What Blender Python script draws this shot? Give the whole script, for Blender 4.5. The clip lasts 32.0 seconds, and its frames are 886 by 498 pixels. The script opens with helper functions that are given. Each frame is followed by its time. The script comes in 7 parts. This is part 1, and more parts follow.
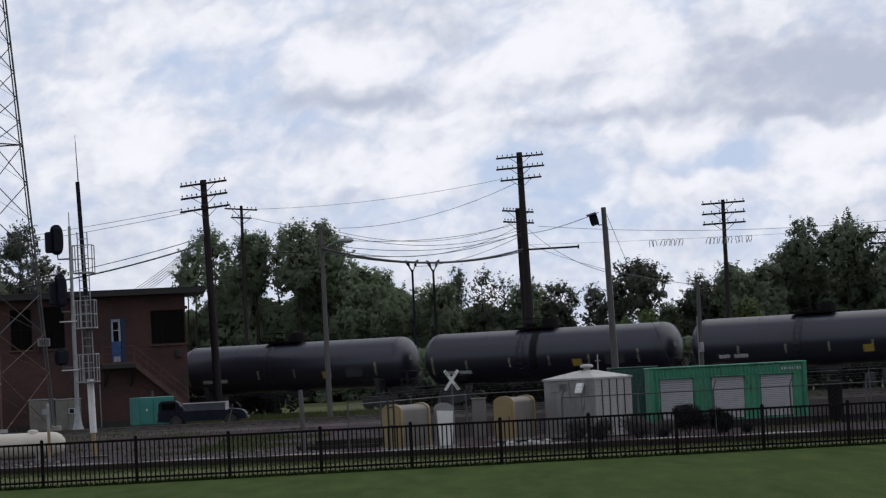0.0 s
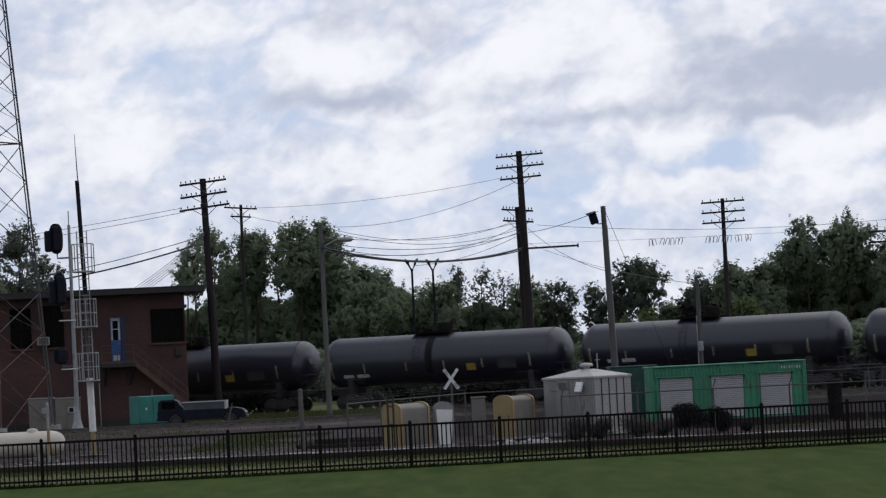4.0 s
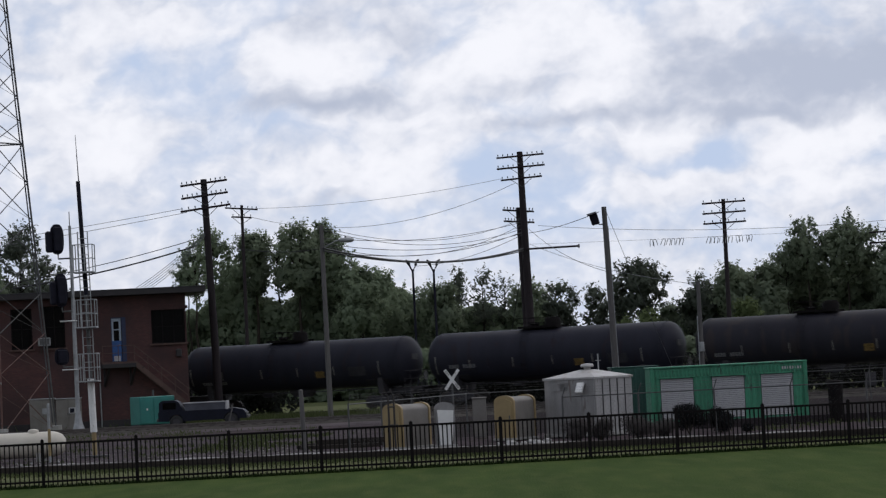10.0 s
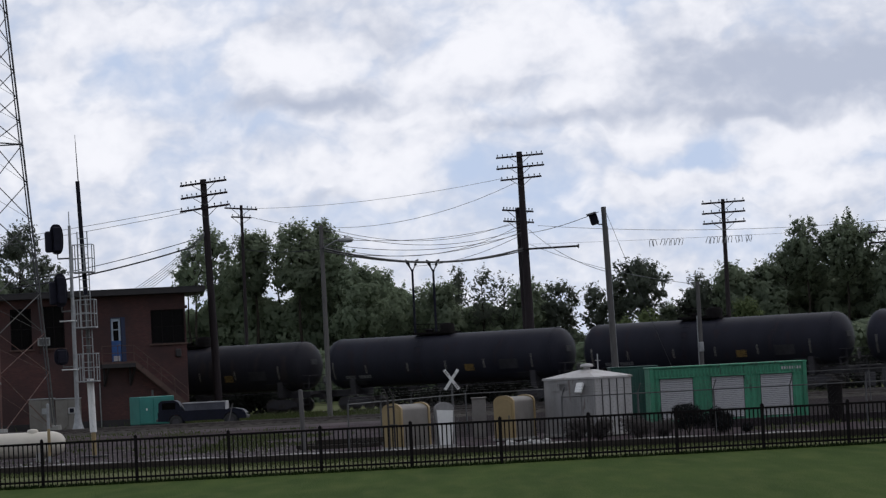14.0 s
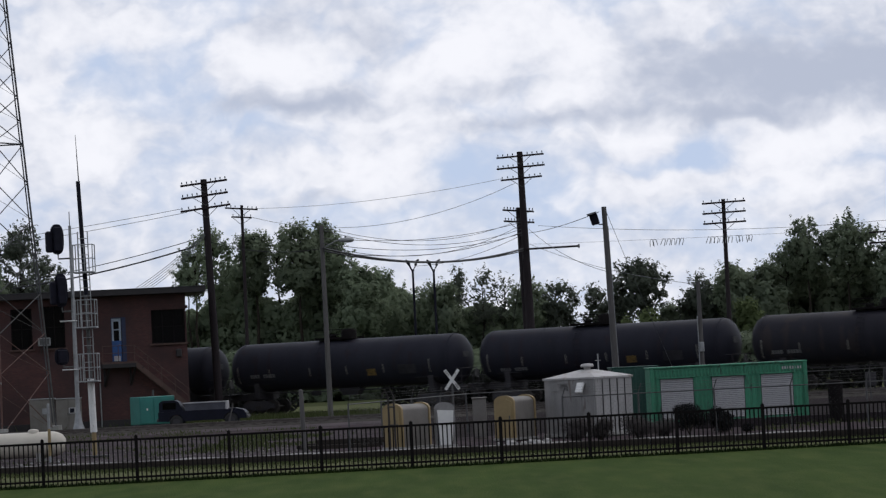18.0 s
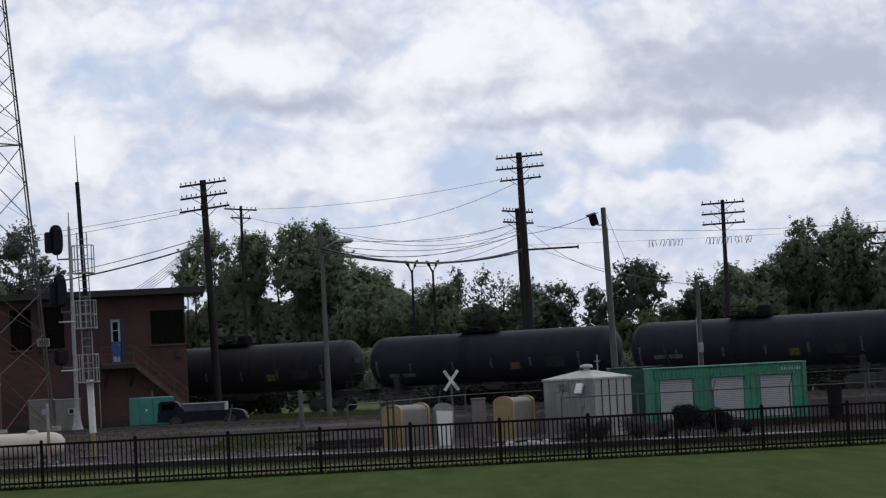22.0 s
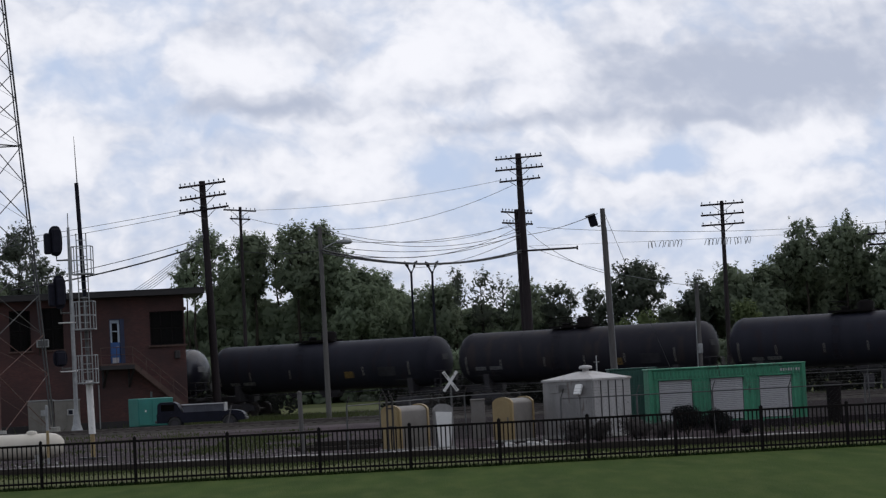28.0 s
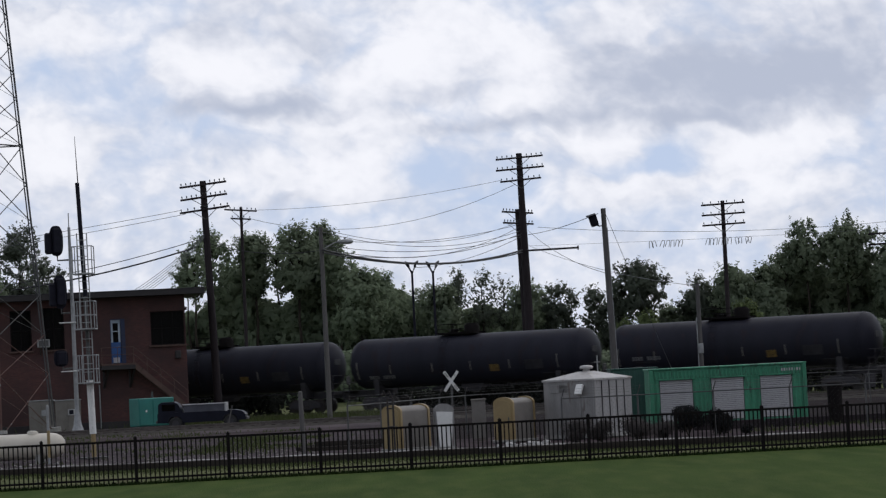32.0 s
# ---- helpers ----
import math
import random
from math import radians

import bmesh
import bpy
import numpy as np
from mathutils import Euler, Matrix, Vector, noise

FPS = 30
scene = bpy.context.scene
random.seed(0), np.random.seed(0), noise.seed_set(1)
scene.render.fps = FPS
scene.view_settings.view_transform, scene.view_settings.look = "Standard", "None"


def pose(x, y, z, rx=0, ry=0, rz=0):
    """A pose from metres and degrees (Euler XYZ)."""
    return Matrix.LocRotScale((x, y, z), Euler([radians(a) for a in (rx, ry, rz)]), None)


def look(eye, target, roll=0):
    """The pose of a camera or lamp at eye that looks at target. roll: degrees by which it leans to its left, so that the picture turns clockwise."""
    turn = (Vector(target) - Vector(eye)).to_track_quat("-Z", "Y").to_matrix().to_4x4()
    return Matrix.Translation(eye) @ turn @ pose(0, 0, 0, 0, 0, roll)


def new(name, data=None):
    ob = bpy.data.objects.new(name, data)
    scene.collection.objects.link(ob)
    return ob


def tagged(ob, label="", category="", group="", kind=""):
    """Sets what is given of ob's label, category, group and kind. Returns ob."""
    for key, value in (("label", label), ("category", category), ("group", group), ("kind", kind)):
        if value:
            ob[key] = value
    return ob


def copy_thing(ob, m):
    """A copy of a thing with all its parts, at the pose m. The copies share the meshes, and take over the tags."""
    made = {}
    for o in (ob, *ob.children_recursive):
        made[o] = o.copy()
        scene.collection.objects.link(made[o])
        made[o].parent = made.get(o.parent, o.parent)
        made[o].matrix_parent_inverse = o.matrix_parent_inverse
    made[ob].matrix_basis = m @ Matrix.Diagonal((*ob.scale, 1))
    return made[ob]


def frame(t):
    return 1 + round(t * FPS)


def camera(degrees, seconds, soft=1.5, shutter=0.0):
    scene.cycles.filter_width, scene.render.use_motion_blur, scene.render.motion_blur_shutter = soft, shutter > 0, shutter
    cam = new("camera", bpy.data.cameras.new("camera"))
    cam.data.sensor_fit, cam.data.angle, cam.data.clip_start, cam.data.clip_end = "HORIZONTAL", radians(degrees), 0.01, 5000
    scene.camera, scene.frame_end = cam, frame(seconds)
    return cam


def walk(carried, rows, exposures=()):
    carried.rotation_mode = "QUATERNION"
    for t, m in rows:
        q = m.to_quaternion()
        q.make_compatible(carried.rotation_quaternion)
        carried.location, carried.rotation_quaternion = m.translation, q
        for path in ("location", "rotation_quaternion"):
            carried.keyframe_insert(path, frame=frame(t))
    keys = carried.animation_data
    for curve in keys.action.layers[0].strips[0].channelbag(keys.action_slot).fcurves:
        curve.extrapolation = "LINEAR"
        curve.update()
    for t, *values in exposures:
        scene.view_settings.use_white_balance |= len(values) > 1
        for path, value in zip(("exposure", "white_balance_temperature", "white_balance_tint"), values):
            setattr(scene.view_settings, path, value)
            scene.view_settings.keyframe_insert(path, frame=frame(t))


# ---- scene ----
# The camera stands on a low mound of the lawn and trembles a little on its stand.
EYE = Vector((0.0, 0.0, 2.6))
LEAN = -2.9
FOCUS = 5153.5


def aim(dx, dy):
    """The pose with the view shifted by a trace to the left and up."""
    return look(EYE, (-dx * 170 / FOCUS, 170.0, EYE.z + 6.918 + dy * 170 / FOCUS), LEAN)


cam = camera(17.300, 32.0, soft=1.3, shutter=0.4)
TREMBLE = [
    (0.0, 0.3, 0.9), (0.5, -0.4, -0.3), (1.0, -1.1, -1.7), (1.5, 0.7, -0.3), (2.0, 1.1, 1.3), (2.5, 0.4, 0.6), (3.0, -0.4, 0.0),
    (3.5, -0.4, -1.6), (5.5, -0.2, 0.9), (6.0, 0.2, -0.3), (6.5, 0.7, -0.3), (7.0, -0.4, -0.3), (7.5, -0.4, -0.6), (8.0, -0.6, -1.4),
    (8.5, 0.8, -0.4), (9.0, 1.1, -0.3), (9.5, 0.7, -0.4), (10.0, 1.1, -0.1), (11.0, 1.1, 1.1), (12.0, 0.9, -0.1), (13.0, -0.3, -0.3),
    (13.5, -0.7, -0.3), (14.0, 0.3, -0.1), (14.5, 1.1, -0.1), (16.5, 0.8, -0.1), (17.0, 0.1, -1.8), (17.5, 1.1, -0.1), (19.0, 1.1, 0.0),
    (19.5, 1.1, 0.9), (20.0, 1.1, 0.1), (20.5, -0.2, 0.0), (21.0, -0.2, -0.5), (21.5, 0.8, 0.4), (22.0, -0.4, 1.2), (22.5, -0.2, -0.4),
    (23.0, 0.9, -0.4), (23.5, -0.2, 1.0), (24.0, -0.4, 0.5), (24.5, 0.8, 1.2), (25.0, -0.3, 1.3), (25.5, -0.4, 2.8), (27.5, -1.8, 2.2),
    (28.0, -1.8, 2.8), (28.5, -1.7, 2.8), (29.0, -0.3, 2.7), (30.0, -0.3, 2.7), (31.0, -0.4, 2.3), (31.5, -0.4, 1.8), (32.0, -0.4, 2.7)]
walk(cam, [(t, aim(a, b)) for t, a, b in TREMBLE])

# ---- world, sun, exposure ----
SUN_UP, SUN_TURN = radians(56), radians(55)
world = bpy.data.worlds.new("cloudy_sky")
scene.world = world
world.use_nodes = True
wn, wl = world.node_tree.nodes, world.node_tree.links
wn.clear()
w_out = wn.new("ShaderNodeOutputWorld")
w_sky = wn.new("ShaderNodeTexSky")
w_sky.sky_type, w_sky.sun_disc = "NISHITA", False
w_sky.sun_elevation, w_sky.sun_rotation = SUN_UP, SUN_TURN
w_bg = wn.new("ShaderNodeBackground")
w_bg.inputs["Strength"].default_value = 0.10
wl.new(w_sky.outputs[0], w_bg.inputs["Color"])
w_cloud = wn.new("ShaderNodeBackground")
w_cloud.inputs["Color"].default_value = (0.855, 0.907, 1.022, 1)
w_cloud.inputs["Strength"].default_value = 0.62
w_tc = wn.new("ShaderNodeTexCoord")
w_noise = wn.new("ShaderNodeTexNoise")
w_noise.inputs["Scale"].default_value = 3.0
w_noise.inputs["Detail"].default_value = 6
wl.new(w_tc.outputs["Generated"], w_noise.inputs["Vector"])
w_ramp = wn.new("ShaderNodeMapRange")
for key, v in (("From Min", 0.32), ("From Max", 0.52)):
    w_ramp.inputs[key].default_value = v
wl.new(w_noise.outputs["Fac"], w_ramp.inputs["Value"])
w_mix = wn.new("ShaderNodeMixShader")
wl.new(w_ramp.outputs[0], w_mix.inputs[0])
wl.new(w_bg.outputs[0], w_mix.inputs[1])
wl.new(w_cloud.outputs[0], w_mix.inputs[2])
wl.new(w_mix.outputs[0], w_out.inputs[0])

sun = new("sun", bpy.data.lights.new("sun", "SUN"))
sun.data.energy, sun.data.angle, sun.data.color = 0.9, radians(85), (1.0, 0.965, 0.93)
sun.matrix_world = look((0, 0, 60), (-60 * math.sin(SUN_TURN) / math.tan(SUN_UP), -60 * math.cos(SUN_TURN) / math.tan(SUN_UP), 0))
scene.view_settings.exposure = 0.0


# ---- materials ----
def srgb(r, g, b):
    return tuple((c / 255 / 12.92 if c <= 10 else ((c / 255 + 0.055) / 1.055) ** 2.4) for c in (r, g, b))


def surface(name, dark, light, rough=0.7, metal=0.0, scale=3.0, fine=40.0, bump=0.15, depth=0.01, spec=0.5, stretch=(1, 1, 1), random_tint=0.0,
            coat=0.0, rust=None, rust_at=0.62, rust_soft=0.08, ior=1.5):
    """A weathered surface: two colours mixed by a coarse and a fine grain, with relief; rust: a third colour in patches."""
    m = bpy.data.materials.new(name)
    m.use_nodes = True
    n, l = m.node_tree.nodes, m.node_tree.links
    b = n["Principled BSDF"]
    tc = n.new("ShaderNodeTexCoord")
    mp = n.new("ShaderNodeMapping")
    mp.inputs["Scale"].default_value = stretch
    l.new(tc.outputs["Object"], mp.inputs["Vector"])
    big, small = n.new("ShaderNodeTexNoise"), n.new("ShaderNodeTexNoise")
    for node, s, d in ((big, scale, 5), (small, fine, 3)):
        node.inputs["Scale"].default_value, node.inputs["Detail"].default_value = s, d
        l.new(mp.outputs[0], node.inputs["Vector"])
    add = n.new("ShaderNodeMath")
    add.operation = "MULTIPLY_ADD"
    l.new(small.outputs["Fac"], add.inputs[0])
    add.inputs[1].default_value = 0.45
    l.new(big.outputs["Fac"], add.inputs[2])
    fac = add.outputs[0]
    if random_tint:
        info = n.new("ShaderNodeObjectInfo")
        more = n.new("ShaderNodeMath")
        more.operation = "MULTIPLY_ADD"
        l.new(info.outputs["Random"], more.inputs[0])
        more.inputs[1].default_value = random_tint
        l.new(fac, more.inputs[2])
        fac = more.outputs[0]
    rng = n.new("ShaderNodeMapRange")
    rng.inputs["From Min"].default_value, rng.inputs["From Max"].default_value = 0.45, 1.0 + random_tint * 0.7
    l.new(fac, rng.inputs["Value"])
    mix = n.new("ShaderNodeMix")
    mix.data_type = "RGBA"
    l.new(rng.outputs[0], mix.inputs[0])
    mix.inputs[6].default_value, mix.inputs[7].default_value = (*dark, 1), (*light, 1)
    col = mix.outputs[2]
    if rust:
        spots = n.new("ShaderNodeTexNoise")
        spots.inputs["Scale"].default_value, spots.inputs["Detail"].default_value = scale * 2.3, 8
        l.new(mp.outputs[0], spots.inputs["Vector"])
        rr = n.new("ShaderNodeMapRange")
        rr.inputs["From Min"].default_value, rr.inputs["From Max"].default_value = rust_at, rust_at + rust_soft
        l.new(spots.outputs["Fac"], rr.inputs["Value"])
        mx = n.new("ShaderNodeMix")
        mx.data_type = "RGBA"
        l.new(rr.outputs[0], mx.inputs[0])
        l.new(col, mx.inputs[6])
        mx.inputs[7].default_value = (*rust, 1)
        col = mx.outputs[2]
    l.new(col, b.inputs["Base Color"])
    b.inputs["Roughness"].default_value, b.inputs["Metallic"].default_value = rough, metal
    b.inputs["Specular IOR Level"].default_value = spec
    b.inputs["Coat Weight"].default_value, b.inputs["IOR"].default_value = coat, ior
    if bump:
        bp = n.new("ShaderNodeBump")
        bp.inputs["Strength"].default_value, bp.inputs["Distance"].default_value = bump, depth
        l.new(small.outputs["Fac"], bp.inputs["Height"])
        l.new(bp.outputs[0], b.inputs["Normal"])
    return m


def foliage(name, dark, light):
    """Leaves: every leaf its own tint, some light through them."""
    m = bpy.data.materials.new(name)
    m.use_nodes = True
    n, l = m.node_tree.nodes, m.node_tree.links
    b = n["Principled BSDF"]
    geo = n.new("ShaderNodeNewGeometry")
    tc = n.new("ShaderNodeTexCoord")
    big = n.new("ShaderNodeTexNoise")
    big.inputs["Scale"].default_value = 0.35
    l.new(tc.outputs["Object"], big.inputs["Vector"])
    add = n.new("ShaderNodeMath")
    add.operation = "MULTIPLY_ADD"
    l.new(geo.outputs["Random Per Island"], add.inputs[0])
    add.inputs[1].default_value = 0.18
    l.new(big.outputs["Fac"], add.inputs[2])
    rng = n.new("ShaderNodeMapRange")
    rng.inputs["From Min"].default_value, rng.inputs["From Max"].default_value = 0.3, 1.1
    l.new(add.outputs[0], rng.inputs["Value"])
    mix = n.new("ShaderNodeMix")
    mix.data_type = "RGBA"
    mix.inputs[6].default_value, mix.inputs[7].default_value = (*dark, 1), (*light, 1)
    l.new(rng.outputs[0], mix.inputs[0])
    l.new(mix.outputs[2], b.inputs["Base Color"])
    b.inputs["Roughness"].default_value = 0.9
    b.inputs["Specular IOR Level"].default_value = 0.08
    thin = n.new("ShaderNodeBsdfTranslucent")
    l.new(mix.outputs[2], thin.inputs["Color"])
    sh = n.new("ShaderNodeMixShader")
    sh.inputs[0].default_value = 0.5
    l.new(b.outputs[0], sh.inputs[1])
    l.new(thin.outputs[0], sh.inputs[2])
    l.new(sh.outputs[0], n["Material Output"].inputs["Surface"])
    return m


def brickwork(name, a, b2, mortar):
    m = bpy.data.materials.new(name)
    m.use_nodes = True
    n, l = m.node_tree.nodes, m.node_tree.links
    b = n["Principled BSDF"]
    tc = n.new("ShaderNodeTexCoord")
    sep, com, add = n.new("ShaderNodeSeparateXYZ"), n.new("ShaderNodeCombineXYZ"), n.new("ShaderNodeMath")
    l.new(tc.outputs["Object"], sep.inputs[0])
    l.new(sep.outputs["X"], add.inputs[0])
    l.new(sep.outputs["Y"], add.inputs[1])
    l.new(add.outputs[0], com.inputs["X"])
    l.new(sep.outputs["Z"], com.inputs["Y"])
    br = n.new("ShaderNodeTexBrick")
    for key, v in (("Scale", 1.0), ("Mortar Size", 0.006), ("Brick Width", 0.22), ("Row Height", 0.075)):
        br.inputs[key].default_value = v
    br.inputs["Color1"].default_value, br.inputs["Color2"].default_value, br.inputs["Mortar"].default_value = (*a, 1), (*b2, 1), (*mortar, 1)
    l.new(com.outputs[0], br.inputs["Vector"])
    dirt = n.new("ShaderNodeTexNoise")
    dirt.inputs["Scale"].default_value, dirt.inputs["Detail"].default_value = 0.42, 7
    l.new(tc.outputs["Object"], dirt.inputs["Vector"])
    rng = n.new("ShaderNodeMapRange")
    rng.inputs["From Min"].default_value, rng.inputs["From Max"].default_value = 0.38, 0.60
    rng.inputs["To Max"].default_value = 0.9
    l.new(dirt.outputs["Fac"], rng.inputs["Value"])
    mix = n.new("ShaderNodeMix")
    mix.data_type = "RGBA"
    l.new(rng.outputs[0], mix.inputs[0])
    l.new(br.outputs["Color"], mix.inputs[6])
    mix.inputs[7].default_value = (a[0] * 0.45, a[1] * 0.62, a[2] * 0.7, 1)
    l.new(mix.outputs[2], b.inputs["Base Color"])
    bp = n.new("ShaderNodeBump")
    bp.inputs["Strength"].default_value, bp.inputs["Distance"].default_value = 0.4, 0.01
    bp.invert = True
    l.new(br.outputs["Fac"], bp.inputs["Height"])
    l.new(bp.outputs[0], b.inputs["Normal"])
    b.inputs["Roughness"].default_value = 0.85
    return m


def ground_mix(name, a, b2, c, scale, fine, patch=0.55, bump=0.6, depth=0.03, rough=0.95, soft=0.12, stretch=(1, 1, 1)):
    """Open ground: two tones in fine grain, and patches of a third colour."""
    return surface(name, a, b2, rough, 0, scale, fine, bump, depth, 0.02, stretch, rust=c, rust_at=patch, rust_soft=soft)


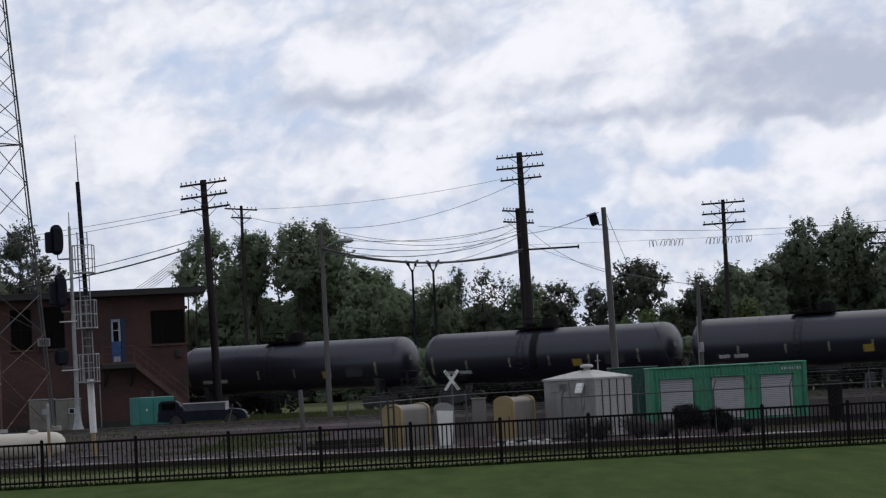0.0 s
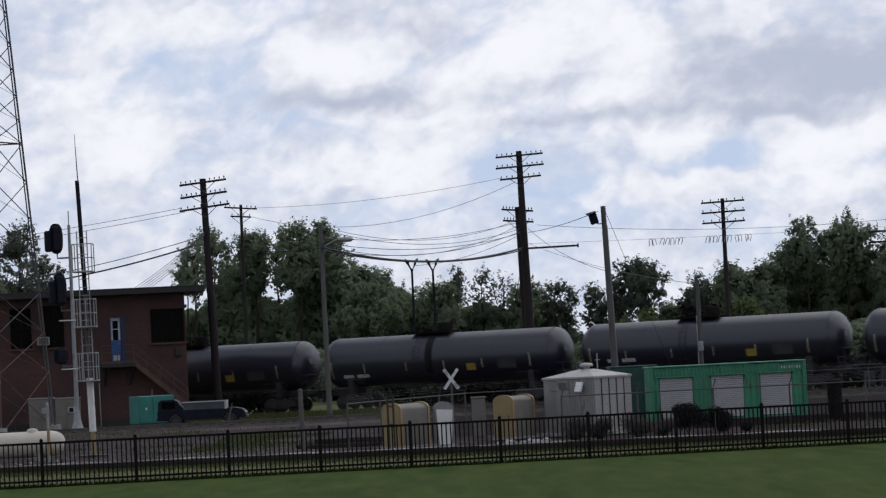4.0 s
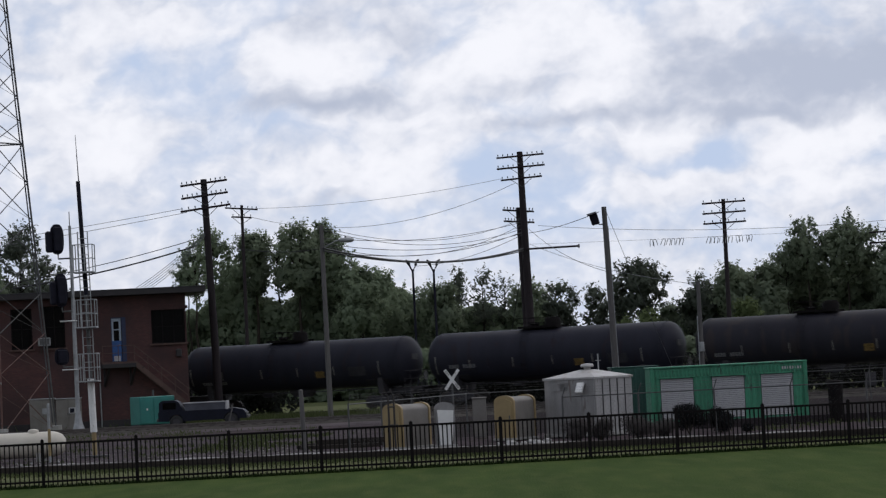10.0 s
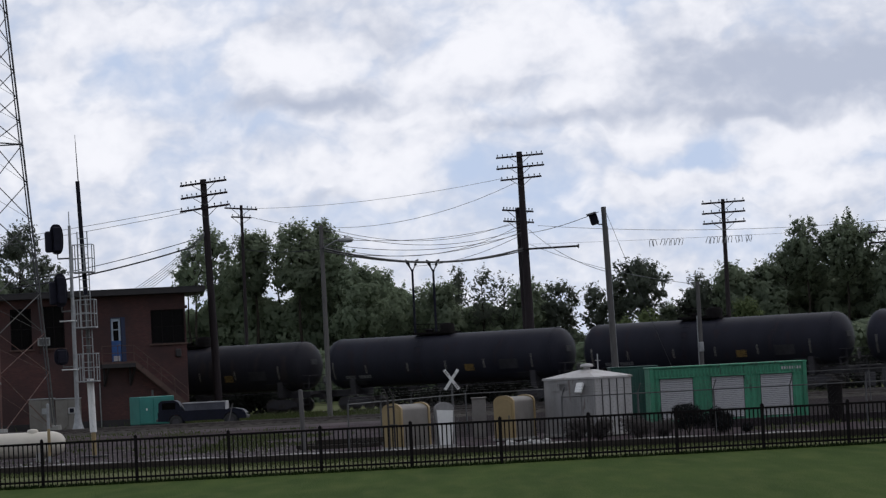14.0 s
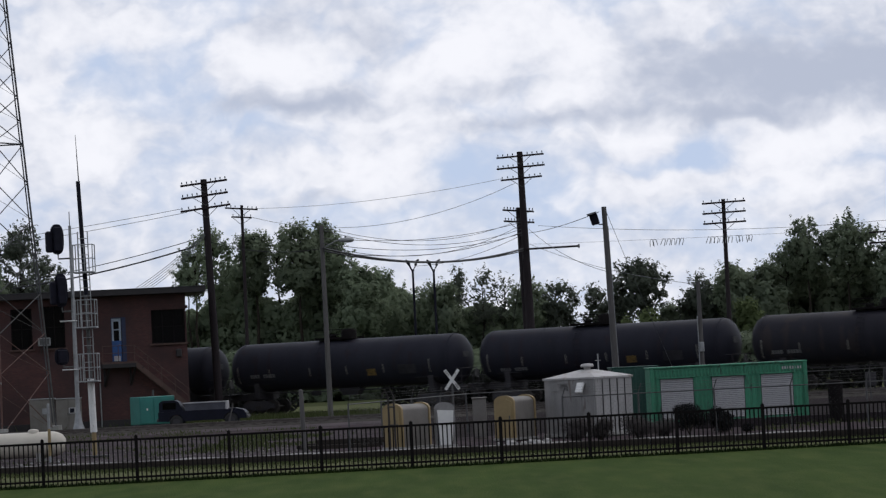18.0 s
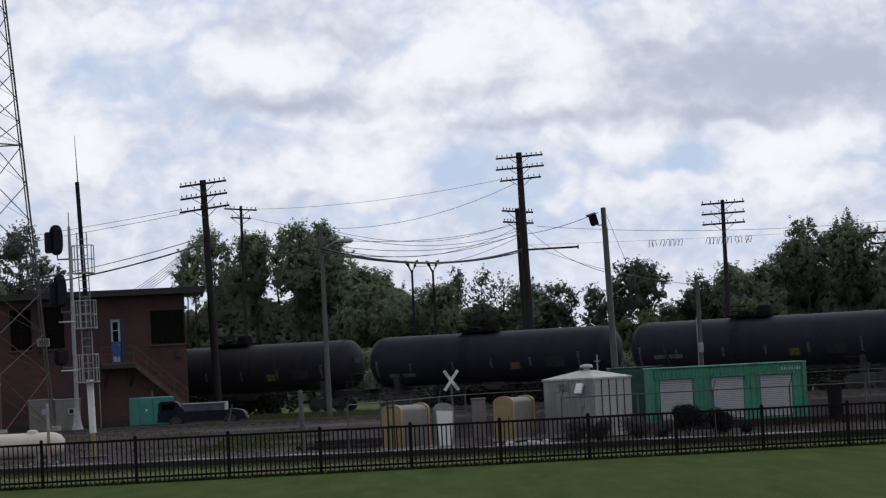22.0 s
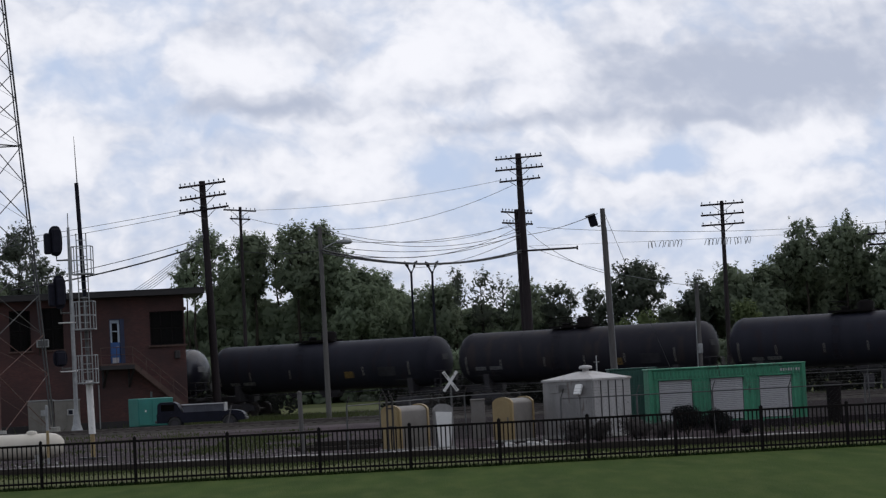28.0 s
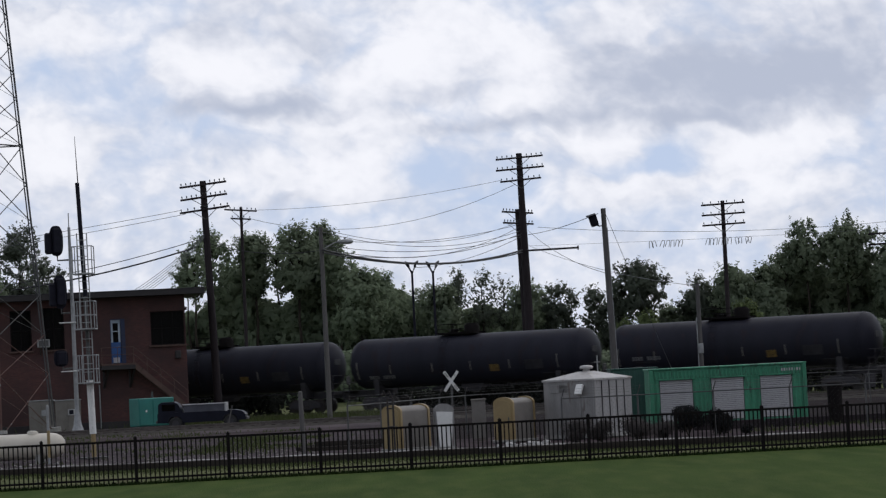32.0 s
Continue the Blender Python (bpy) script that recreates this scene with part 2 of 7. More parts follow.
MAT = {
    "lawn": ground_mix("mown_lawn", (0.035, 0.058, 0.016), (0.058, 0.087, 0.023), (0.077, 0.098, 0.031), 0.7, 20, 0.44, 0.8, soft=0.40, stretch=(1, 0.16, 1)),
    "rough_grass": ground_mix("rough_grass", (0.066, 0.079, 0.036), (0.122, 0.128, 0.063), (0.105, 0.094, 0.058), 0.5, 22, 0.55),
    "gravel": ground_mix("yard_gravel", (0.031, 0.024, 0.027), (0.078, 0.060, 0.066), (0.036, 0.037, 0.024), 0.6, 12, 0.55, stretch=(1, 0.4, 1)),
    "pale_gravel": ground_mix("pale_gravel", (0.145, 0.138, 0.135), (0.36, 0.35, 0.345), (0.07, 0.065, 0.055), 1.6, 22, 0.5),
    "road": ground_mix("gravel_road", (0.055, 0.046, 0.049), (0.110, 0.092, 0.096), (0.038, 0.031, 0.032), 0.4, 10, 0.56, 0.3, stretch=(1, 0.4, 1)),
    "ballast": ground_mix("track_ballast", (0.03, 0.027, 0.025), (0.075, 0.068, 0.062), (0.026, 0.021, 0.018), 1.2, 12, 0.6),
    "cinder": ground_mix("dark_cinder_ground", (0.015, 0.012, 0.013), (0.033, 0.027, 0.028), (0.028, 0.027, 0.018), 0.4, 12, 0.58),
    "earth": ground_mix("dark_earth", (0.035, 0.045, 0.018), (0.07, 0.08, 0.035), (0.06, 0.05, 0.035), 0.2, 12, 0.55),
    "black_iron": surface("black_painted_iron", (0.008, 0.0068, 0.0070), (0.015, 0.013, 0.0132), 0.8, 0.0, 5, 60, 0.1, 0.002, 0.04),
    "timber_dark": surface("creosoted_timber", (0.016, 0.013, 0.011), (0.04, 0.033, 0.028), 0.9, 0, 2, 30, 0.4, 0.01, 0.2, (1, 6, 6), 0.3),
    "pole_wood": surface("dark_pole_wood", (0.016, 0.0125, 0.014), (0.036, 0.028, 0.031), 0.9, 0, 2, 30, 0.4, 0.01, 0.2, (6, 6, 0.6), 0.2),
    "grey_wood": surface("weathered_grey_pole_wood", (0.065, 0.061, 0.060), (0.135, 0.128, 0.125), 0.9, 0, 2, 30, 0.4, 0.01, 0.2, (6, 6, 0.6), 0.2),
    "wire": surface("black_cable", (0.01, 0.01, 0.012), (0.025, 0.025, 0.03), 0.6, 0, 3, 30, 0),
    "thin_wire": surface("weathered_line_wire", (0.08, 0.085, 0.09), (0.16, 0.165, 0.17), 0.5, 0.2, 3, 30, 0),
    "insulator": surface("glass_insulator", (0.02, 0.03, 0.035), (0.05, 0.07, 0.08), 0.2, 0, 5, 30, 0),
    "galv": surface("galvanised_steel", (0.20, 0.205, 0.21), (0.36, 0.365, 0.37), 0.5, 0.4, 4, 50, 0.1, 0.002, rust=(0.12, 0.07, 0.045), rust_at=0.68),
    "dull_steel": surface("dull_grey_steel", (0.05, 0.05, 0.05), (0.11, 0.11, 0.11), 0.6, 0.3, 4, 50, 0.1, 0.002, rust=(0.06, 0.03, 0.02), rust_at=0.6),
    "red_steel": surface("faded_red_oxide_steel", (0.075, 0.032, 0.025), (0.13, 0.065, 0.052), 0.7, 0.0, 2, 30, 0.15, 0.003, rust=(0.2, 0.19, 0.18), rust_at=0.6),
    "tower_steel": surface("grey_tower_steel", (0.045, 0.045, 0.05), (0.09, 0.09, 0.095), 0.6, 0.2, 2, 30, 0.1, 0.003),
    "signal_black": surface("matt_black_signal_paint", (0.008, 0.008, 0.014), (0.015, 0.015, 0.025), 0.6, 0, 3, 40, 0.05, spec=0.12),
    "white_paint": surface("weathered_white_paint", (0.55, 0.54, 0.52), (0.78, 0.77, 0.75), 0.5, 0, 2, 30, 0.1, 0.003, rust=(0.36, 0.33, 0.29), rust_at=0.63),
    "cream_paint": surface("cream_tank_paint", (0.43, 0.385, 0.32), (0.56, 0.515, 0.44), 0.42, 0, 1.5, 30, 0.05, 0.003, rust=(0.4, 0.33, 0.25), rust_at=0.66),
    "yellow_paint": surface("yellow_paint", (0.30, 0.20, 0.035), (0.42, 0.29, 0.06), 0.5, 0, 3, 30, 0.05),
    "buff_plastic": surface("faded_yellow_plastic", (0.22, 0.155, 0.068), (0.32, 0.235, 0.112), 0.5, 0, 2, 25, 0.05, 0.003, random_tint=0.15),
    "bin_grey": surface("grey_ribbed_sheet", (0.125, 0.112, 0.10), (0.19, 0.175, 0.16), 0.6, 0, 2, 25, 0.05),
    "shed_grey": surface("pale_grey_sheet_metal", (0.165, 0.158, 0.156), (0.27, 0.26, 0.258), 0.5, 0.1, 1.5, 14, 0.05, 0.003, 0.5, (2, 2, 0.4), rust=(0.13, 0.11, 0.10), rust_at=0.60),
    # the hut's grey again, brightened in colour for the side facing the light
    "shed_lit": surface("lit_side_grey_sheet_metal", (0.23, 0.222, 0.22), (0.36, 0.35, 0.348), 0.5, 0.1, 1.5, 14, 0.05, 0.003, 0.5, (2, 2, 0.4), rust=(0.17, 0.15, 0.14), rust_at=0.62),
    "shed_roof": surface("pale_shed_roof_metal", (0.30, 0.285, 0.28), (0.44, 0.42, 0.415), 0.45, 0.1, 1.2, 12, 0.05, 0.003, rust=(0.27, 0.24, 0.22), rust_at=0.57),
    "green_steel": surface("green_container_paint", (0.014, 0.116, 0.062), (0.049, 0.286, 0.161), 0.5, 0, 1.6, 18, 0.06, 0.003, 0.5, (1.5, 1.5, 0.3), rust=(0.022, 0.075, 0.048), rust_at=0.56),
    "dark_green": surface("dark_green_box_paint", (0.006, 0.040, 0.030), (0.012, 0.070, 0.052), 0.5, 0, 1.2, 30, 0.06, 0.003),
    "dim_reflector": surface("grimy_reflector_sheet", (0.095, 0.089, 0.081), (0.20, 0.188, 0.17), 0.5, 0, 4, 40, 0),
    "dim_marking": surface("grimy_marking", (0.07, 0.07, 0.075), (0.18, 0.18, 0.185), 0.6, 0, 3, 40, 0),
    "dim_placard": surface("grimy_yellow_placard", (0.09, 0.055, 0.014), (0.22, 0.14, 0.04), 0.55, 0, 5, 30, 0, rust=(0.03, 0.02, 0.012), rust_at=0.52),
    "navy_paint": surface("dark_blue_frame_paint", (0.006, 0.012, 0.040), (0.012, 0.022, 0.075), 0.5, 0, 2, 30, 0.05),
    "bare_gravel": ground_mix("bare_grey_gravel", (0.034, 0.027, 0.030), (0.090, 0.074, 0.081), (0.042, 0.046, 0.024), 0.7, 14, 0.57, stretch=(1, 0.35, 1)),
    "teal_steel": surface("teal_generator_paint", (0.010, 0.12, 0.105), (0.02, 0.185, 0.16), 0.45, 0, 1.2, 30, 0.05, 0.003),
    "shutter": surface("pale_shutter_metal", (0.33, 0.32, 0.33), (0.48, 0.47, 0.48), 0.5, 0.1, 2, 30, 0.05, 0.002),
    "brick": brickwork("dark_red_brick", (0.096, 0.035, 0.031), (0.062, 0.024, 0.023), (0.054, 0.037, 0.036)),
    "roof_dark": surface("dark_flat_roofing", (0.018, 0.018, 0.02), (0.04, 0.04, 0.045), 0.8, 0, 1, 20, 0.2, 0.01),
    "dark_trim": surface("dark_brown_trim", (0.011, 0.009, 0.011), (0.022, 0.017, 0.018), 0.6, 0, 2, 25, 0.1),
    "concrete": surface("worn_concrete", (0.22, 0.21, 0.20), (0.36, 0.35, 0.33), 0.9, 0, 1, 30, 0.3, 0.006),
    "blue_paint": surface("blue_door_paint", (0.010, 0.055, 0.19), (0.016, 0.085, 0.28), 0.4, 0, 2, 30, 0.05),
    "pale_blue": surface("pale_window_frame_paint", (0.28, 0.34, 0.42), (0.42, 0.48, 0.55), 0.5, 0, 2, 30, 0.05),
    "tyre": surface("black_rubber", (0.010, 0.010, 0.010), (0.022, 0.022, 0.022), 0.85, 0, 3, 40, 0.2),
    "truck_blue": surface("dark_blue_car_paint", (0.005, 0.0055, 0.012), (0.009, 0.010, 0.021), 0.4, 0.0, 2, 30, 0, spec=0.15),
    "dump_grey": surface("dull_lavender_steel", (0.040, 0.041, 0.056), (0.078, 0.080, 0.100), 0.55, 0.1, 2, 30, 0.05),
    "chrome": surface("bright_steel", (0.45, 0.45, 0.46), (0.6, 0.6, 0.6), 0.2, 0.9, 2, 30, 0),
    "tank_gloss": surface("glossy_black_tank_paint", (0.010, 0.009, 0.018), (0.021, 0.019, 0.036), 0.34, 0, 0.8, 14, 0.02, 0.004, 0.5, (0.25, 1, 1), 0.1, ior=1.61),
    "tank_matt": surface("matt_black_tank_paint", (0.0176, 0.0176, 0.0242), (0.0278, 0.0278, 0.0382), 0.42, 0, 0.8, 14, 0.03, 0.004, 0.055, (1, 1, 0.22), 0.2,
                         rust=(0.026, 0.022, 0.028), rust_at=0.58),
    "tank_brown": surface("rust_stained_black_tank_paint", (0.018, 0.0172, 0.0225), (0.029, 0.0275, 0.0345), 0.46, 0, 0.7, 12, 0.03, 0.004, 0.06, (1, 1, 0.16), 0.2,
                          rust=(0.034, 0.029, 0.031), rust_at=0.56),
    "spill_black": surface("dull_oily_black", (0.008, 0.008, 0.010), (0.016, 0.015, 0.018), 0.6, 0, 1.5, 14, 0.05, 0.003, 0.12),
    "grime_pad": surface("sooty_stencil_panel", (0.026, 0.025, 0.029), (0.044, 0.043, 0.048), 0.7, 0, 3, 30, 0.02, spec=0.06),
    "panel_dim": surface("grimy_stencil_panel", (0.034, 0.034, 0.038), (0.066, 0.065, 0.070), 0.6, 0, 3, 30, 0.02, spec=0.1),
    "panel_grey": surface("dull_grey_stencil_panel", (0.07, 0.07, 0.075), (0.15, 0.15, 0.155), 0.55, 0, 3, 30, 0.02),
    "tank_pale": surface("dusty_grey_tank_paint", (0.012, 0.012, 0.019), (0.025, 0.025, 0.038), 0.27, 0, 0.8, 14, 0.02, 0.004, 0.5, (0.25, 1, 1), 0.1, ior=1.52),
    "frame_black": surface("grimy_black_running_gear", (0.019, 0.0175, 0.022), (0.040, 0.036, 0.041), 0.75, 0, 2, 30, 0.2),
    "pad_grey": surface("grimy_grey_sill_pad", (0.03, 0.029, 0.03), (0.055, 0.053, 0.055), 0.6, 0, 2, 30, 0.1),
    "wheel_steel": surface("worn_wheel_steel", (0.022, 0.018, 0.017), (0.045, 0.038, 0.035), 0.55, 0.3, 3, 40, 0.1),
    "rail_steel": surface("rail_steel", (0.05, 0.040, 0.036), (0.13, 0.110, 0.10), 0.5, 0.3, 3, 40, 0.1),
    "reflector": surface("yellow_reflector_sheet", (0.30, 0.27, 0.18), (0.44, 0.40, 0.29), 0.4, 0, 4, 40, 0),
    "marking": surface("faded_white_marking", (0.45, 0.45, 0.46), (0.70, 0.70, 0.71), 0.6, 0, 6, 40, 0),
    "stair_paint": surface("faded_brown_stair_paint", (0.055, 0.028, 0.022), (0.10, 0.055, 0.045), 0.7, 0, 2, 30, 0.1, rust=(0.03, 0.02, 0.018), rust_at=0.6),
    "stone": surface("dirty_white_stone", (0.20, 0.19, 0.185), (0.42, 0.41, 0.40), 0.85, 0, 4, 40, 0.3),
    "bark": surface("tree_bark", (0.020, 0.016, 0.012), (0.05, 0.04, 0.03), 0.95, 0, 2, 14, 0.5, 0.02, 0.2, (3, 3, 0.7)),
    "leaf_a": foliage("broadleaf_foliage", (0.188, 0.234, 0.158), (0.270, 0.318, 0.200)),
    "leaf_b": foliage("dark_foliage", (0.174, 0.210, 0.149), (0.254, 0.294, 0.187)),
    "leaf_c": foliage("light_shrub_foliage", (0.095, 0.125, 0.055), (0.155, 0.190, 0.085)),
    "leaf_d": foliage("near_black_shrub_foliage", (0.010, 0.011, 0.012), (0.022, 0.023, 0.024)),
    "leaf_e": foliage("grey_green_foliage", (0.098, 0.114, 0.092), (0.165, 0.185, 0.135)),
    # far darker than the other leaves: shade under the train put into the colour
    "leaf_f": foliage("shade_toned_brush_foliage", (0.016, 0.018, 0.016), (0.040, 0.043, 0.036)),
    "leaf_g": foliage("dull_brown_shrub_foliage", (0.085, 0.075, 0.076), (0.150, 0.135, 0.13)),
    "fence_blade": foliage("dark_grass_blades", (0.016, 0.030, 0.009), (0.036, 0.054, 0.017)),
    "blade": foliage("grass_blades", (0.045, 0.060, 0.022), (0.105, 0.117, 0.055)),
}

glass = bpy.data.materials.new("dark_window_glass")
glass.use_nodes = True
gb = glass.node_tree.nodes["Principled BSDF"]
gb.inputs["Base Color"].default_value = (0.012, 0.011, 0.012, 1)
gb.inputs["IOR"].default_value = 1.1
gb.inputs["Roughness"].default_value, gb.inputs["Transmission Weight"].default_value = 0.03, 0.55
MAT["glass"] = glass


# ---- mesh building ----
class Shape:
    """Vertices and faces gathered from simple solids, for one mesh."""

    def __init__(self):
        self.v, self.f = [], []

    def add(self, verts, faces):
        k = len(self.v)
        self.v += [tuple(p) for p in verts]
        self.f += [tuple(i + k for i in f) for f in faces]
        return self

    def box(self, c, s, bev=0.0, m=None):
        """A box of size s round c, its edges cut by bev; m turns it about c."""
        hx, hy, hz = s[0] / 2, s[1] / 2, s[2] / 2
        b = min(bev, hx * 0.9, hy * 0.9, hz * 0.9)
        pts, faces = [], []
        if b <= 0:
            pts = [Vector((x * hx, y * hy, z * hz)) for x in (-1, 1) for y in (-1, 1) for z in (-1, 1)]
            faces = [(0, 1, 3, 2), (4, 6, 7, 5), (0, 4, 5, 1), (2, 3, 7, 6), (0, 2, 6, 4), (1, 5, 7, 3)]
        else:
            idx = {}
            for x in (-1, 1):
                for y in (-1, 1):
                    for z in (-1, 1):
                        for a in range(3):
                            p = [x * (hx - b), y * (hy - b), z * (hz - b)]
                            p[a] = (x, y, z)[a] * (hx, hy, hz)[a]
                            idx[x, y, z, a] = len(pts)
                            pts.append(Vector(p))

            def quad(keys):
                q = [idx[k] for k in keys]
                n = (pts[q[1]] - pts[q[0]]).cross(pts[q[2]] - pts[q[0]])
                faces.append(tuple(q) if n.dot(sum((pts[i] for i in q), Vector())) > 0 else tuple(reversed(q)))

            for a in range(3):
                o, w = [i for i in range(3) if i != a]
                for s1 in (-1, 1):
                    keys = []
                    for u, v in ((-1, -1), (1, -1), (1, 1), (-1, 1)):
                        k = [0, 0, 0]
                        k[a], k[o], k[w] = s1, u, v
                        keys.append((*k, a))
                    quad(keys)
                for u in (-1, 1):
                    for v in (-1, 1):
                        k1, k2 = [0, 0, 0], [0, 0, 0]
                        k1[a], k1[o], k1[w] = -1, u, v
                        k2[a], k2[o], k2[w] = 1, u, v
                        quad([(*k1, o), (*k2, o), (*k2, w), (*k1, w)])
            for x in (-1, 1):
                for y in (-1, 1):
                    for z in (-1, 1):
                        quad([(x, y, z, 0), (x, y, z, 1), (x, y, z, 2)])
        c = Vector(c)
        return self.add([(m @ p if m else p) + c for p in pts], faces)

    def tube(self, pts, radii, seg=8, caps=True):
        """A round bar through the points, with a radius at each."""
        pts = [Vector(p) for p in pts]
        if not isinstance(radii, (list, tuple)):
            radii = [radii] * len(pts)
        verts, faces = [], []
        for i, p in enumerate(pts):
            d = (pts[min(i + 1, len(pts) - 1)] - pts[max(i - 1, 0)]).normalized()
            side = d.cross(Vector((0, 0, 1)) if abs(d.z) < 0.9 else Vector((1, 0, 0))).normalized()
            up = side.cross(d)
            for k in range(seg):
                a = 2 * math.pi * k / seg
                verts.append(p + (side * math.cos(a) + up * math.sin(a)) * radii[i])
        for i in range(len(pts) - 1):
            for k in range(seg):
                j = (k + 1) % seg
                faces.append((i * seg + k, i * seg + j, (i + 1) * seg + j, (i + 1) * seg + k))
        if caps:
            faces.append(tuple(reversed(range(seg))))
            faces.append(tuple(range((len(pts) - 1) * seg, len(pts) * seg)))
        return self.add(verts, faces)

    def bar(self, a, b, w, h=None):
        """A square bar from a to b."""
        a, b = Vector(a), Vector(b)
        d = b - a
        m = d.to_track_quat("X", "Z").to_matrix()
        return self.box((a + b) / 2, (d.length, w, h or w), 0, m)

    def extrude(self, outline, y0, y1):
        """An outline in x and z, made solid from y0 to y1."""
        n = len(outline)
        verts = [(x, y0, z) for x, z in outline] + [(x, y1, z) for x, z in outline]
        area = sum(outline[i][0] * outline[(i + 1) % n][1] - outline[(i + 1) % n][0] * outline[i][1] for i in range(n))
        faces = [tuple(range(n)), tuple(reversed(range(n, 2 * n)))] + [((i + 1) % n, i, n + i, n + (i + 1) % n) for i in range(n)]
        if area < 0:
            faces = [tuple(reversed(f)) for f in faces]
        return self.add(verts, faces)

    def lathe(self, profile, seg=24, axis="X"):
        """A profile of (along, radius), turned about the axis."""
        verts, faces = [], []
        for s, r in profile:
            for k in range(seg):
                a = 2 * math.pi * k / seg
                u, v = r * math.cos(a), r * math.sin(a)
                verts.append({"X": (s, u, v), "Z": (u, v, s), "Y": (v, s, u)}[axis])
        for i in range(len(profile) - 1):
            for k in range(seg):
                j = (k + 1) % seg
                faces.append((i * seg + k, i * seg + j, (i + 1) * seg + j, (i + 1) * seg + k)[::-1])
        faces.append(tuple(range(seg)))
        faces.append(tuple(reversed(range((len(profile) - 1) * seg, len(profile) * seg))))
        return self.add(verts, faces)


def mesh_of(name, shape, mat, smooth=False):
    me = bpy.data.meshes.new(name)
    me.from_pydata(shape.v, [], shape.f)
    if mat:
        me.materials.append(MAT[mat])
    if smooth:
        me.shade_smooth()
        me.set_sharp_from_angle(angle=radians(40))
    return me


def part(name, shape, mat, parent=None, label="", at=None, smooth=False):
    """One mesh object under a thing, or under a part of it."""
    ob = new(name, shape if isinstance(shape, bpy.types.Mesh) else mesh_of(name, shape, mat, smooth))
    if parent:
        ob.parent = parent
    if at is not None:
        ob.matrix_basis = at if isinstance(at, Matrix) else Matrix.Translation(at)
    if label:
        ob["label"] = label
    return ob


def thing(name, label, category, m, group="", kind=""):
    """A top-level thing: an empty at its base."""
    ob = tagged(new(name), label, category, group, kind)
    ob.empty_display_size = 0.2
    ob.matrix_basis = m
    return ob


def cards(name, centres, sizes, mat, seed, face=None, lift=0.35, loose=0.55, axis=None, slim=0.6):
    """Many single leaves, each a bent blade, as one mesh; face turns them outwards and rounds the shading of their clump, axis is the way they point."""
    rng = np.random.default_rng(seed)
    n = len(centres)
    if face is None:
        face = rng.normal(size=(n, 3))
    face = face / (np.linalg.norm(face, axis=1)[:, None] + 1e-6)
    g = face * 0.8 + rng.normal(size=(n, 3)) * loose + np.array([0, 0, lift])
    g /= np.linalg.norm(g, axis=1)[:, None]
    u = np.cross(g, rng.normal(size=(n, 3))) if axis is None else np.cross(g, np.cross(axis, g)) + g * 1e-3
    u /= np.linalg.norm(u, axis=1)[:, None]
    w = np.cross(g, u)
    s = np.asarray(sizes)[:, None]
    v = np.empty((n, 4, 3))
    v[:, 0], v[:, 2] = centres - u * s, centres + u * s
    v[:, 1], v[:, 3] = centres - w * s * slim + g * s * 0.15, centres + w * s * slim + g * s * 0.15
    v = v[:, ::-1]
    me = bpy.data.meshes.new(name)
    me.vertices.add(4 * n)
    me.vertices.foreach_set("co", v.reshape(-1))
    me.loops.add(4 * n)
    me.loops.foreach_set("vertex_index", np.arange(4 * n))
    me.polygons.add(n)
    me.polygons.foreach_set("loop_start", np.arange(0, 4 * n, 4))
    me.materials.append(MAT[mat])
    me.update(calc_edges=True)
    cross = np.cross(v[:, 1] - v[:, 0], v[:, 3] - v[:, 0])
    side = np.where(np.sum(cross * g, axis=1) < 0, -1.0, 1.0)
    if side.mean() < 0:
        me.flip_normals()
    round_to = face * 0.7 + g * 0.8 * loose + np.array([0, 0, lift * 0.6])
    round_to /= np.linalg.norm(round_to, axis=1)[:, None]
    me.normals_split_custom_set_from_vertices(np.repeat(round_to, 4, axis=0).tolist())
    return me


# ---- the plan ----
TRACK = Vector((-11.239, 189.396, 0.18))       # rail top of the main track
TRACK_TURN = radians(-27.9773)
ALONG = Vector((math.cos(TRACK_TURN), math.sin(TRACK_TURN), 0))
ACROSS = Vector((-ALONG.y, ALONG.x, 0))
PITCH = 18.2                                     # from coupler to coupler
FENCE, FENCE_TURN = Vector((-10.825, 76.813, 0)), 0.1912
PANEL = 2.469                                    # from post to post


def ground_z(x, y):
    """The lawn dips a little to one side and rises to the mound on which the camera stands."""
    fall = max(0.0, min(1.0, (102 - y) / 15))
    z = -0.03 - 0.0042 * max(-40, min(40, x + 10.8)) * fall if fall else -0.03
    d = math.hypot(x, y)
    if d < 32:
        z += 1.05 * (1 - d / 32) ** 2 * (1 + d / 16)
    return z


def fence_y(x):
    """The line of the picket fence, where the mown lawn ends."""
    return min(FENCE.y + 0.15 + math.tan(FENCE_TURN) * (x - FENCE.x), edging_y(x) - 1.5)


def edging_y(x):
    return 89.93 - 0.0595 * (x + 12)


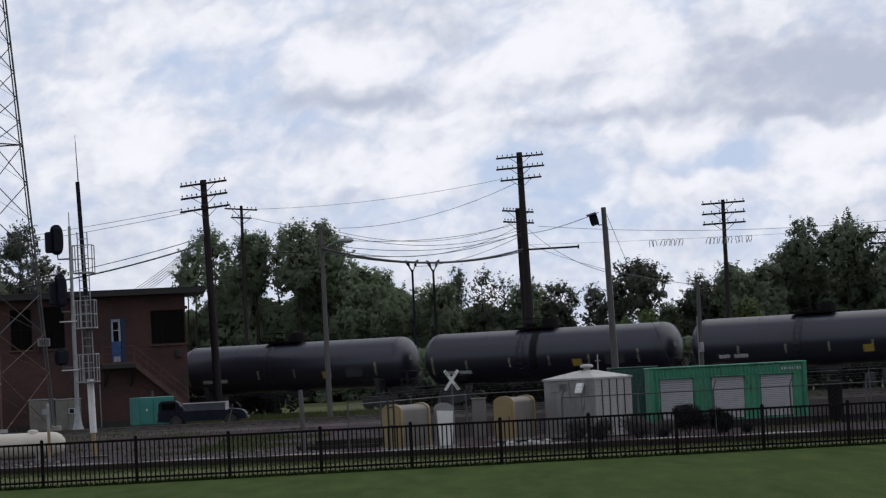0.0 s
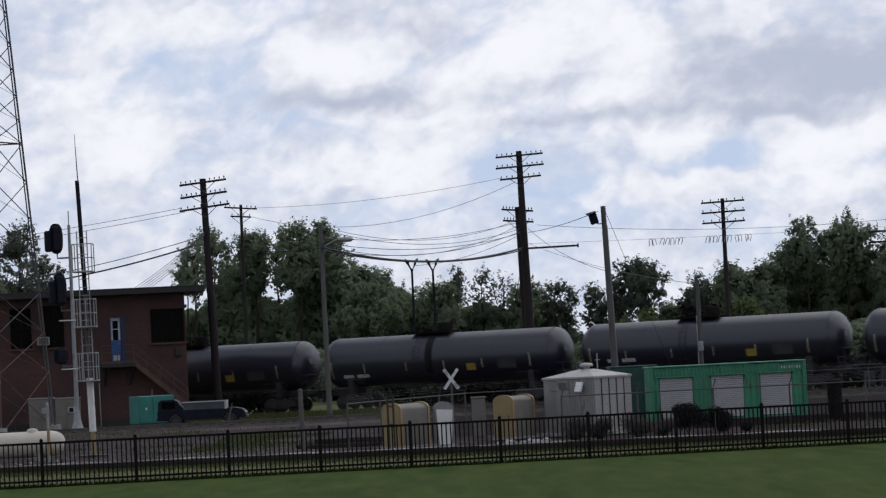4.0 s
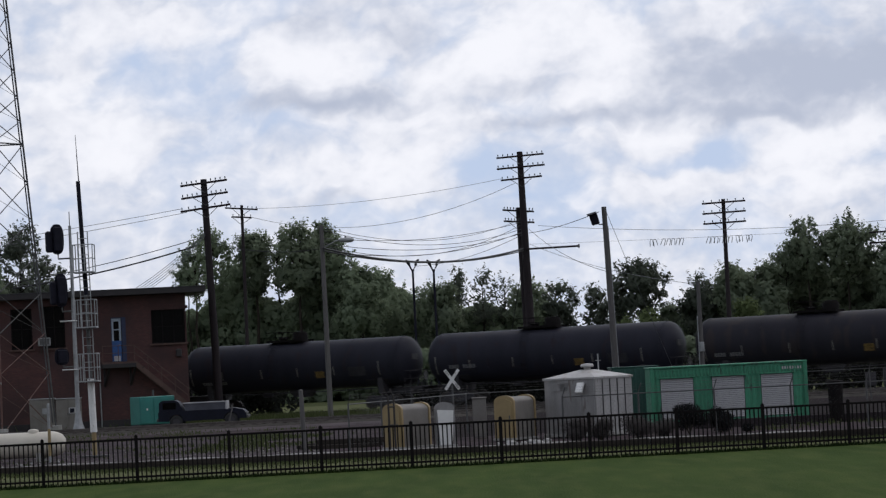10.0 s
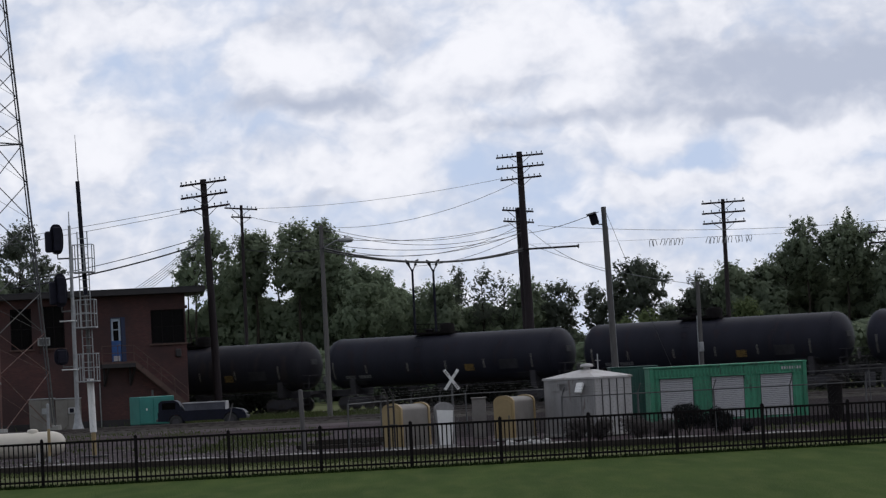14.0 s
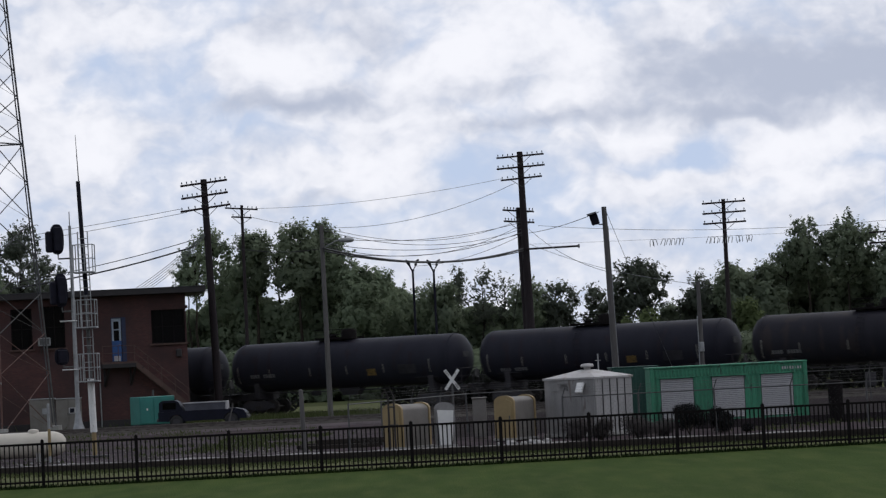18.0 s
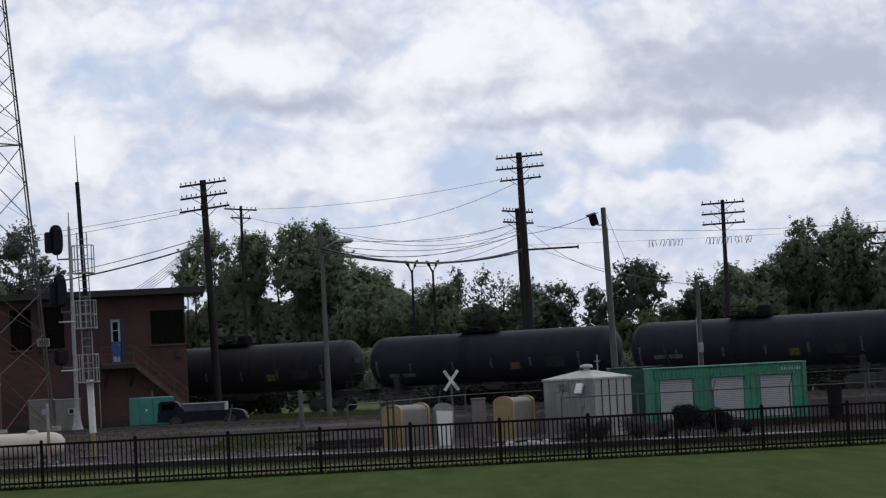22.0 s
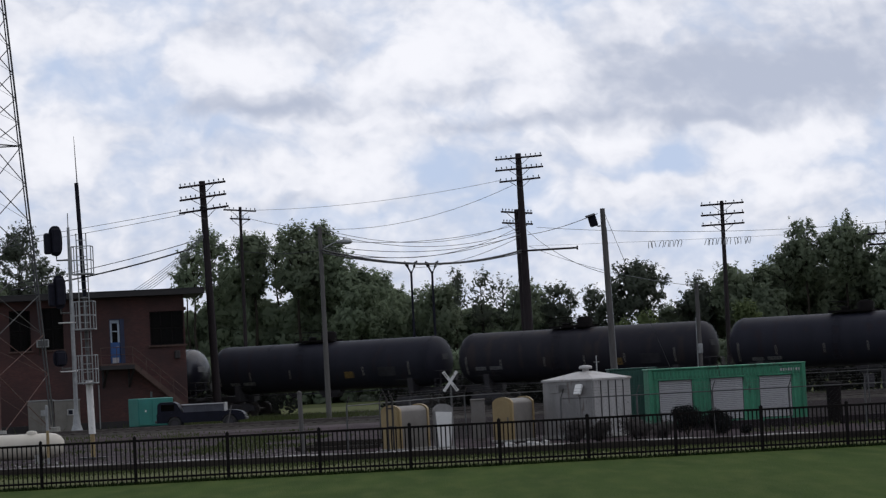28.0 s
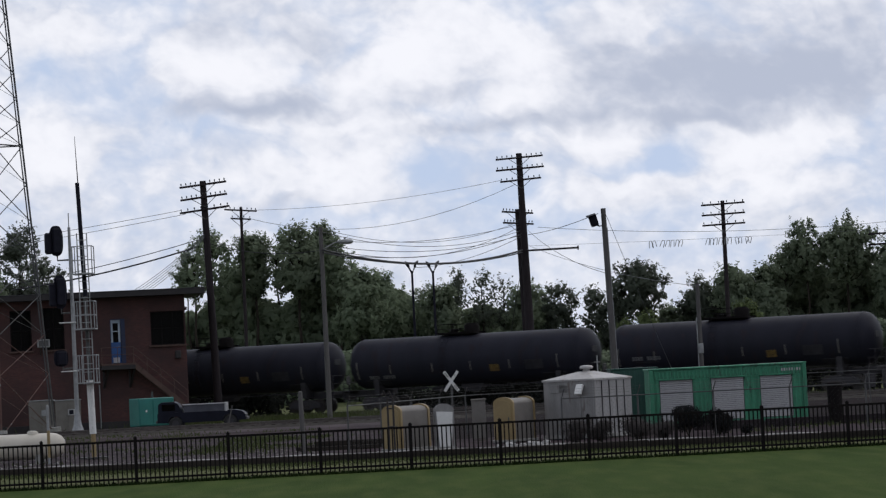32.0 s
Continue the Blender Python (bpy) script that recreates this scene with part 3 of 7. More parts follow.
# ---- the ground ----
def ground():
    xs = [-3800, -1500, -600, -300, -160, -100, *range(-70, 71, 2), 100, 160, 300, 460, 900, 1800, 3800]
    lines = [-900, -300, -100, -40, -10, 0, 5, 10, 15, 20, 25, 30, 35, 42, 50, 57]
    verts, faces, slots = [], [], []
    rows = []
    for y in lines:
        rows.append((lambda x, y=y: y, 0))
    for f in (0.25, 0.5, 0.75, 1.0):
        rows.append((lambda x, f=f: 57 + f * (fence_y(x) - 57), 0 if f < 1 else 1))
    rows += [(lambda x: edging_y(x) + 0.15, 2), (lambda x: edging_y(x) + 1.9 + 0.4 * math.sin(x * 0.7), 3)]
    rows += [(lambda x, y=y: y, 3) for y in (108.8, 119, 132.6)]
    rows += [(lambda x: 147 + 0.6 * math.sin(x * 0.25), 4), (lambda x: 166.5 + 0.5 * math.sin(x * 0.3), 1), (lambda x: 174.5 + 0.6 * math.sin(x * 0.4), 1)]
    rows += [(lambda x: 183.6, 1), (lambda x: 238, 5), (lambda x: 374, 5), (lambda x: 700, 5), (lambda x: 1500, 5), (lambda x: 4840, 5)]
    for fn, slot in rows:
        for x in xs:
            y = fn(max(-75, min(75, x)))
            verts.append((x, y, ground_z(x, y)))
    nx = len(xs)
    for i in range(len(rows) - 1):
        for j in range(nx - 1):
            faces.append((i * nx + j, i * nx + j + 1, (i + 1) * nx + j + 1, (i + 1) * nx + j))
            slot = rows[i][1]
            y = verts[i * nx + j][1]
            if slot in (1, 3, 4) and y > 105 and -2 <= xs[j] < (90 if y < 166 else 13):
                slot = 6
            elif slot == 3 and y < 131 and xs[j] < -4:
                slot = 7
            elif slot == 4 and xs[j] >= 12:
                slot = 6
            slots.append(slot)
    me = bpy.data.meshes.new("ground")
    me.from_pydata(verts, [], faces)
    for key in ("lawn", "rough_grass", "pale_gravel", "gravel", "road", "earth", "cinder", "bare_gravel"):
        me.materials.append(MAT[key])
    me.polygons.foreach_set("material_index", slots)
    me.shade_smooth()
    tagged(new("ground", me), "mown green lawn, gravel yard and rough grass beside the tracks", "ground", kind="structure")


ground()


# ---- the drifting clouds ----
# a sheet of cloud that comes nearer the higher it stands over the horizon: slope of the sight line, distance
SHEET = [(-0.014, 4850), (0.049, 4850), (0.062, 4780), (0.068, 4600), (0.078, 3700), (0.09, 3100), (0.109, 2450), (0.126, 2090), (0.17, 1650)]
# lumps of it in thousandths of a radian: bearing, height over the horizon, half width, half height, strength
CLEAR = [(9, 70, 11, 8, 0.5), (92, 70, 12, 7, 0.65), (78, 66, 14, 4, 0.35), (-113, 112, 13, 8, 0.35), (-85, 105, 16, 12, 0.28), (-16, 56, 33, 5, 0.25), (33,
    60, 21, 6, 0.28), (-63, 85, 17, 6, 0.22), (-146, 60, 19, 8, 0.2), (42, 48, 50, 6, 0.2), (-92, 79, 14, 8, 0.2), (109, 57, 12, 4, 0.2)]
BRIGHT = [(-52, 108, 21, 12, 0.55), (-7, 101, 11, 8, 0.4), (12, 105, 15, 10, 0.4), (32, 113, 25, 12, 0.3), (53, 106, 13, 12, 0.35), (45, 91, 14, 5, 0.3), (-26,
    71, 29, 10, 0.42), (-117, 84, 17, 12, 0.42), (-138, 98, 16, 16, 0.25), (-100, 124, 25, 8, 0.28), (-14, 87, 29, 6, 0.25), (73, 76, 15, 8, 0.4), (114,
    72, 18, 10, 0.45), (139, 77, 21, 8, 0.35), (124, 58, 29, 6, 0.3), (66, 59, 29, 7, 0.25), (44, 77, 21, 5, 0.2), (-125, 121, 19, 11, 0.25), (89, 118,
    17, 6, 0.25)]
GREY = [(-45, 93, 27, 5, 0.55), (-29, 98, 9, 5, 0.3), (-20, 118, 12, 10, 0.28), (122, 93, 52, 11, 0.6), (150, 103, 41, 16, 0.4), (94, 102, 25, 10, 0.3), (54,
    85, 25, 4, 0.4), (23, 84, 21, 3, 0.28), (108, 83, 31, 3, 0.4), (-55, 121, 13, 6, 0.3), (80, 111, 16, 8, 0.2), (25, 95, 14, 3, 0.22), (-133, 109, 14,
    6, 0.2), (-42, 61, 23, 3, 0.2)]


def cloud_backdrop():
    slopes, far = [p[0] for p in SHEET], [p[1] for p in SHEET]
    rows, cols = 34, 24
    verts, uvs, faces = [], [], []
    for i in range(rows):
        k = slopes[0] + (slopes[-1] - slopes[0]) * i / (rows - 1)
        y = float(np.interp(k, slopes, far))
        for c in range(cols):
            x = y * (-0.42 + 0.84 * c / (cols - 1))
            verts.append((x, y, k * y))
            uvs.append((1000 * x / y, 1000 * k))
    for i in range(rows - 1):
        for c in range(cols - 1):
            a = i * cols + c
            faces.append((a, a + 1, a + cols + 1, a + cols))
    me = bpy.data.meshes.new("backdrop")
    me.from_pydata(verts, [], faces)
    layer = me.uv_layers.new(name="bearing")
    for loop in me.loops:
        layer.data[loop.index].uv = uvs[loop.vertex_index]
    m = bpy.data.materials.new("drifting_clouds")
    m.use_nodes = True
    n, l = m.node_tree.nodes, m.node_tree.links
    n.clear()
    out, em = n.new("ShaderNodeOutputMaterial"), n.new("ShaderNodeEmission")
    l.new(em.outputs[0], out.inputs[0])
    tc = n.new("ShaderNodeTexCoord")

    def noise_of(size, detail, at, source, rough=0.5, flat=1.4):
        mp, t = n.new("ShaderNodeMapping"), n.new("ShaderNodeTexNoise")
        mp.inputs["Location"].default_value, mp.inputs["Scale"].default_value = (at, at * 0.7, 0), (1 / size, flat / size, 1)
        l.new(source, mp.inputs["Vector"])
        l.new(mp.outputs[0], t.inputs["Vector"])
        t.inputs["Scale"].default_value, t.inputs["Detail"].default_value, t.inputs["Roughness"].default_value = 1.0, detail, rough
        return t

    def shifted(source, size, amount, at):
        """The place, pushed about by a noise, so that edges billow."""
        t = noise_of(size, 2, at, source, flat=1.0)
        v = n.new("ShaderNodeVectorMath")
        v.operation = "MULTIPLY_ADD"
        l.new(t.outputs["Color"], v.inputs[0])
        v.inputs[1].default_value = (amount, amount, 0)
        l.new(source, v.inputs[2])
        w = n.new("ShaderNodeVectorMath")
        l.new(v.outputs[0], w.inputs[0])
        w.inputs[1].default_value = (-amount / 2, -amount / 2, 0)
        return w.outputs[0]

    warp = shifted(shifted(tc.outputs["UV"], 26, 18, 3.1), 8, 5, 7.7)

    def math_of(op, a, b, c=None):
        t = n.new("ShaderNodeMath")
        t.operation = op
        for i, v in enumerate((a, b, c)):
            if v is None:
                continue
            if isinstance(v, (int, float)):
                t.inputs[i].default_value = v
            else:
                l.new(v, t.inputs[i])
        return t.outputs[0]

    def lump(x, z, w, h, gain):
        """A soft round patch of cloud or of clear sky."""
        mp = n.new("ShaderNodeMapping")
        mp.vector_type = "TEXTURE"
        mp.inputs["Location"].default_value, mp.inputs["Scale"].default_value = (x, z, 0), (w * 1.35, h * 1.35, 1)
        l.new(warp, mp.inputs["Vector"])
        g = n.new("ShaderNodeTexGradient")
        g.gradient_type = "SPHERICAL"
        l.new(mp.outputs[0], g.inputs["Vector"])
        return math_of("MULTIPLY", g.outputs["Fac"], gain * 1.25)

    # cover: how much cloud; shade: how grey its underside is
    billow = math_of("SUBTRACT", noise_of(10, 3, 5.0, warp, 0.5).outputs["Fac"], 0.5)
    cover = math_of("MULTIPLY_ADD", noise_of(42, 4, 1.7, warp).outputs["Fac"], 0.9, -0.17)
    cover = math_of("MULTIPLY_ADD", billow, 0.5, cover)
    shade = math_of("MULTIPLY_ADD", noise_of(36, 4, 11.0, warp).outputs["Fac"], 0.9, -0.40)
    shade = math_of("MULTIPLY_ADD", billow, -0.6, shade)
    puffs = math_of("SUBTRACT", noise_of(6.5, 2.5, 2.3, tc.outputs["UV"], 0.5, 1.2).outputs["Fac"], 0.5)
    cover = math_of("MULTIPLY_ADD", puffs, 0.3, cover)
    shade = math_of("MULTIPLY_ADD", puffs, -0.5, shade)
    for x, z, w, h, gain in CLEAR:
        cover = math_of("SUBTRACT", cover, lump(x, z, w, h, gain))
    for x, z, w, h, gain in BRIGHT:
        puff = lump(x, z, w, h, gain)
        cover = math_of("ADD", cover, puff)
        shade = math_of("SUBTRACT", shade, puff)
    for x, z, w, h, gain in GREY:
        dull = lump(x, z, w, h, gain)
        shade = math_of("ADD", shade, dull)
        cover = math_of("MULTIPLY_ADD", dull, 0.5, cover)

    def ramp(v, lo, hi):
        t = n.new("ShaderNodeMapRange")
        t.interpolation_type = "SMOOTHSTEP"
        t.inputs["From Min"].default_value, t.inputs["From Max"].default_value = lo, hi
        l.new(v, t.inputs["Value"])
        return t.outputs[0]

    def mix(fac, a, b):
        t = n.new("ShaderNodeMix")
        t.data_type = "RGBA"
        l.new(fac, t.inputs[0])
        for key, v in ((6, a), (7, b)):
            if isinstance(v, tuple):
                t.inputs[key].default_value = (*v, 1)
            else:
                l.new(v, t.inputs[key])
        return t.outputs[2]

    white = mix(ramp(shade, -0.5, 0.75), srgb(246, 247, 254), srgb(184, 192, 211))
    col = mix(ramp(cover, -0.22, 0.5), srgb(190, 206, 233), white)
    l.new(col, em.inputs["Color"])
    me.materials.append(m)
    me.shade_smooth()
    return tagged(new("backdrop", me), "grey and white broken clouds drifting over pale blue sky", "sky", kind="structure")


backdrop = cloud_backdrop()


# ---- tank cars ----
TANK_R, TANK_Z = 1.57, 2.98                     # above rail top
BARREL, HEAD = 7.70, 0.86                        # half the barrel's length; how far a head bulges


def wheelset_shape():
    s = Shape()
    for y in (-0.75, 0.75):
        o = math.copysign(1, y)
        s.lathe([(y - 0.065 * 1, 0.30), (y - 0.065, 0.458), (y + 0.03, 0.455), (y + 0.065, 0.40 if o > 0 else 0.47), (y + 0.065, 0.2)], 18, "Y")
    return s.lathe([(-0.98, 0.08), (0.98, 0.08)], 8, "Y")


def band(x, w, lo, hi, r, y, step=7):
    """A thin curved sheet that lies round the tank, from angle lo to hi over the horizontal."""
    s, ring, angles = Shape(), [], list(range(lo, hi, step)) + [hi]
    for d in angles:
        out = Vector((0, y * math.cos(radians(d)), math.sin(radians(d))))
        ring += [out * (r + k) + Vector((x + dx, 0, 0)) for k, dx in ((0.002, -w / 2), (0.016, -w / 2), (0.016, w / 2), (0.002, w / 2))]
    faces = [(4 * i + k, 4 * i + (k + 1) % 4, 4 * i + 4 + (k + 1) % 4, 4 * i + 4 + k) for i in range(len(angles) - 1) for k in range(4)]
    return s.add(ring, faces + [(3, 2, 1, 0), tuple(len(ring) - 4 + k for k in range(4))])


def tank_car(name, paint, label, grime=False, marks=(-6.72, -34), placard=2.4, spill=0.0, panel="panel_dim"):
    """A black tank car: its origin lies on the rails, half way along; x runs along the train."""
    car = thing(name, label, "tank car", Matrix.Identity(4), "cars of the train")
    sheet, mark, board, pad = ("dim_reflector", "dim_marking", "dim_placard", "grime_pad") if grime else ("reflector", "marking", "yellow_paint", "pad_grey")
    # heads in the shape of half an ellipsoid
    dish = [(HEAD * math.sin(a), (TANK_R - 0.015) * math.cos(a) ** 0.94) for a in [radians(d) for d in (0, 9, 18, 27, 36, 45, 54, 63, 72, 80, 86, 89)]]
    barrel = []
    for x in (-4.05, 0.45, 4.15):
        barrel += [(x - 0.05, TANK_R), (x - 0.05, TANK_R + 0.012), (x + 0.05, TANK_R + 0.012), (x + 0.05, TANK_R)]
    part("tank", Shape().lathe(
        [(-BARREL - d, r) for d, r in reversed(dish)] + [(-BARREL, TANK_R + 0.012), (-BARREL + 0.12, TANK_R + 0.012), (-BARREL + 0.12, TANK_R)] + barrel
        + [(BARREL - 0.12, TANK_R), (BARREL - 0.12, TANK_R + 0.012), (BARREL, TANK_R + 0.012)] + [(BARREL + d, r) for d, r in dish], 56),
        paint, car, at=(0, 0, TANK_Z), smooth=True)
    # valve housing with its railing and walkway on top
    top = TANK_Z + TANK_R
    housing = part("valve_housing", Shape().lathe([(-0.15, 0.50), (0.50, 0.50), (0.60, 0.44), (0.63, 0.2)], 20, "Z"), "black_iron", car, at=(-0.05, 0, top), smooth=True)
    part("lid", Shape().lathe([(0.62, 0.40), (0.66, 0.38), (0.68, 0.1)], 16, "Z"), "black_iron", housing)
    part("manway", Shape().lathe([(-0.10, 0.27), (0.24, 0.27), (0.27, 0.33), (0.31, 0.33), (0.33, 0.1)], 16, "Z"), "black_iron", car, at=(-1.3, 0, top))
    part("walkway", Shape().box((0, 0, 0.02), (2.7, 1.5, 0.05), 0.01).box((0, -0.74, 0.07), (2.7, 0.03, 0.12)).box((0, 0.74, 0.07), (2.7, 0.03, 0.12)), "black_iron", car, at=(-0.8, 0, top + 0.02))
    for y in (-0.74, 0.74):
        rail = Shape()
        rail.tube([(-1.25, y, 0), (-1.25, y, 0.62), (-0.1, y, 0.62), (-0.1, y, 0)], 0.026, 6)
        rail.tube([(-1.25, y, 0.32), (-0.1, y, 0.32)], 0.02, 6)
        part("safety_railing", rail, "black_iron", car, at=(-0.85, 0, top + 0.04))
    # ladder up the side to the walkway
    for y in (-1, 1):
        lad = Shape()
        arc = [(0, y * (TANK_R + 0.1) * math.cos(a), TANK_Z + (TANK_R + 0.1) * math.sin(a)) for a in [radians(d) for d in range(-42, 66, 12)]]
        for dx in (-1.65, -1.25):
            lad.tube([(dx, p[1], p[2]) for p in arc], 0.02, 5)
        for p in arc:
            lad.tube([(-1.65, p[1], p[2]), (-1.25, p[1], p[2])], 0.014, 5)
        part("side_ladder", lad, paint, car)
    # yellow reflector strips, markings and a placard, on both sides
    for y in (-1, 1):
        for x, lo, hi in ((-7.58, -38, 4), (-5.2, -26, -5), (-2.2, -26, -5), (0.5, -26, -5), (3.2, -26, -5), (6.5, -30, 2)):
            part("reflector_strip", band(x, 0.06, lo, hi, TANK_R, y), sheet, car, "pale yellow reflector strip", (0, 0, TANK_Z))
        if spill:
            part("spill_stain", band(-0.55, spill, -34, 88, TANK_R + 0.004, y, 6), "spill_black", car, "matt black spill stain below the dome", (0, 0, TANK_Z))

        def plate(sh, x, w, deg, h, thick=0.012):
            m = Euler((radians(deg) * y, 0, 0)).to_matrix()
            p = Vector((x, y * (TANK_R + 0.012) * math.cos(radians(deg)), (TANK_R + 0.012) * math.sin(radians(deg))))
            return sh.box(p, (w, thick, h), 0, m)

        x0, low = marks
        for x in (0, 0.18, 0.36, 0.54, 0.97, 1.15, 1.33, 1.51, 1.69):
            part("marking_bar", plate(Shape(), (x0 + x) * -y, 0.13, low, 0.24), mark, car, at=(0, 0, TANK_Z))
        for k in range(6):
            part("small_marking_bar", plate(Shape(), (x0 + 0.2 + 0.27 * k) * -y, 0.2, low - 9, 0.08), pad, car, at=(0, 0, TANK_Z))
        part("placard", plate(Shape(), placard, 0.62, -23, 0.46), board, car, "yellow placard board", (0, 0, TANK_Z))
        part("data_panel", plate(Shape(), 4.9, 1.25, -19, 0.62), pad, car, "grey data panel", (0, 0, TANK_Z))
        for x in (-6.3, 6.1):
            part("sill_pad", plate(Shape(), x, 1.6, -52, 0.55, 0.03), pad, car, "grey reinforcing pad", (0, 0, TANK_Z))
    # a stencilled panel on each head
    for e in (-1, 1):
        y, z = -0.36 * e, 0.24
        x = HEAD * math.sqrt(1 - (y * y + z * z) / TANK_R ** 2)
        turn = Vector((x / HEAD ** 2, y / TANK_R ** 2, z / TANK_R ** 2)).to_track_quat("X", "Z").to_matrix()
        part("head_panel", Shape().box((0, 0, 0), (0.03, 0.62, 0.36), 0.006, turn), panel, car, "dull grey stencilled panel on the head", (e * (BARREL + x + 0.002) if e > 0 else -(BARREL + x + 0.002), y, TANK_Z + z))
    # stub sills, saddles, end platforms
    for e in (-1, 1):
        end = Shape()
        end.box((e * 7.4, 0, 1.12), (3.2, 0.42, 0.42), 0.02)
        part("stub_sill", end, "frame_black", car)
        saddle = Shape()
        saddle.extrude([(-1.15, 1.0), (1.15, 1.0), (1.25, 2.0), (0.6, 1.5), (0, 1.41), (-0.6, 1.5), (-1.25, 2.0)], -0.18, 0.18)
        part("saddle", saddle, "frame_black", car, at=Matrix.Translation((e * 6.4, 0, 0)) @ Euler((0, 0, radians(90))).to_matrix().to_4x4())
        deck = Shape().box((e * 8.5, 0, 1.32), (0.55, 2.9, 0.05), 0.01).box((e * 8.76, 0, 1.22), (0.04, 2.9, 0.2))
        part("end_platform", deck, "frame_black", car)
        gate = Shape()
        for y in (-1.4, 1.4):
            gate.tube([(e * 8.7, y, 1.3), (e * 8.7, y, 2.35), (e * 8.3, y * 0.98, 2.35)], 0.022, 6)
        gate.tube([(e * 8.7, -1.4, 2.35), (e * 8.7, 1.4, 2.35)], 0.022, 6)
        gate.tube([(e * 8.7, -1.4, 1.85), (e * 8.7, 1.4, 1.85)], 0.018, 6)
        part("end_handrail", gate, "frame_black", car)
        for y in (-1, 1):
            step = Shape()
            for dx in (-0.2, 0.2):
                step.tube([(e * 8.5 + dx, y * 1.42, 0.5), (e * 8.5 + dx, y * 1.42, 1.9)], 0.02, 6)
            for z in (0.52, 0.85, 1.18, 1.5, 1.85):
                step.tube([(e * 8.5 - 0.2, y * 1.42, z), (e * 8.5 + 0.2, y * 1.42, z)], 0.016, 6)
            part("end_ladder", step, "frame_black", car)
        coupler = Shape().box((e * 8.86, 0, 0.88), (0.5, 0.2, 0.24), 0.03).box((e * 9.06, e * 0.05, 0.88), (0.14, 0.34, 0.3), 0.05)
        part("coupler", coupler, "wheel_steel", car)
        part("air_hose", Shape().tube([(e * 8.8, 0.35, 0.8), (e * 8.9, 0.38, 0.5), (e * 9.05, 0.2, 0.42)], 0.03, 6), "tyre", car)
    part("brake_wheel", Shape().lathe([(-0.03, 0.28), (0.0, 0.30), (0.03, 0.28), (0.03, 0.22), (0.0, 0.2)], 18, "X"), "dull_steel", car, at=(8.72, 0.6, 2.0))
    part("bottom_outlet", Shape().lathe([(-0.45, 0.12), (-0.42, 0.24), (-0.1, 0.30), (0.1, 0.42)], 14, "Z"), "frame_black", car, at=(0, 0, TANK_Z - TANK_R))
    part("skid_plate", Shape().extrude([(-0.9, 0.12), (-0.5, -0.42), (0.5, -0.42), (0.9, 0.12)], -0.35, 0.35), "frame_black", car, at=(0, 0, TANK_Z - TANK_R))
    part("brake_cylinder", Shape().lathe([(-0.5, 0.06), (-0.3, 0.16), (0.25, 0.16), (0.3, 0.05)], 12), "frame_black", car, at=(-2.3, -0.5, 1.2))
    pipe = Shape().tube([(-6.2, -0.75, 1.35), (-2, -0.75, 1.28), (2, -0.75, 1.28), (6.2, -0.75, 1.35)], 0.035, 6)
    part("brake_pipe", pipe, "frame_black", car)
    # trucks
    ws = mesh_of("wheelset", wheelset_shape(), "wheel_steel", True)
    for e in (-1, 1):
        truck = part("truck", Shape().box((0, 0, 0.62), (0.4, 2.2, 0.34), 0.05), "frame_black", car, at=(e * 6.4, 0, 0))
        for y in (-1, 1):
            side = Shape().extrude([(-1.15, 0.36), (-1.15, 0.62), (-0.55, 0.86), (0.55, 0.86), (1.15, 0.62), (1.15, 0.36), (0.75, 0.36), (0.42, 0.24), (-0.42, 0.24), (-0.75, 0.36)], -0.07, 0.07)
            part("side_frame", side, "frame_black", truck, at=(0, y * 1.0, 0))
            springs = Shape()
            for dx in (-0.2, -0.07, 0.07, 0.2):
                springs.tube([(dx, y * 1.06, 0.30), (dx, y * 1.06, 0.56)], 0.05, 7)
            part("spring_nest", springs, "wheel_steel", truck)
        for dx in (-0.89, 0.89):
            part("wheelset", ws, None, truck, "steel wheels on an axle", (dx, 0, 0.457))
    return car


def train():
    kinds = {
        "gloss": tank_car("tank_car", "tank_gloss", "glossy black tank car with a sky sheen, rolling on the track", spill=0.5, panel="panel_grey"),
        "gloss_high": tank_car("tank_car", "tank_gloss", "glossy black tank car with bright stencils, rolling on the track", marks=(-6.4, -27), placard=2.9, panel="panel_grey"),
        "matt": tank_car("tank_car", "tank_matt", "sooty matt black tank car, rolling on the track", True, placard=2.15),
        "matt_brown": tank_car("tank_car", "tank_brown", "rust-stained matt black tank car, rolling on the track", True, marks=(-6.9, -24), placard=2.7, panel="panel_dim"),
        "matt_marked": tank_car("tank_car", "tank_matt", "sooty black tank car with dulled stencils, rolling on the track", True, marks=(-6.6, -20), placard=2.3, panel="panel_dim"),
        "pale": tank_car("tank_car", "tank_pale", "dusty grey-topped tank car among black ones, rolling on the track", spill=1.0, panel="panel_grey"),
    }
    order = {-1: "gloss_high", 1: "gloss_high", 2: "gloss", 3: "gloss_high", 6: "matt_marked", 7: "matt_brown", 10: "matt_marked", 12: "matt_brown", 14: "matt_marked", 15: "pale", 17: "matt_brown", 20: "matt_marked"}
    cars, used = [], set()
    for k in range(-4, 24):
        kind = order.get(k, "gloss" if k < 5 else "matt")
        car = kinds[kind] if kind not in used else copy_thing(kinds[kind], Matrix.Identity(4))
        used.add(kind)
        cars.append((k, car))
    return cars


# car lengths that the train has gone by at each time
RUN = [(0.0, 0.0), (6.0, 3.596), (9.0, 5.388), (13.0, 7.795), (19.0, 11.392), (23.0, 13.827), (28.0, 16.864), (32.0, 19.297)]
cars = train()


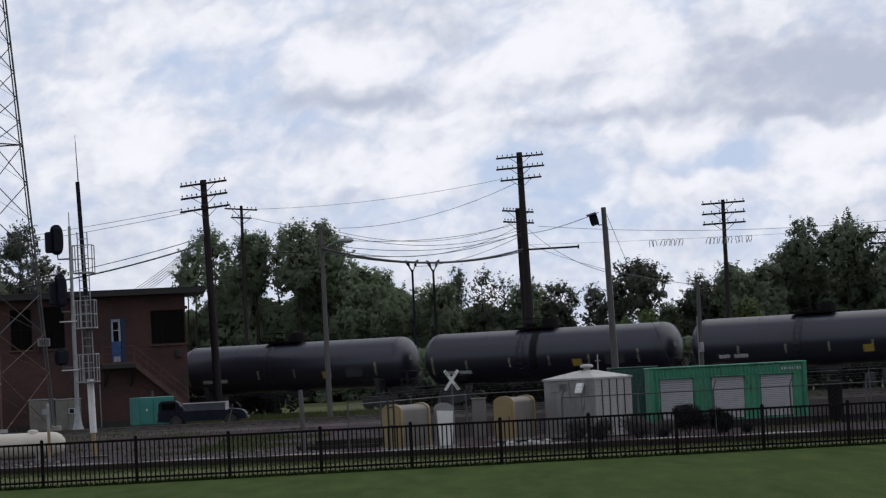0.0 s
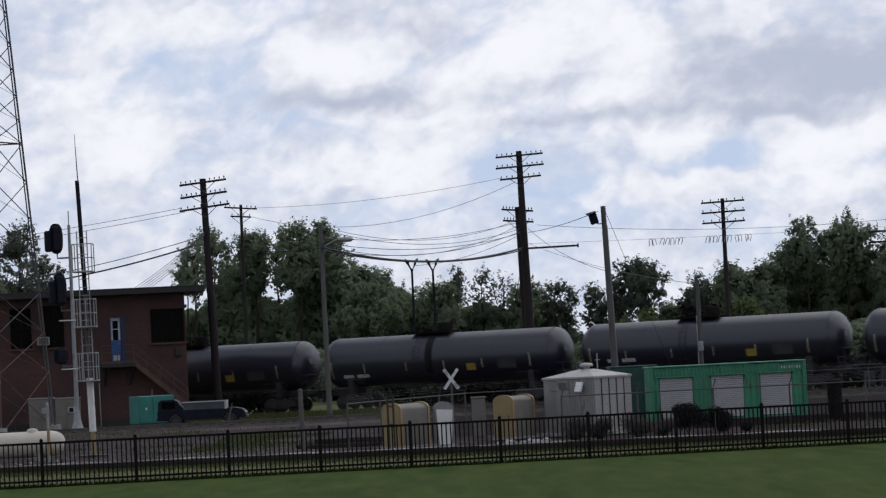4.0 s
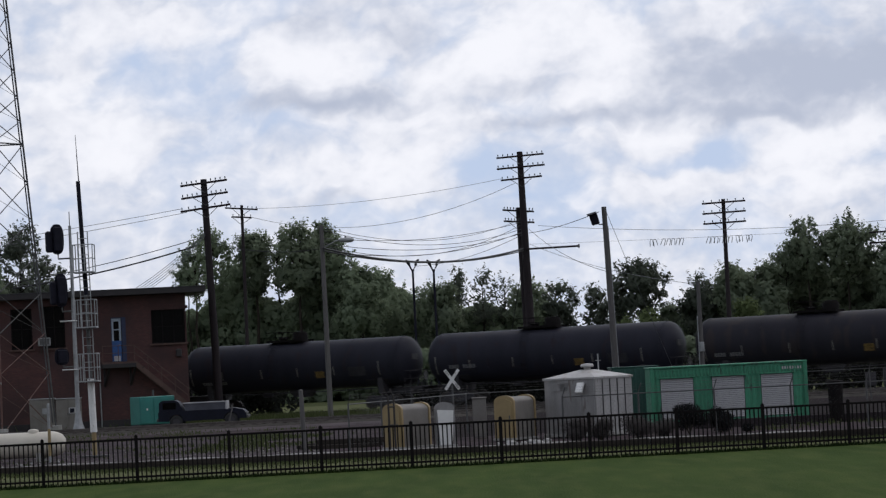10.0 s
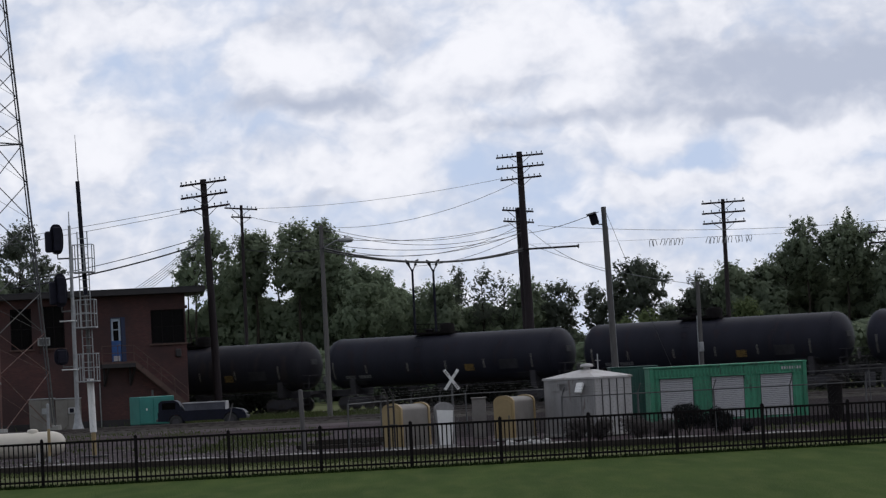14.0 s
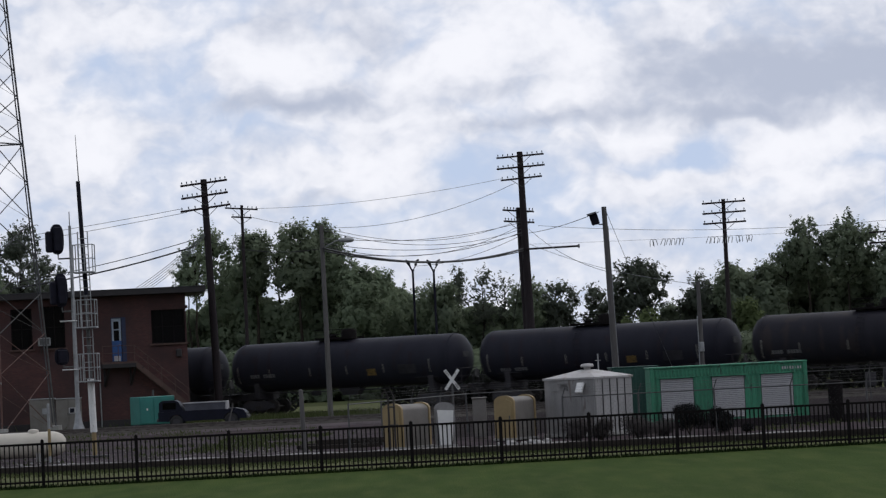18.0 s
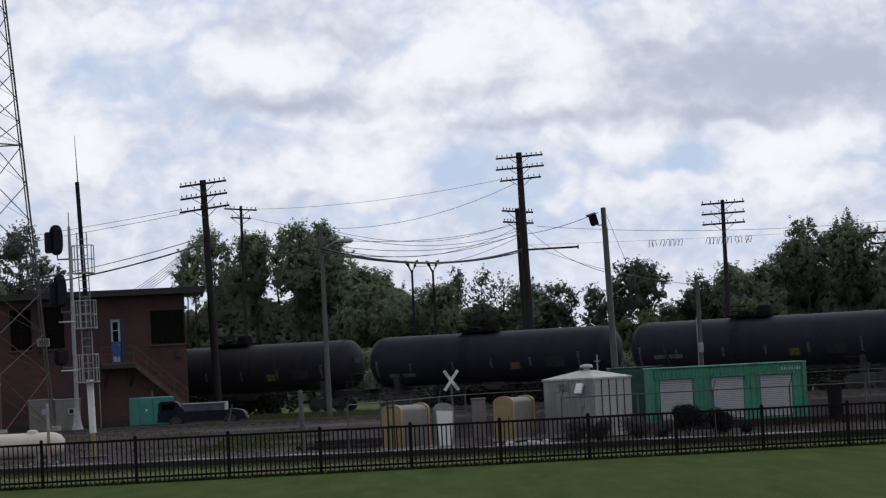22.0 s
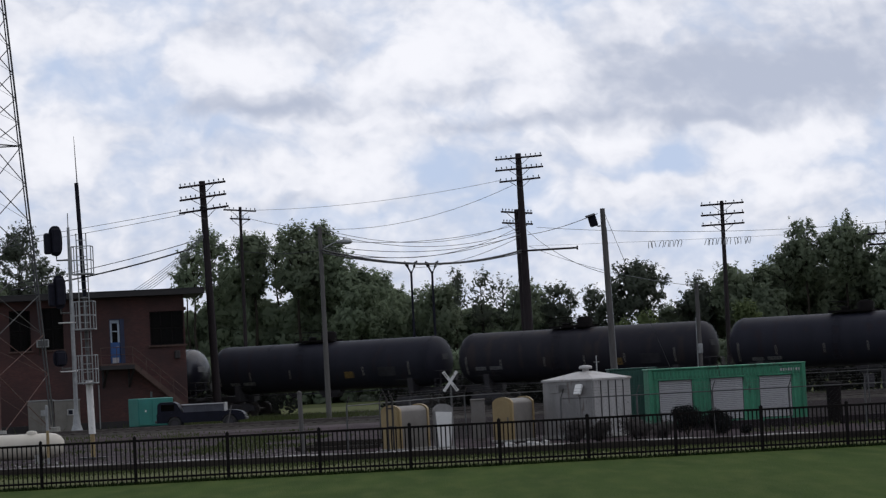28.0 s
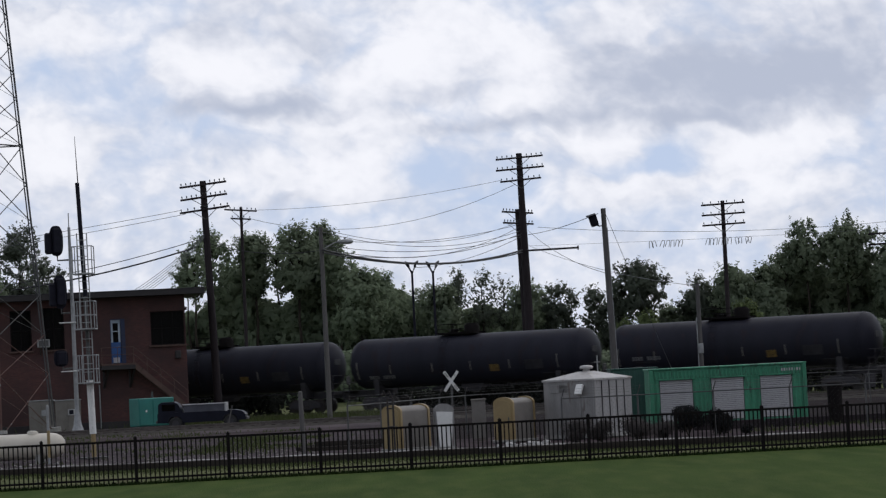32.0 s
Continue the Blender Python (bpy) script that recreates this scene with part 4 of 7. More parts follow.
# ---- tracks ----
def prism_along(o, d, a, b, outline):
    """An outline across the track (offset, height), run straight from a to b metres along it."""
    side = Vector((-d.y, d.x, 0))
    s = Shape()
    n = len(outline)
    verts = [o + d * t + side * u + Vector((0, 0, h)) for t in (a, b) for u, h in outline]
    faces = [(i, (i + 1) % n, n + (i + 1) % n, n + i) for i in range(n)] + [tuple(reversed(range(n))), tuple(range(n, 2 * n))]
    return s.add(verts, [tuple(reversed(f)) for f in faces])


RAIL = [(-0.075, 0), (0.075, 0), (0.075, 0.02), (0.012, 0.04), (0.012, 0.12), (0.037, 0.13), (0.037, 0.165), (-0.037, 0.165), (-0.037, 0.13), (-0.012, 0.12), (-0.012, 0.04), (-0.075, 0.02)]


def railway(o, d, a, b, near, label):
    """Ballast, two rails and sleepers; o lies on the rail top."""
    base = o - Vector((0, 0, o.z))
    drop = o.z - 0.165
    bed = part("railway_track", prism_along(base, d, a, b, [(-2.6, -0.1), (2.6, -0.1), (1.6, drop - 0.03), (-1.6, drop - 0.03)]), "ballast")
    tagged(bed, label, "railway track", kind="structure")
    for u in (-0.755, 0.755):
        side = Vector((-d.y, d.x, 0)) * u
        part("rail", prism_along(base + side + Vector((0, 0, drop)), d, a, b, RAIL), "rail_steel", bed, "worn steel rail")
    turn = math.atan2(d.y, d.x)
    me = mesh_of("sleeper", Shape().box((0, 0, 0), (0.22, 2.6, 0.17), 0.012), "timber_dark")
    rest = Shape()
    t = a
    while t < b:
        p = base + d * t + Vector((0, 0, drop - 0.085))
        if near[0] <= t <= near[1]:
            part("sleeper", me, None, bed, at=Matrix.Translation(p) @ pose(0, 0, 0, 0, 0, math.degrees(turn) + random.uniform(-0.6, 0.6)))
        else:
            rest.box(p, (0.22, 2.6, 0.17), 0, Euler((0, 0, turn)).to_matrix())
        t += 0.56
    if rest.v:
        tagged(part("sleepers", rest, "timber_dark", bed), kind="stuff")
    return bed


railway(TRACK, ALONG, -420, 480, (-14, 62), "main line of worn steel rails on dark ballast")
railway(Vector((0, 156.6, 0.3)), Vector((1, 0.0102, 0)).normalized(), -75, 34, (-30, 32), "siding of rusty rails in grey gravel")


# ---- edging of old timbers between lawn and yard ----
def edging():
    ob = thing("timber_edging", "low row of dark creosoted timbers edging the gravel", "edging", Matrix.Identity(4), kind="structure")
    me = mesh_of("timber", Shape().box((0, 0, 0), (2.56, 0.24, 0.26), 0.02), "timber_dark")
    x = -34.0
    while x < 34:
        y = edging_y(x)
        part("timber", me, None, ob, at=pose(x, y, ground_z(x, y) + 0.09 + random.uniform(-0.015, 0.015), random.uniform(-2, 2), 0.1, -3.4 + random.uniform(-0.5, 0.5)))
        x += 2.58
    bed = Shape()
    n = 70
    for i in range(n + 1):
        x = -35 + i
        y, z = edging_y(x), ground_z(x, edging_y(x))
        for dy, dz in ((0.11, -0.1), (0.11, 0.20), (1.3, 0.21 + 0.02 * math.sin(i * 1.7)), (4.1, 0.02), (4.1, -0.1)):
            bed.v.append((x, y + dy, z + dz))
    for i in range(n):
        for k in range(4):
            a = i * 5 + k
            bed.f.append((a, a + 5, a + 6, a + 1))
    tagged(part("gravel_bed", bed, "pale_gravel"), "pale gravel banked against the timber edging", "gravel", kind="structure")


edging()


# ---- iron fence along the lawn ----
def iron_fence():
    first = thing("picket_fence", "black iron picket fence panel standing on the lawn", "fence", Matrix.Identity(4), "fence panels along the lawn")
    part("post", Shape().box((0, 0, 0.60), (0.085, 0.085, 1.26), 0.006), "black_iron", first)
    part("post_cap", Shape().box((0, 0, 1.24), (0.09, 0.09, 0.03), 0.008).box((0, 0, 1.265), (0.05, 0.05, 0.03), 0.012), "black_iron", first)
    for z, h in ((1.155, 0.06), (0.16, 0.055)):
        part("rail", Shape().box((PANEL / 2, 0, z), (PANEL - 0.07, 0.04, h), 0.004), "black_iron", first)
    me = mesh_of("picket", Shape().box((0, 0, 0.60), (0.033, 0.033, 1.10), 0.004), "black_iron")
    for k in range(19):
        part("picket", me, None, first, at=(PANEL / 20 * (k + 1), 0, 0))
    for i in range(-6, 17):
        s = PANEL * i
        x, y = FENCE.x + s * math.cos(FENCE_TURN), FENCE.y + s * math.sin(FENCE_TURN)
        m = pose(x, y, -0.031 - 0.00395 * s, 0, 0.23, math.degrees(FENCE_TURN))
        if i == -6:
            first.matrix_basis = m
        else:
            copy_thing(first, m)


iron_fence()


# ---- chain-link fences with barbed-wire arms ----
def chain_link(name, label, pts, height, gap, arms=True, thick=0.03):
    ob = thing(name, label, "fence", Matrix.Identity(4))
    pts = [Vector(p) for p in pts]
    post = mesh_of("post", Shape().tube([(0, 0, -0.05), (0, 0, height)], thick, 8), "dull_steel", True)
    arm = mesh_of("arm", Shape().tube([(0, 0, height - 0.02), (0.10, -0.10, height + 0.30)], 0.018, 6), "dull_steel")
    wires, mesh, rails = Shape(), Shape(), Shape()
    for a, b in zip(pts, pts[1:]):
        d = b - a
        count = max(1, round(d.length / gap))
        for i in range(count):
            p = a + d * (i / count)
            m = pose(p.x, p.y, p.z, random.uniform(-1, 1), random.uniform(-1.2, 1.2), 0)
            part("post", post, None, ob, at=m)
            if arms:
                part("arm", arm, None, ob, at=m)
        rails.tube([a + Vector((0, 0, height - 0.03)), b + Vector((0, 0, height - 0.03))], 0.022, 6)
        if arms:
            for k in range(3):
                o = Vector((0.033 * k + 0.03, -0.033 * k - 0.03, height + 0.09 * k + 0.1))
                wires.tube([a + o, b + o], 0.003, 3)
        step = 0.17
        u = d.normalized()
        n = int((d.length - height) / step)
        for i in range(n):
            s = i * step
            mesh.tube([a + u * s + Vector((0, 0, 0.05)), a + u * (s + height) + Vector((0, 0, height - 0.05))], 0.0013, 3, False)
            mesh.tube([a + u * (s + height) + Vector((0, 0, 0.05)), a + u * s + Vector((0, 0, height - 0.05))], 0.0013, 3, False)
    part("top_rail", rails, "dull_steel", ob)
    if wires.v:
        tagged(part("barbed_wire", wires, "dull_steel", ob), kind="stuff")
    part("mesh", mesh, "dull_steel", ob, "thin rusted mesh")
    return ob


chain_link("chain_link_fence", "rusty chain-link fence round the yard equipment", [(3.68, 97.0, 0), (13.88, 97.4, 0), (24.08, 97.6, 0)], 1.45, 2.55)
chain_link("chain_link_fence", "rusty chain-link fence along the back of the yard", [(-3.5, 98.5, 0), (0.6, 115.0, 0), (5.0, 118.15, 0), (16.5, 141.1, 0), (36, 144.5, 0)], 1.55, 4.2)
gate_post = thing("fence_post", "thick weathered grey wooden fence post", "fence post", pose(-5.03, 98.6, 0, 0, -1.0, 0))
part("shaft", Shape().tube([(0, 0, -0.1), (0, 0, 2.05)], [0.085, 0.075], 12), "grey_wood", gate_post)
part("cap", Shape().lathe([(2.05, 0.08), (2.09, 0.06), (2.11, 0.02)], 12, "Z"), "grey_wood", gate_post)
twin = thing("twin_fence_post", "pair of rusty steel posts clamped side by side", "fence post", pose(-1.98, 95.54, 0))
for dx in (-0.09, 0.09):
    part("post", Shape().tube([(dx, 0, -0.05), (dx, 0, 1.75)], 0.035, 10), "wheel_steel", twin)
part("clamp", Shape().box((0, 0, 1.4), (0.26, 0.09, 0.05), 0.01).box((0, 0, 0.8), (0.26, 0.09, 0.05), 0.01), "wheel_steel", twin)
part("arm", Shape().tube([(-0.09, 0, 1.72), (-0.2, -0.05, 1.98)], 0.02, 6).tube([(0.09, 0, 1.72), (-0.02, -0.05, 1.98)], 0.02, 6), "wheel_steel", twin)


# ---- brick tower ----
def signal_tower():
    o = Vector((-16.23, 181.2, 0))
    turn = 11.0
    ob = thing("interlocking_tower", "two-storey dark red brick railway tower with flat overhanging roof", "tower building", pose(o.x, o.y, o.z, 0, 0, turn))
    W, D, H = 15.5, 7.0, 8.05

    def wall(name, length, openings, m, thick=0.3):
        """A wall along x with openings (x0, x1, z0, z1)."""
        xs = sorted({0, length, *[v for op in openings for v in op[:2]]})
        zs = sorted({-0.2, H, *[v for op in openings for v in op[2:]]})
        s = Shape()
        index = {}

        def at(i, k, y):
            if (i, k, y) not in index:
                index[i, k, y] = len(s.v)
                s.v.append((xs[i], y, zs[k]))
            return index[i, k, y]

        def solid(i, k):
            if not (0 <= i < len(xs) - 1 and 0 <= k < len(zs) - 1):
                return False
            x, z = (xs[i] + xs[i + 1]) / 2, (zs[k] + zs[k + 1]) / 2
            return not any(op[0] < x < op[1] and op[2] < z < op[3] for op in openings)

        for i in range(len(xs) - 1):
            for k in range(len(zs) - 1):
                if not solid(i, k):
                    continue
                s.f.append((at(i, k, 0), at(i + 1, k, 0), at(i + 1, k + 1, 0), at(i, k + 1, 0)))
                s.f.append((at(i, k + 1, thick), at(i + 1, k + 1, thick), at(i + 1, k, thick), at(i, k, thick)))
                for di, dk, a, b in ((-1, 0, (i, k + 1), (i, k)), (1, 0, (i + 1, k), (i + 1, k + 1)), (0, -1, (i, k), (i + 1, k)), (0, 1, (i + 1, k + 1), (i, k + 1))):
                    if not solid(i + di, k + dk):
                        s.f.append((at(*a, thick), at(*b, thick), at(*b, 0), at(*a, 0)))
        return part(name, s, "brick", ob, at=m)

    win_a, win_b, door, low = (13.33, 15.42, 4.98, 7.08), (6.72, 8.0, 5.0, 7.6), (10.83, 11.73, 3.98, 6.72), (4.7, 6.0, 5.0, 7.5)
    front = wall("front_wall", W, [win_a, win_b, door, low], Matrix.Translation((-W, 0, 0)))
    wall("side_wall", D - 0.6, [(0.15, 3.0, 4.98, 6.98)], Matrix.Translation((0, 0.3, 0)) @ pose(0, 0, 0, 0, 0, 90))
    wall("side_wall", D - 0.6, [], Matrix.Translation((-W + 0.3, 0.3, 0)) @ pose(0, 0, 0, 0, 0, 90))
    wall("back_wall", W, [], Matrix.Translation((-W, D - 0.3, 0)))
    part("floor_slab", Shape().box((-W / 2, D / 2, 3.9), (W - 0.64, D - 0.64, 0.2)), "concrete", ob)
    roof = part("roof", Shape().box((-W / 2 + 0.0, D / 2, H + 0.22), (W + 2.3, D + 1.9, 0.26), 0.03), "roof_dark", ob)
    part("fascia", Shape().box((-W / 2, -0.97, H + 0.18), (W + 2.36, 0.05, 0.34), 0.01), "dark_trim", roof)
    part("fascia", Shape().box((1.18, D / 2, H + 0.18), (0.05, D + 1.96, 0.34), 0.01), "dark_trim", roof)
    part("soffit", Shape().box((-W / 2, D / 2, H + 0.045), (W + 2.2, D + 1.8, 0.07)), "dark_trim", roof)
    part("gravel_stop", Shape().box((-W / 2, -0.99, H + 0.37), (W + 2.38, 0.06, 0.05), 0.01), "roof_dark", roof)

    def window(x0, x1, z0, z1, cols, rows, frame_mat="black_iron"):
        w = part("window", Shape().box(((x0 + x1) / 2, -0.04, z0 - 0.05), (x1 - x0 + 0.2, 0.24, 0.1), 0.01), "stair_paint", ob, at=(-W, 0, 0))
        fr = Shape()
        for x in (x0 + 0.04, x1 - 0.04):
            fr.box((x, 0.14, (z0 + z1) / 2), (0.08, 0.1, z1 - z0))
        for z in (z0 + 0.04, z1 - 0.04):
            fr.box(((x0 + x1) / 2, 0.14, z), (x1 - x0 - 0.16, 0.1, 0.08))
        for i in range(1, cols):
            fr.box((x0 + (x1 - x0) * i / cols, 0.14, (z0 + z1) / 2), (0.06, 0.08, z1 - z0 - 0.16))
        for i in range(1, rows):
            fr.box(((x0 + x1) / 2, 0.14, z0 + (z1 - z0) * i / rows), (x1 - x0 - 0.16, 0.07, 0.05))
        part("window_frame", fr, frame_mat, w)
        for i in range(cols):
            a, b = x0 + (x1 - x0) * i / cols, x0 + (x1 - x0) * (i + 1) / cols
            part("pane", Shape().box(((a + b) / 2, 0.15, (z0 + z1) / 2), (b - a - 0.05, 0.012, z1 - z0 - 0.12)), "glass", w)
        return w

    window(*win_a, 3, 2)
    window(*win_b, 2, 2)
    window(*low, 2, 2)
    # the wider window of the end wall
    sw = part("window", Shape().box((0.04, 1.88, 4.93), (0.24, 2.9, 0.1), 0.01), "stair_paint", ob)
    fr = Shape()
    for y in (0.5, 1.42, 2.35, 3.26):
        fr.box((-0.14, y, 5.98), (0.1, 0.07, 1.98))
    for z in (5.02, 6.0, 6.94):
        fr.box((-0.14, 1.88, z), (0.09, 2.7, 0.07))
    part("window_frame", fr, "black_iron", sw)
    part("pane", Shape().box((-0.15, 1.88, 5.98), (0.012, 2.7, 1.9)), "glass", sw)
    # blue door with a window in its upper half, beside a dark blue side frame
    x0, x1, z0, z1 = door
    xr = x1 - 0.26
    leaf = part("door", Shape().box(((x0 + xr) / 2, 0.12, z0 + 0.66), (xr - x0 - 0.04, 0.06, 1.28), 0.01), "blue_paint", ob, "blue painted door with a glazed upper half", (-W, 0, 0))
    part("kick_plate", Shape().box(((x0 + xr) / 2, 0.08, z0 + 0.2), (0.40, 0.012, 0.32)), "shutter", leaf, "pale kick plate")
    part("glazing_frame", Shape().box((x0 + 0.09, 0.12, z0 + 1.95), (0.12, 0.07, 1.3)).box((xr - 0.09, 0.12, z0 + 1.95), (0.12, 0.07, 1.3))
         .box(((x0 + xr) / 2, 0.12, z1 - 0.15), (xr - x0 - 0.06, 0.07, 0.18)).box(((x0 + xr) / 2, 0.12, z0 + 1.98), (xr - x0 - 0.3, 0.05, 0.05)), "pale_blue", leaf, "pale blue glazing frame")
    part("pane", Shape().box(((x0 + xr) / 2, 0.13, z0 + 1.93), (0.40, 0.012, 1.25)), "glass", leaf)
    part("door_handle", Shape().tube([(xr - 0.1, 0.07, z0 + 1.05), (xr - 0.1, 0.03, z0 + 1.05), (xr - 0.2, 0.03, z0 + 1.05)], 0.015, 6), "chrome", leaf)
    part("door_frame", Shape().box((x0 + 0.01, 0.04, (z0 + z1) / 2), (0.04, 0.1, z1 - z0)).box(((xr + x1) / 2, 0.08, (z0 + z1) / 2), (x1 - xr, 0.2, z1 - z0))
         .box(((x0 + xr) / 2, 0.06, z1 - 0.03), (xr - x0, 0.14, 0.06)), "navy_paint", ob, "dark blue door frame", (-W, 0, 0))
    # stair from the door down along the wall
    stair = part("outside_stair", Shape().box((-4.35, -0.56, 3.90), (2.1, 1.1, 0.1), 0.01), "stair_paint", ob, "faded brown steel stair with landing along the wall")
    # deep edge beams, coloured dark to carry the shadow under the landing too
    part("landing_beam", Shape().box((-4.35, -1.08, 3.72), (2.1, 0.1, 0.26), 0.01).box((-5.36, -0.55, 3.72), (0.1, 1.0, 0.26), 0.01).box((-3.36, -0.55, 3.72), (0.1, 1.0, 0.26), 0.01), "dark_trim", stair)
    for y in (-0.06, -1.06):
        part("stringer", Shape().bar((-3.4, y, 3.86), (-0.15, y, 1.0), 0.05, 0.3), "stair_paint", stair)
    for k in range(14):
        f = (k + 0.7) / 15
        part("tread", Shape().box((-3.4 + 3.25 * f, -0.56, 3.86 - 2.86 * f + 0.06), (0.27, 0.96, 0.04)), "stair_paint", stair)
    rails = Shape()
    for dz in (0.55, 1.0):
        rails.tube([(-5.35, -1.08, 3.95 + dz), (-3.4, -1.08, 3.95 + dz), (-0.15, -1.08, 1.1 + dz)], 0.022, 6)
    for f in (-0.6, -0.3, 0.0, 0.25, 0.5, 0.75, 1.0):
        x = -3.4 + 3.25 * f
        z = 3.9 if f <= 0 else 3.9 - 2.86 * f
        rails.tube([(x, -1.08, z), (x, -1.08, z + 1.05)], 0.022, 6)
    part("handrail", rails, "stair_paint", stair)
    # braces in the same dark colour add to that painted shadow
    for x in (-5.2, -3.6):
        part("bracket", Shape().bar((x, -0.06, 2.5), (x + 0.25, -1.0, 3.62), 0.12).bar((x, -0.06, 2.45), (x, -0.06, 3.6), 0.12), "dark_trim", stair)
    part("lower_landing", Shape().box((0.35, -0.56, 0.93), (1.2, 1.1, 0.1), 0.01).box((0.85, -1.0, 0.42), (0.08, 0.08, 0.92)).box((0.85, -0.1, 0.42), (0.08, 0.08, 0.92)), "stair_paint", stair)
    # cooler box under a window, wall lamp, drain pipe
    ac = part("air_conditioner", Shape().box((6.68, -0.22, 5.42), (0.75, 0.55, 0.5), 0.03), "galv", ob, "pale window air conditioner", (-W, 0, 0))
    part("grille", Shape().box((6.68, -0.50, 5.42), (0.6, 0.012, 0.36)), "dull_steel", ac)
    part("bracket", Shape().bar((6.48, -0.02, 4.7), (6.48, -0.4, 5.15), 0.04).bar((6.88, -0.02, 4.7), (6.88, -0.4, 5.15), 0.04), "dull_steel", ac)
    part("wall_lamp", Shape().box((14.95, -0.12, 4.35), (0.35, 0.25, 0.5), 0.05), "dark_trim", ob, at=(-W, 0, 0))
    part("drain_pipe", Shape().tube([(10.0, -0.07, 0.0), (10.0, -0.07, 2.7)], 0.04, 8), "galv", ob, at=(-W, 0, 0))
    part("plinth", Shape().box((-W / 2, -0.03, 0.15), (W + 0.04, 0.06, 0.5), 0.01), "dark_trim", ob)
    part("lintel", Shape().box(((win_a[0] + win_a[1]) / 2, -0.012, win_a[3] + 0.11), (2.5, 0.03, 0.2)), "brick", ob, at=(-W, 0, 0))


signal_tower()


# ---- lattice radio tower ----
def radio_tower():
    ob = thing("radio_tower", "tall three-legged lattice steel radio tower, red at its foot", "radio tower", pose(-25.79, 170.0, 0))
    turns = [radians(a) for a in (-90, 30, 150)]

    def leg(k, z):
        r = max(0.25, 2.91 - 0.0771 * z)
        return Vector((r * math.cos(turns[k]), r * math.sin(turns[k]), z))

    zs = [0.0, 3.48, 5.8, 8.13, 10.3, 12.48, 14.66, 16.95, 18.3, 19.72, 21.25, 22.78, 24.58, 26.2, 27.8, 29.4, 31.0]
    for a, b in zip(zs, zs[1:]):
        mat = "red_steel" if b <= 6 else "dull_steel" if b <= 9 else "tower_steel"
        for k in range(3):
            j = (k + 1) % 3
            part("leg", Shape().tube([leg(k, a), leg(k, b)], 0.052 if b < 9 else 0.058, 8), mat if k != 1 or b > 9 else "dull_steel", ob)
            r = (0.027 if b < 9 else 0.030) if k == 0 else 0.012
            part("brace", Shape().tube([leg(k, a), leg(j, b)], r, 5), mat, ob)
            if k == 0:
                part("brace", Shape().tube([leg(j, a), leg(k, b)], r, 5), mat, ob)
            if b in (16.95, 26.2, 31.0):
                part("strut", Shape().tube([leg(k, b), leg(j, b)], 0.045, 6), mat, ob)
    # cable run just inside one leg
    for dx in (0.13, 0.17):
        part("feed_cable", Shape().tube([leg(1, z) - Vector((dx, 0.05, 0)) for z in (0.5, 10, 20, 31)], 0.022, 6), "tower_steel", ob)
    for k in range(3):
        part("foot", Shape().tube([leg(k, -0.1), leg(k, 0.35)], 0.35, 12), "concrete", ob)


radio_tower()


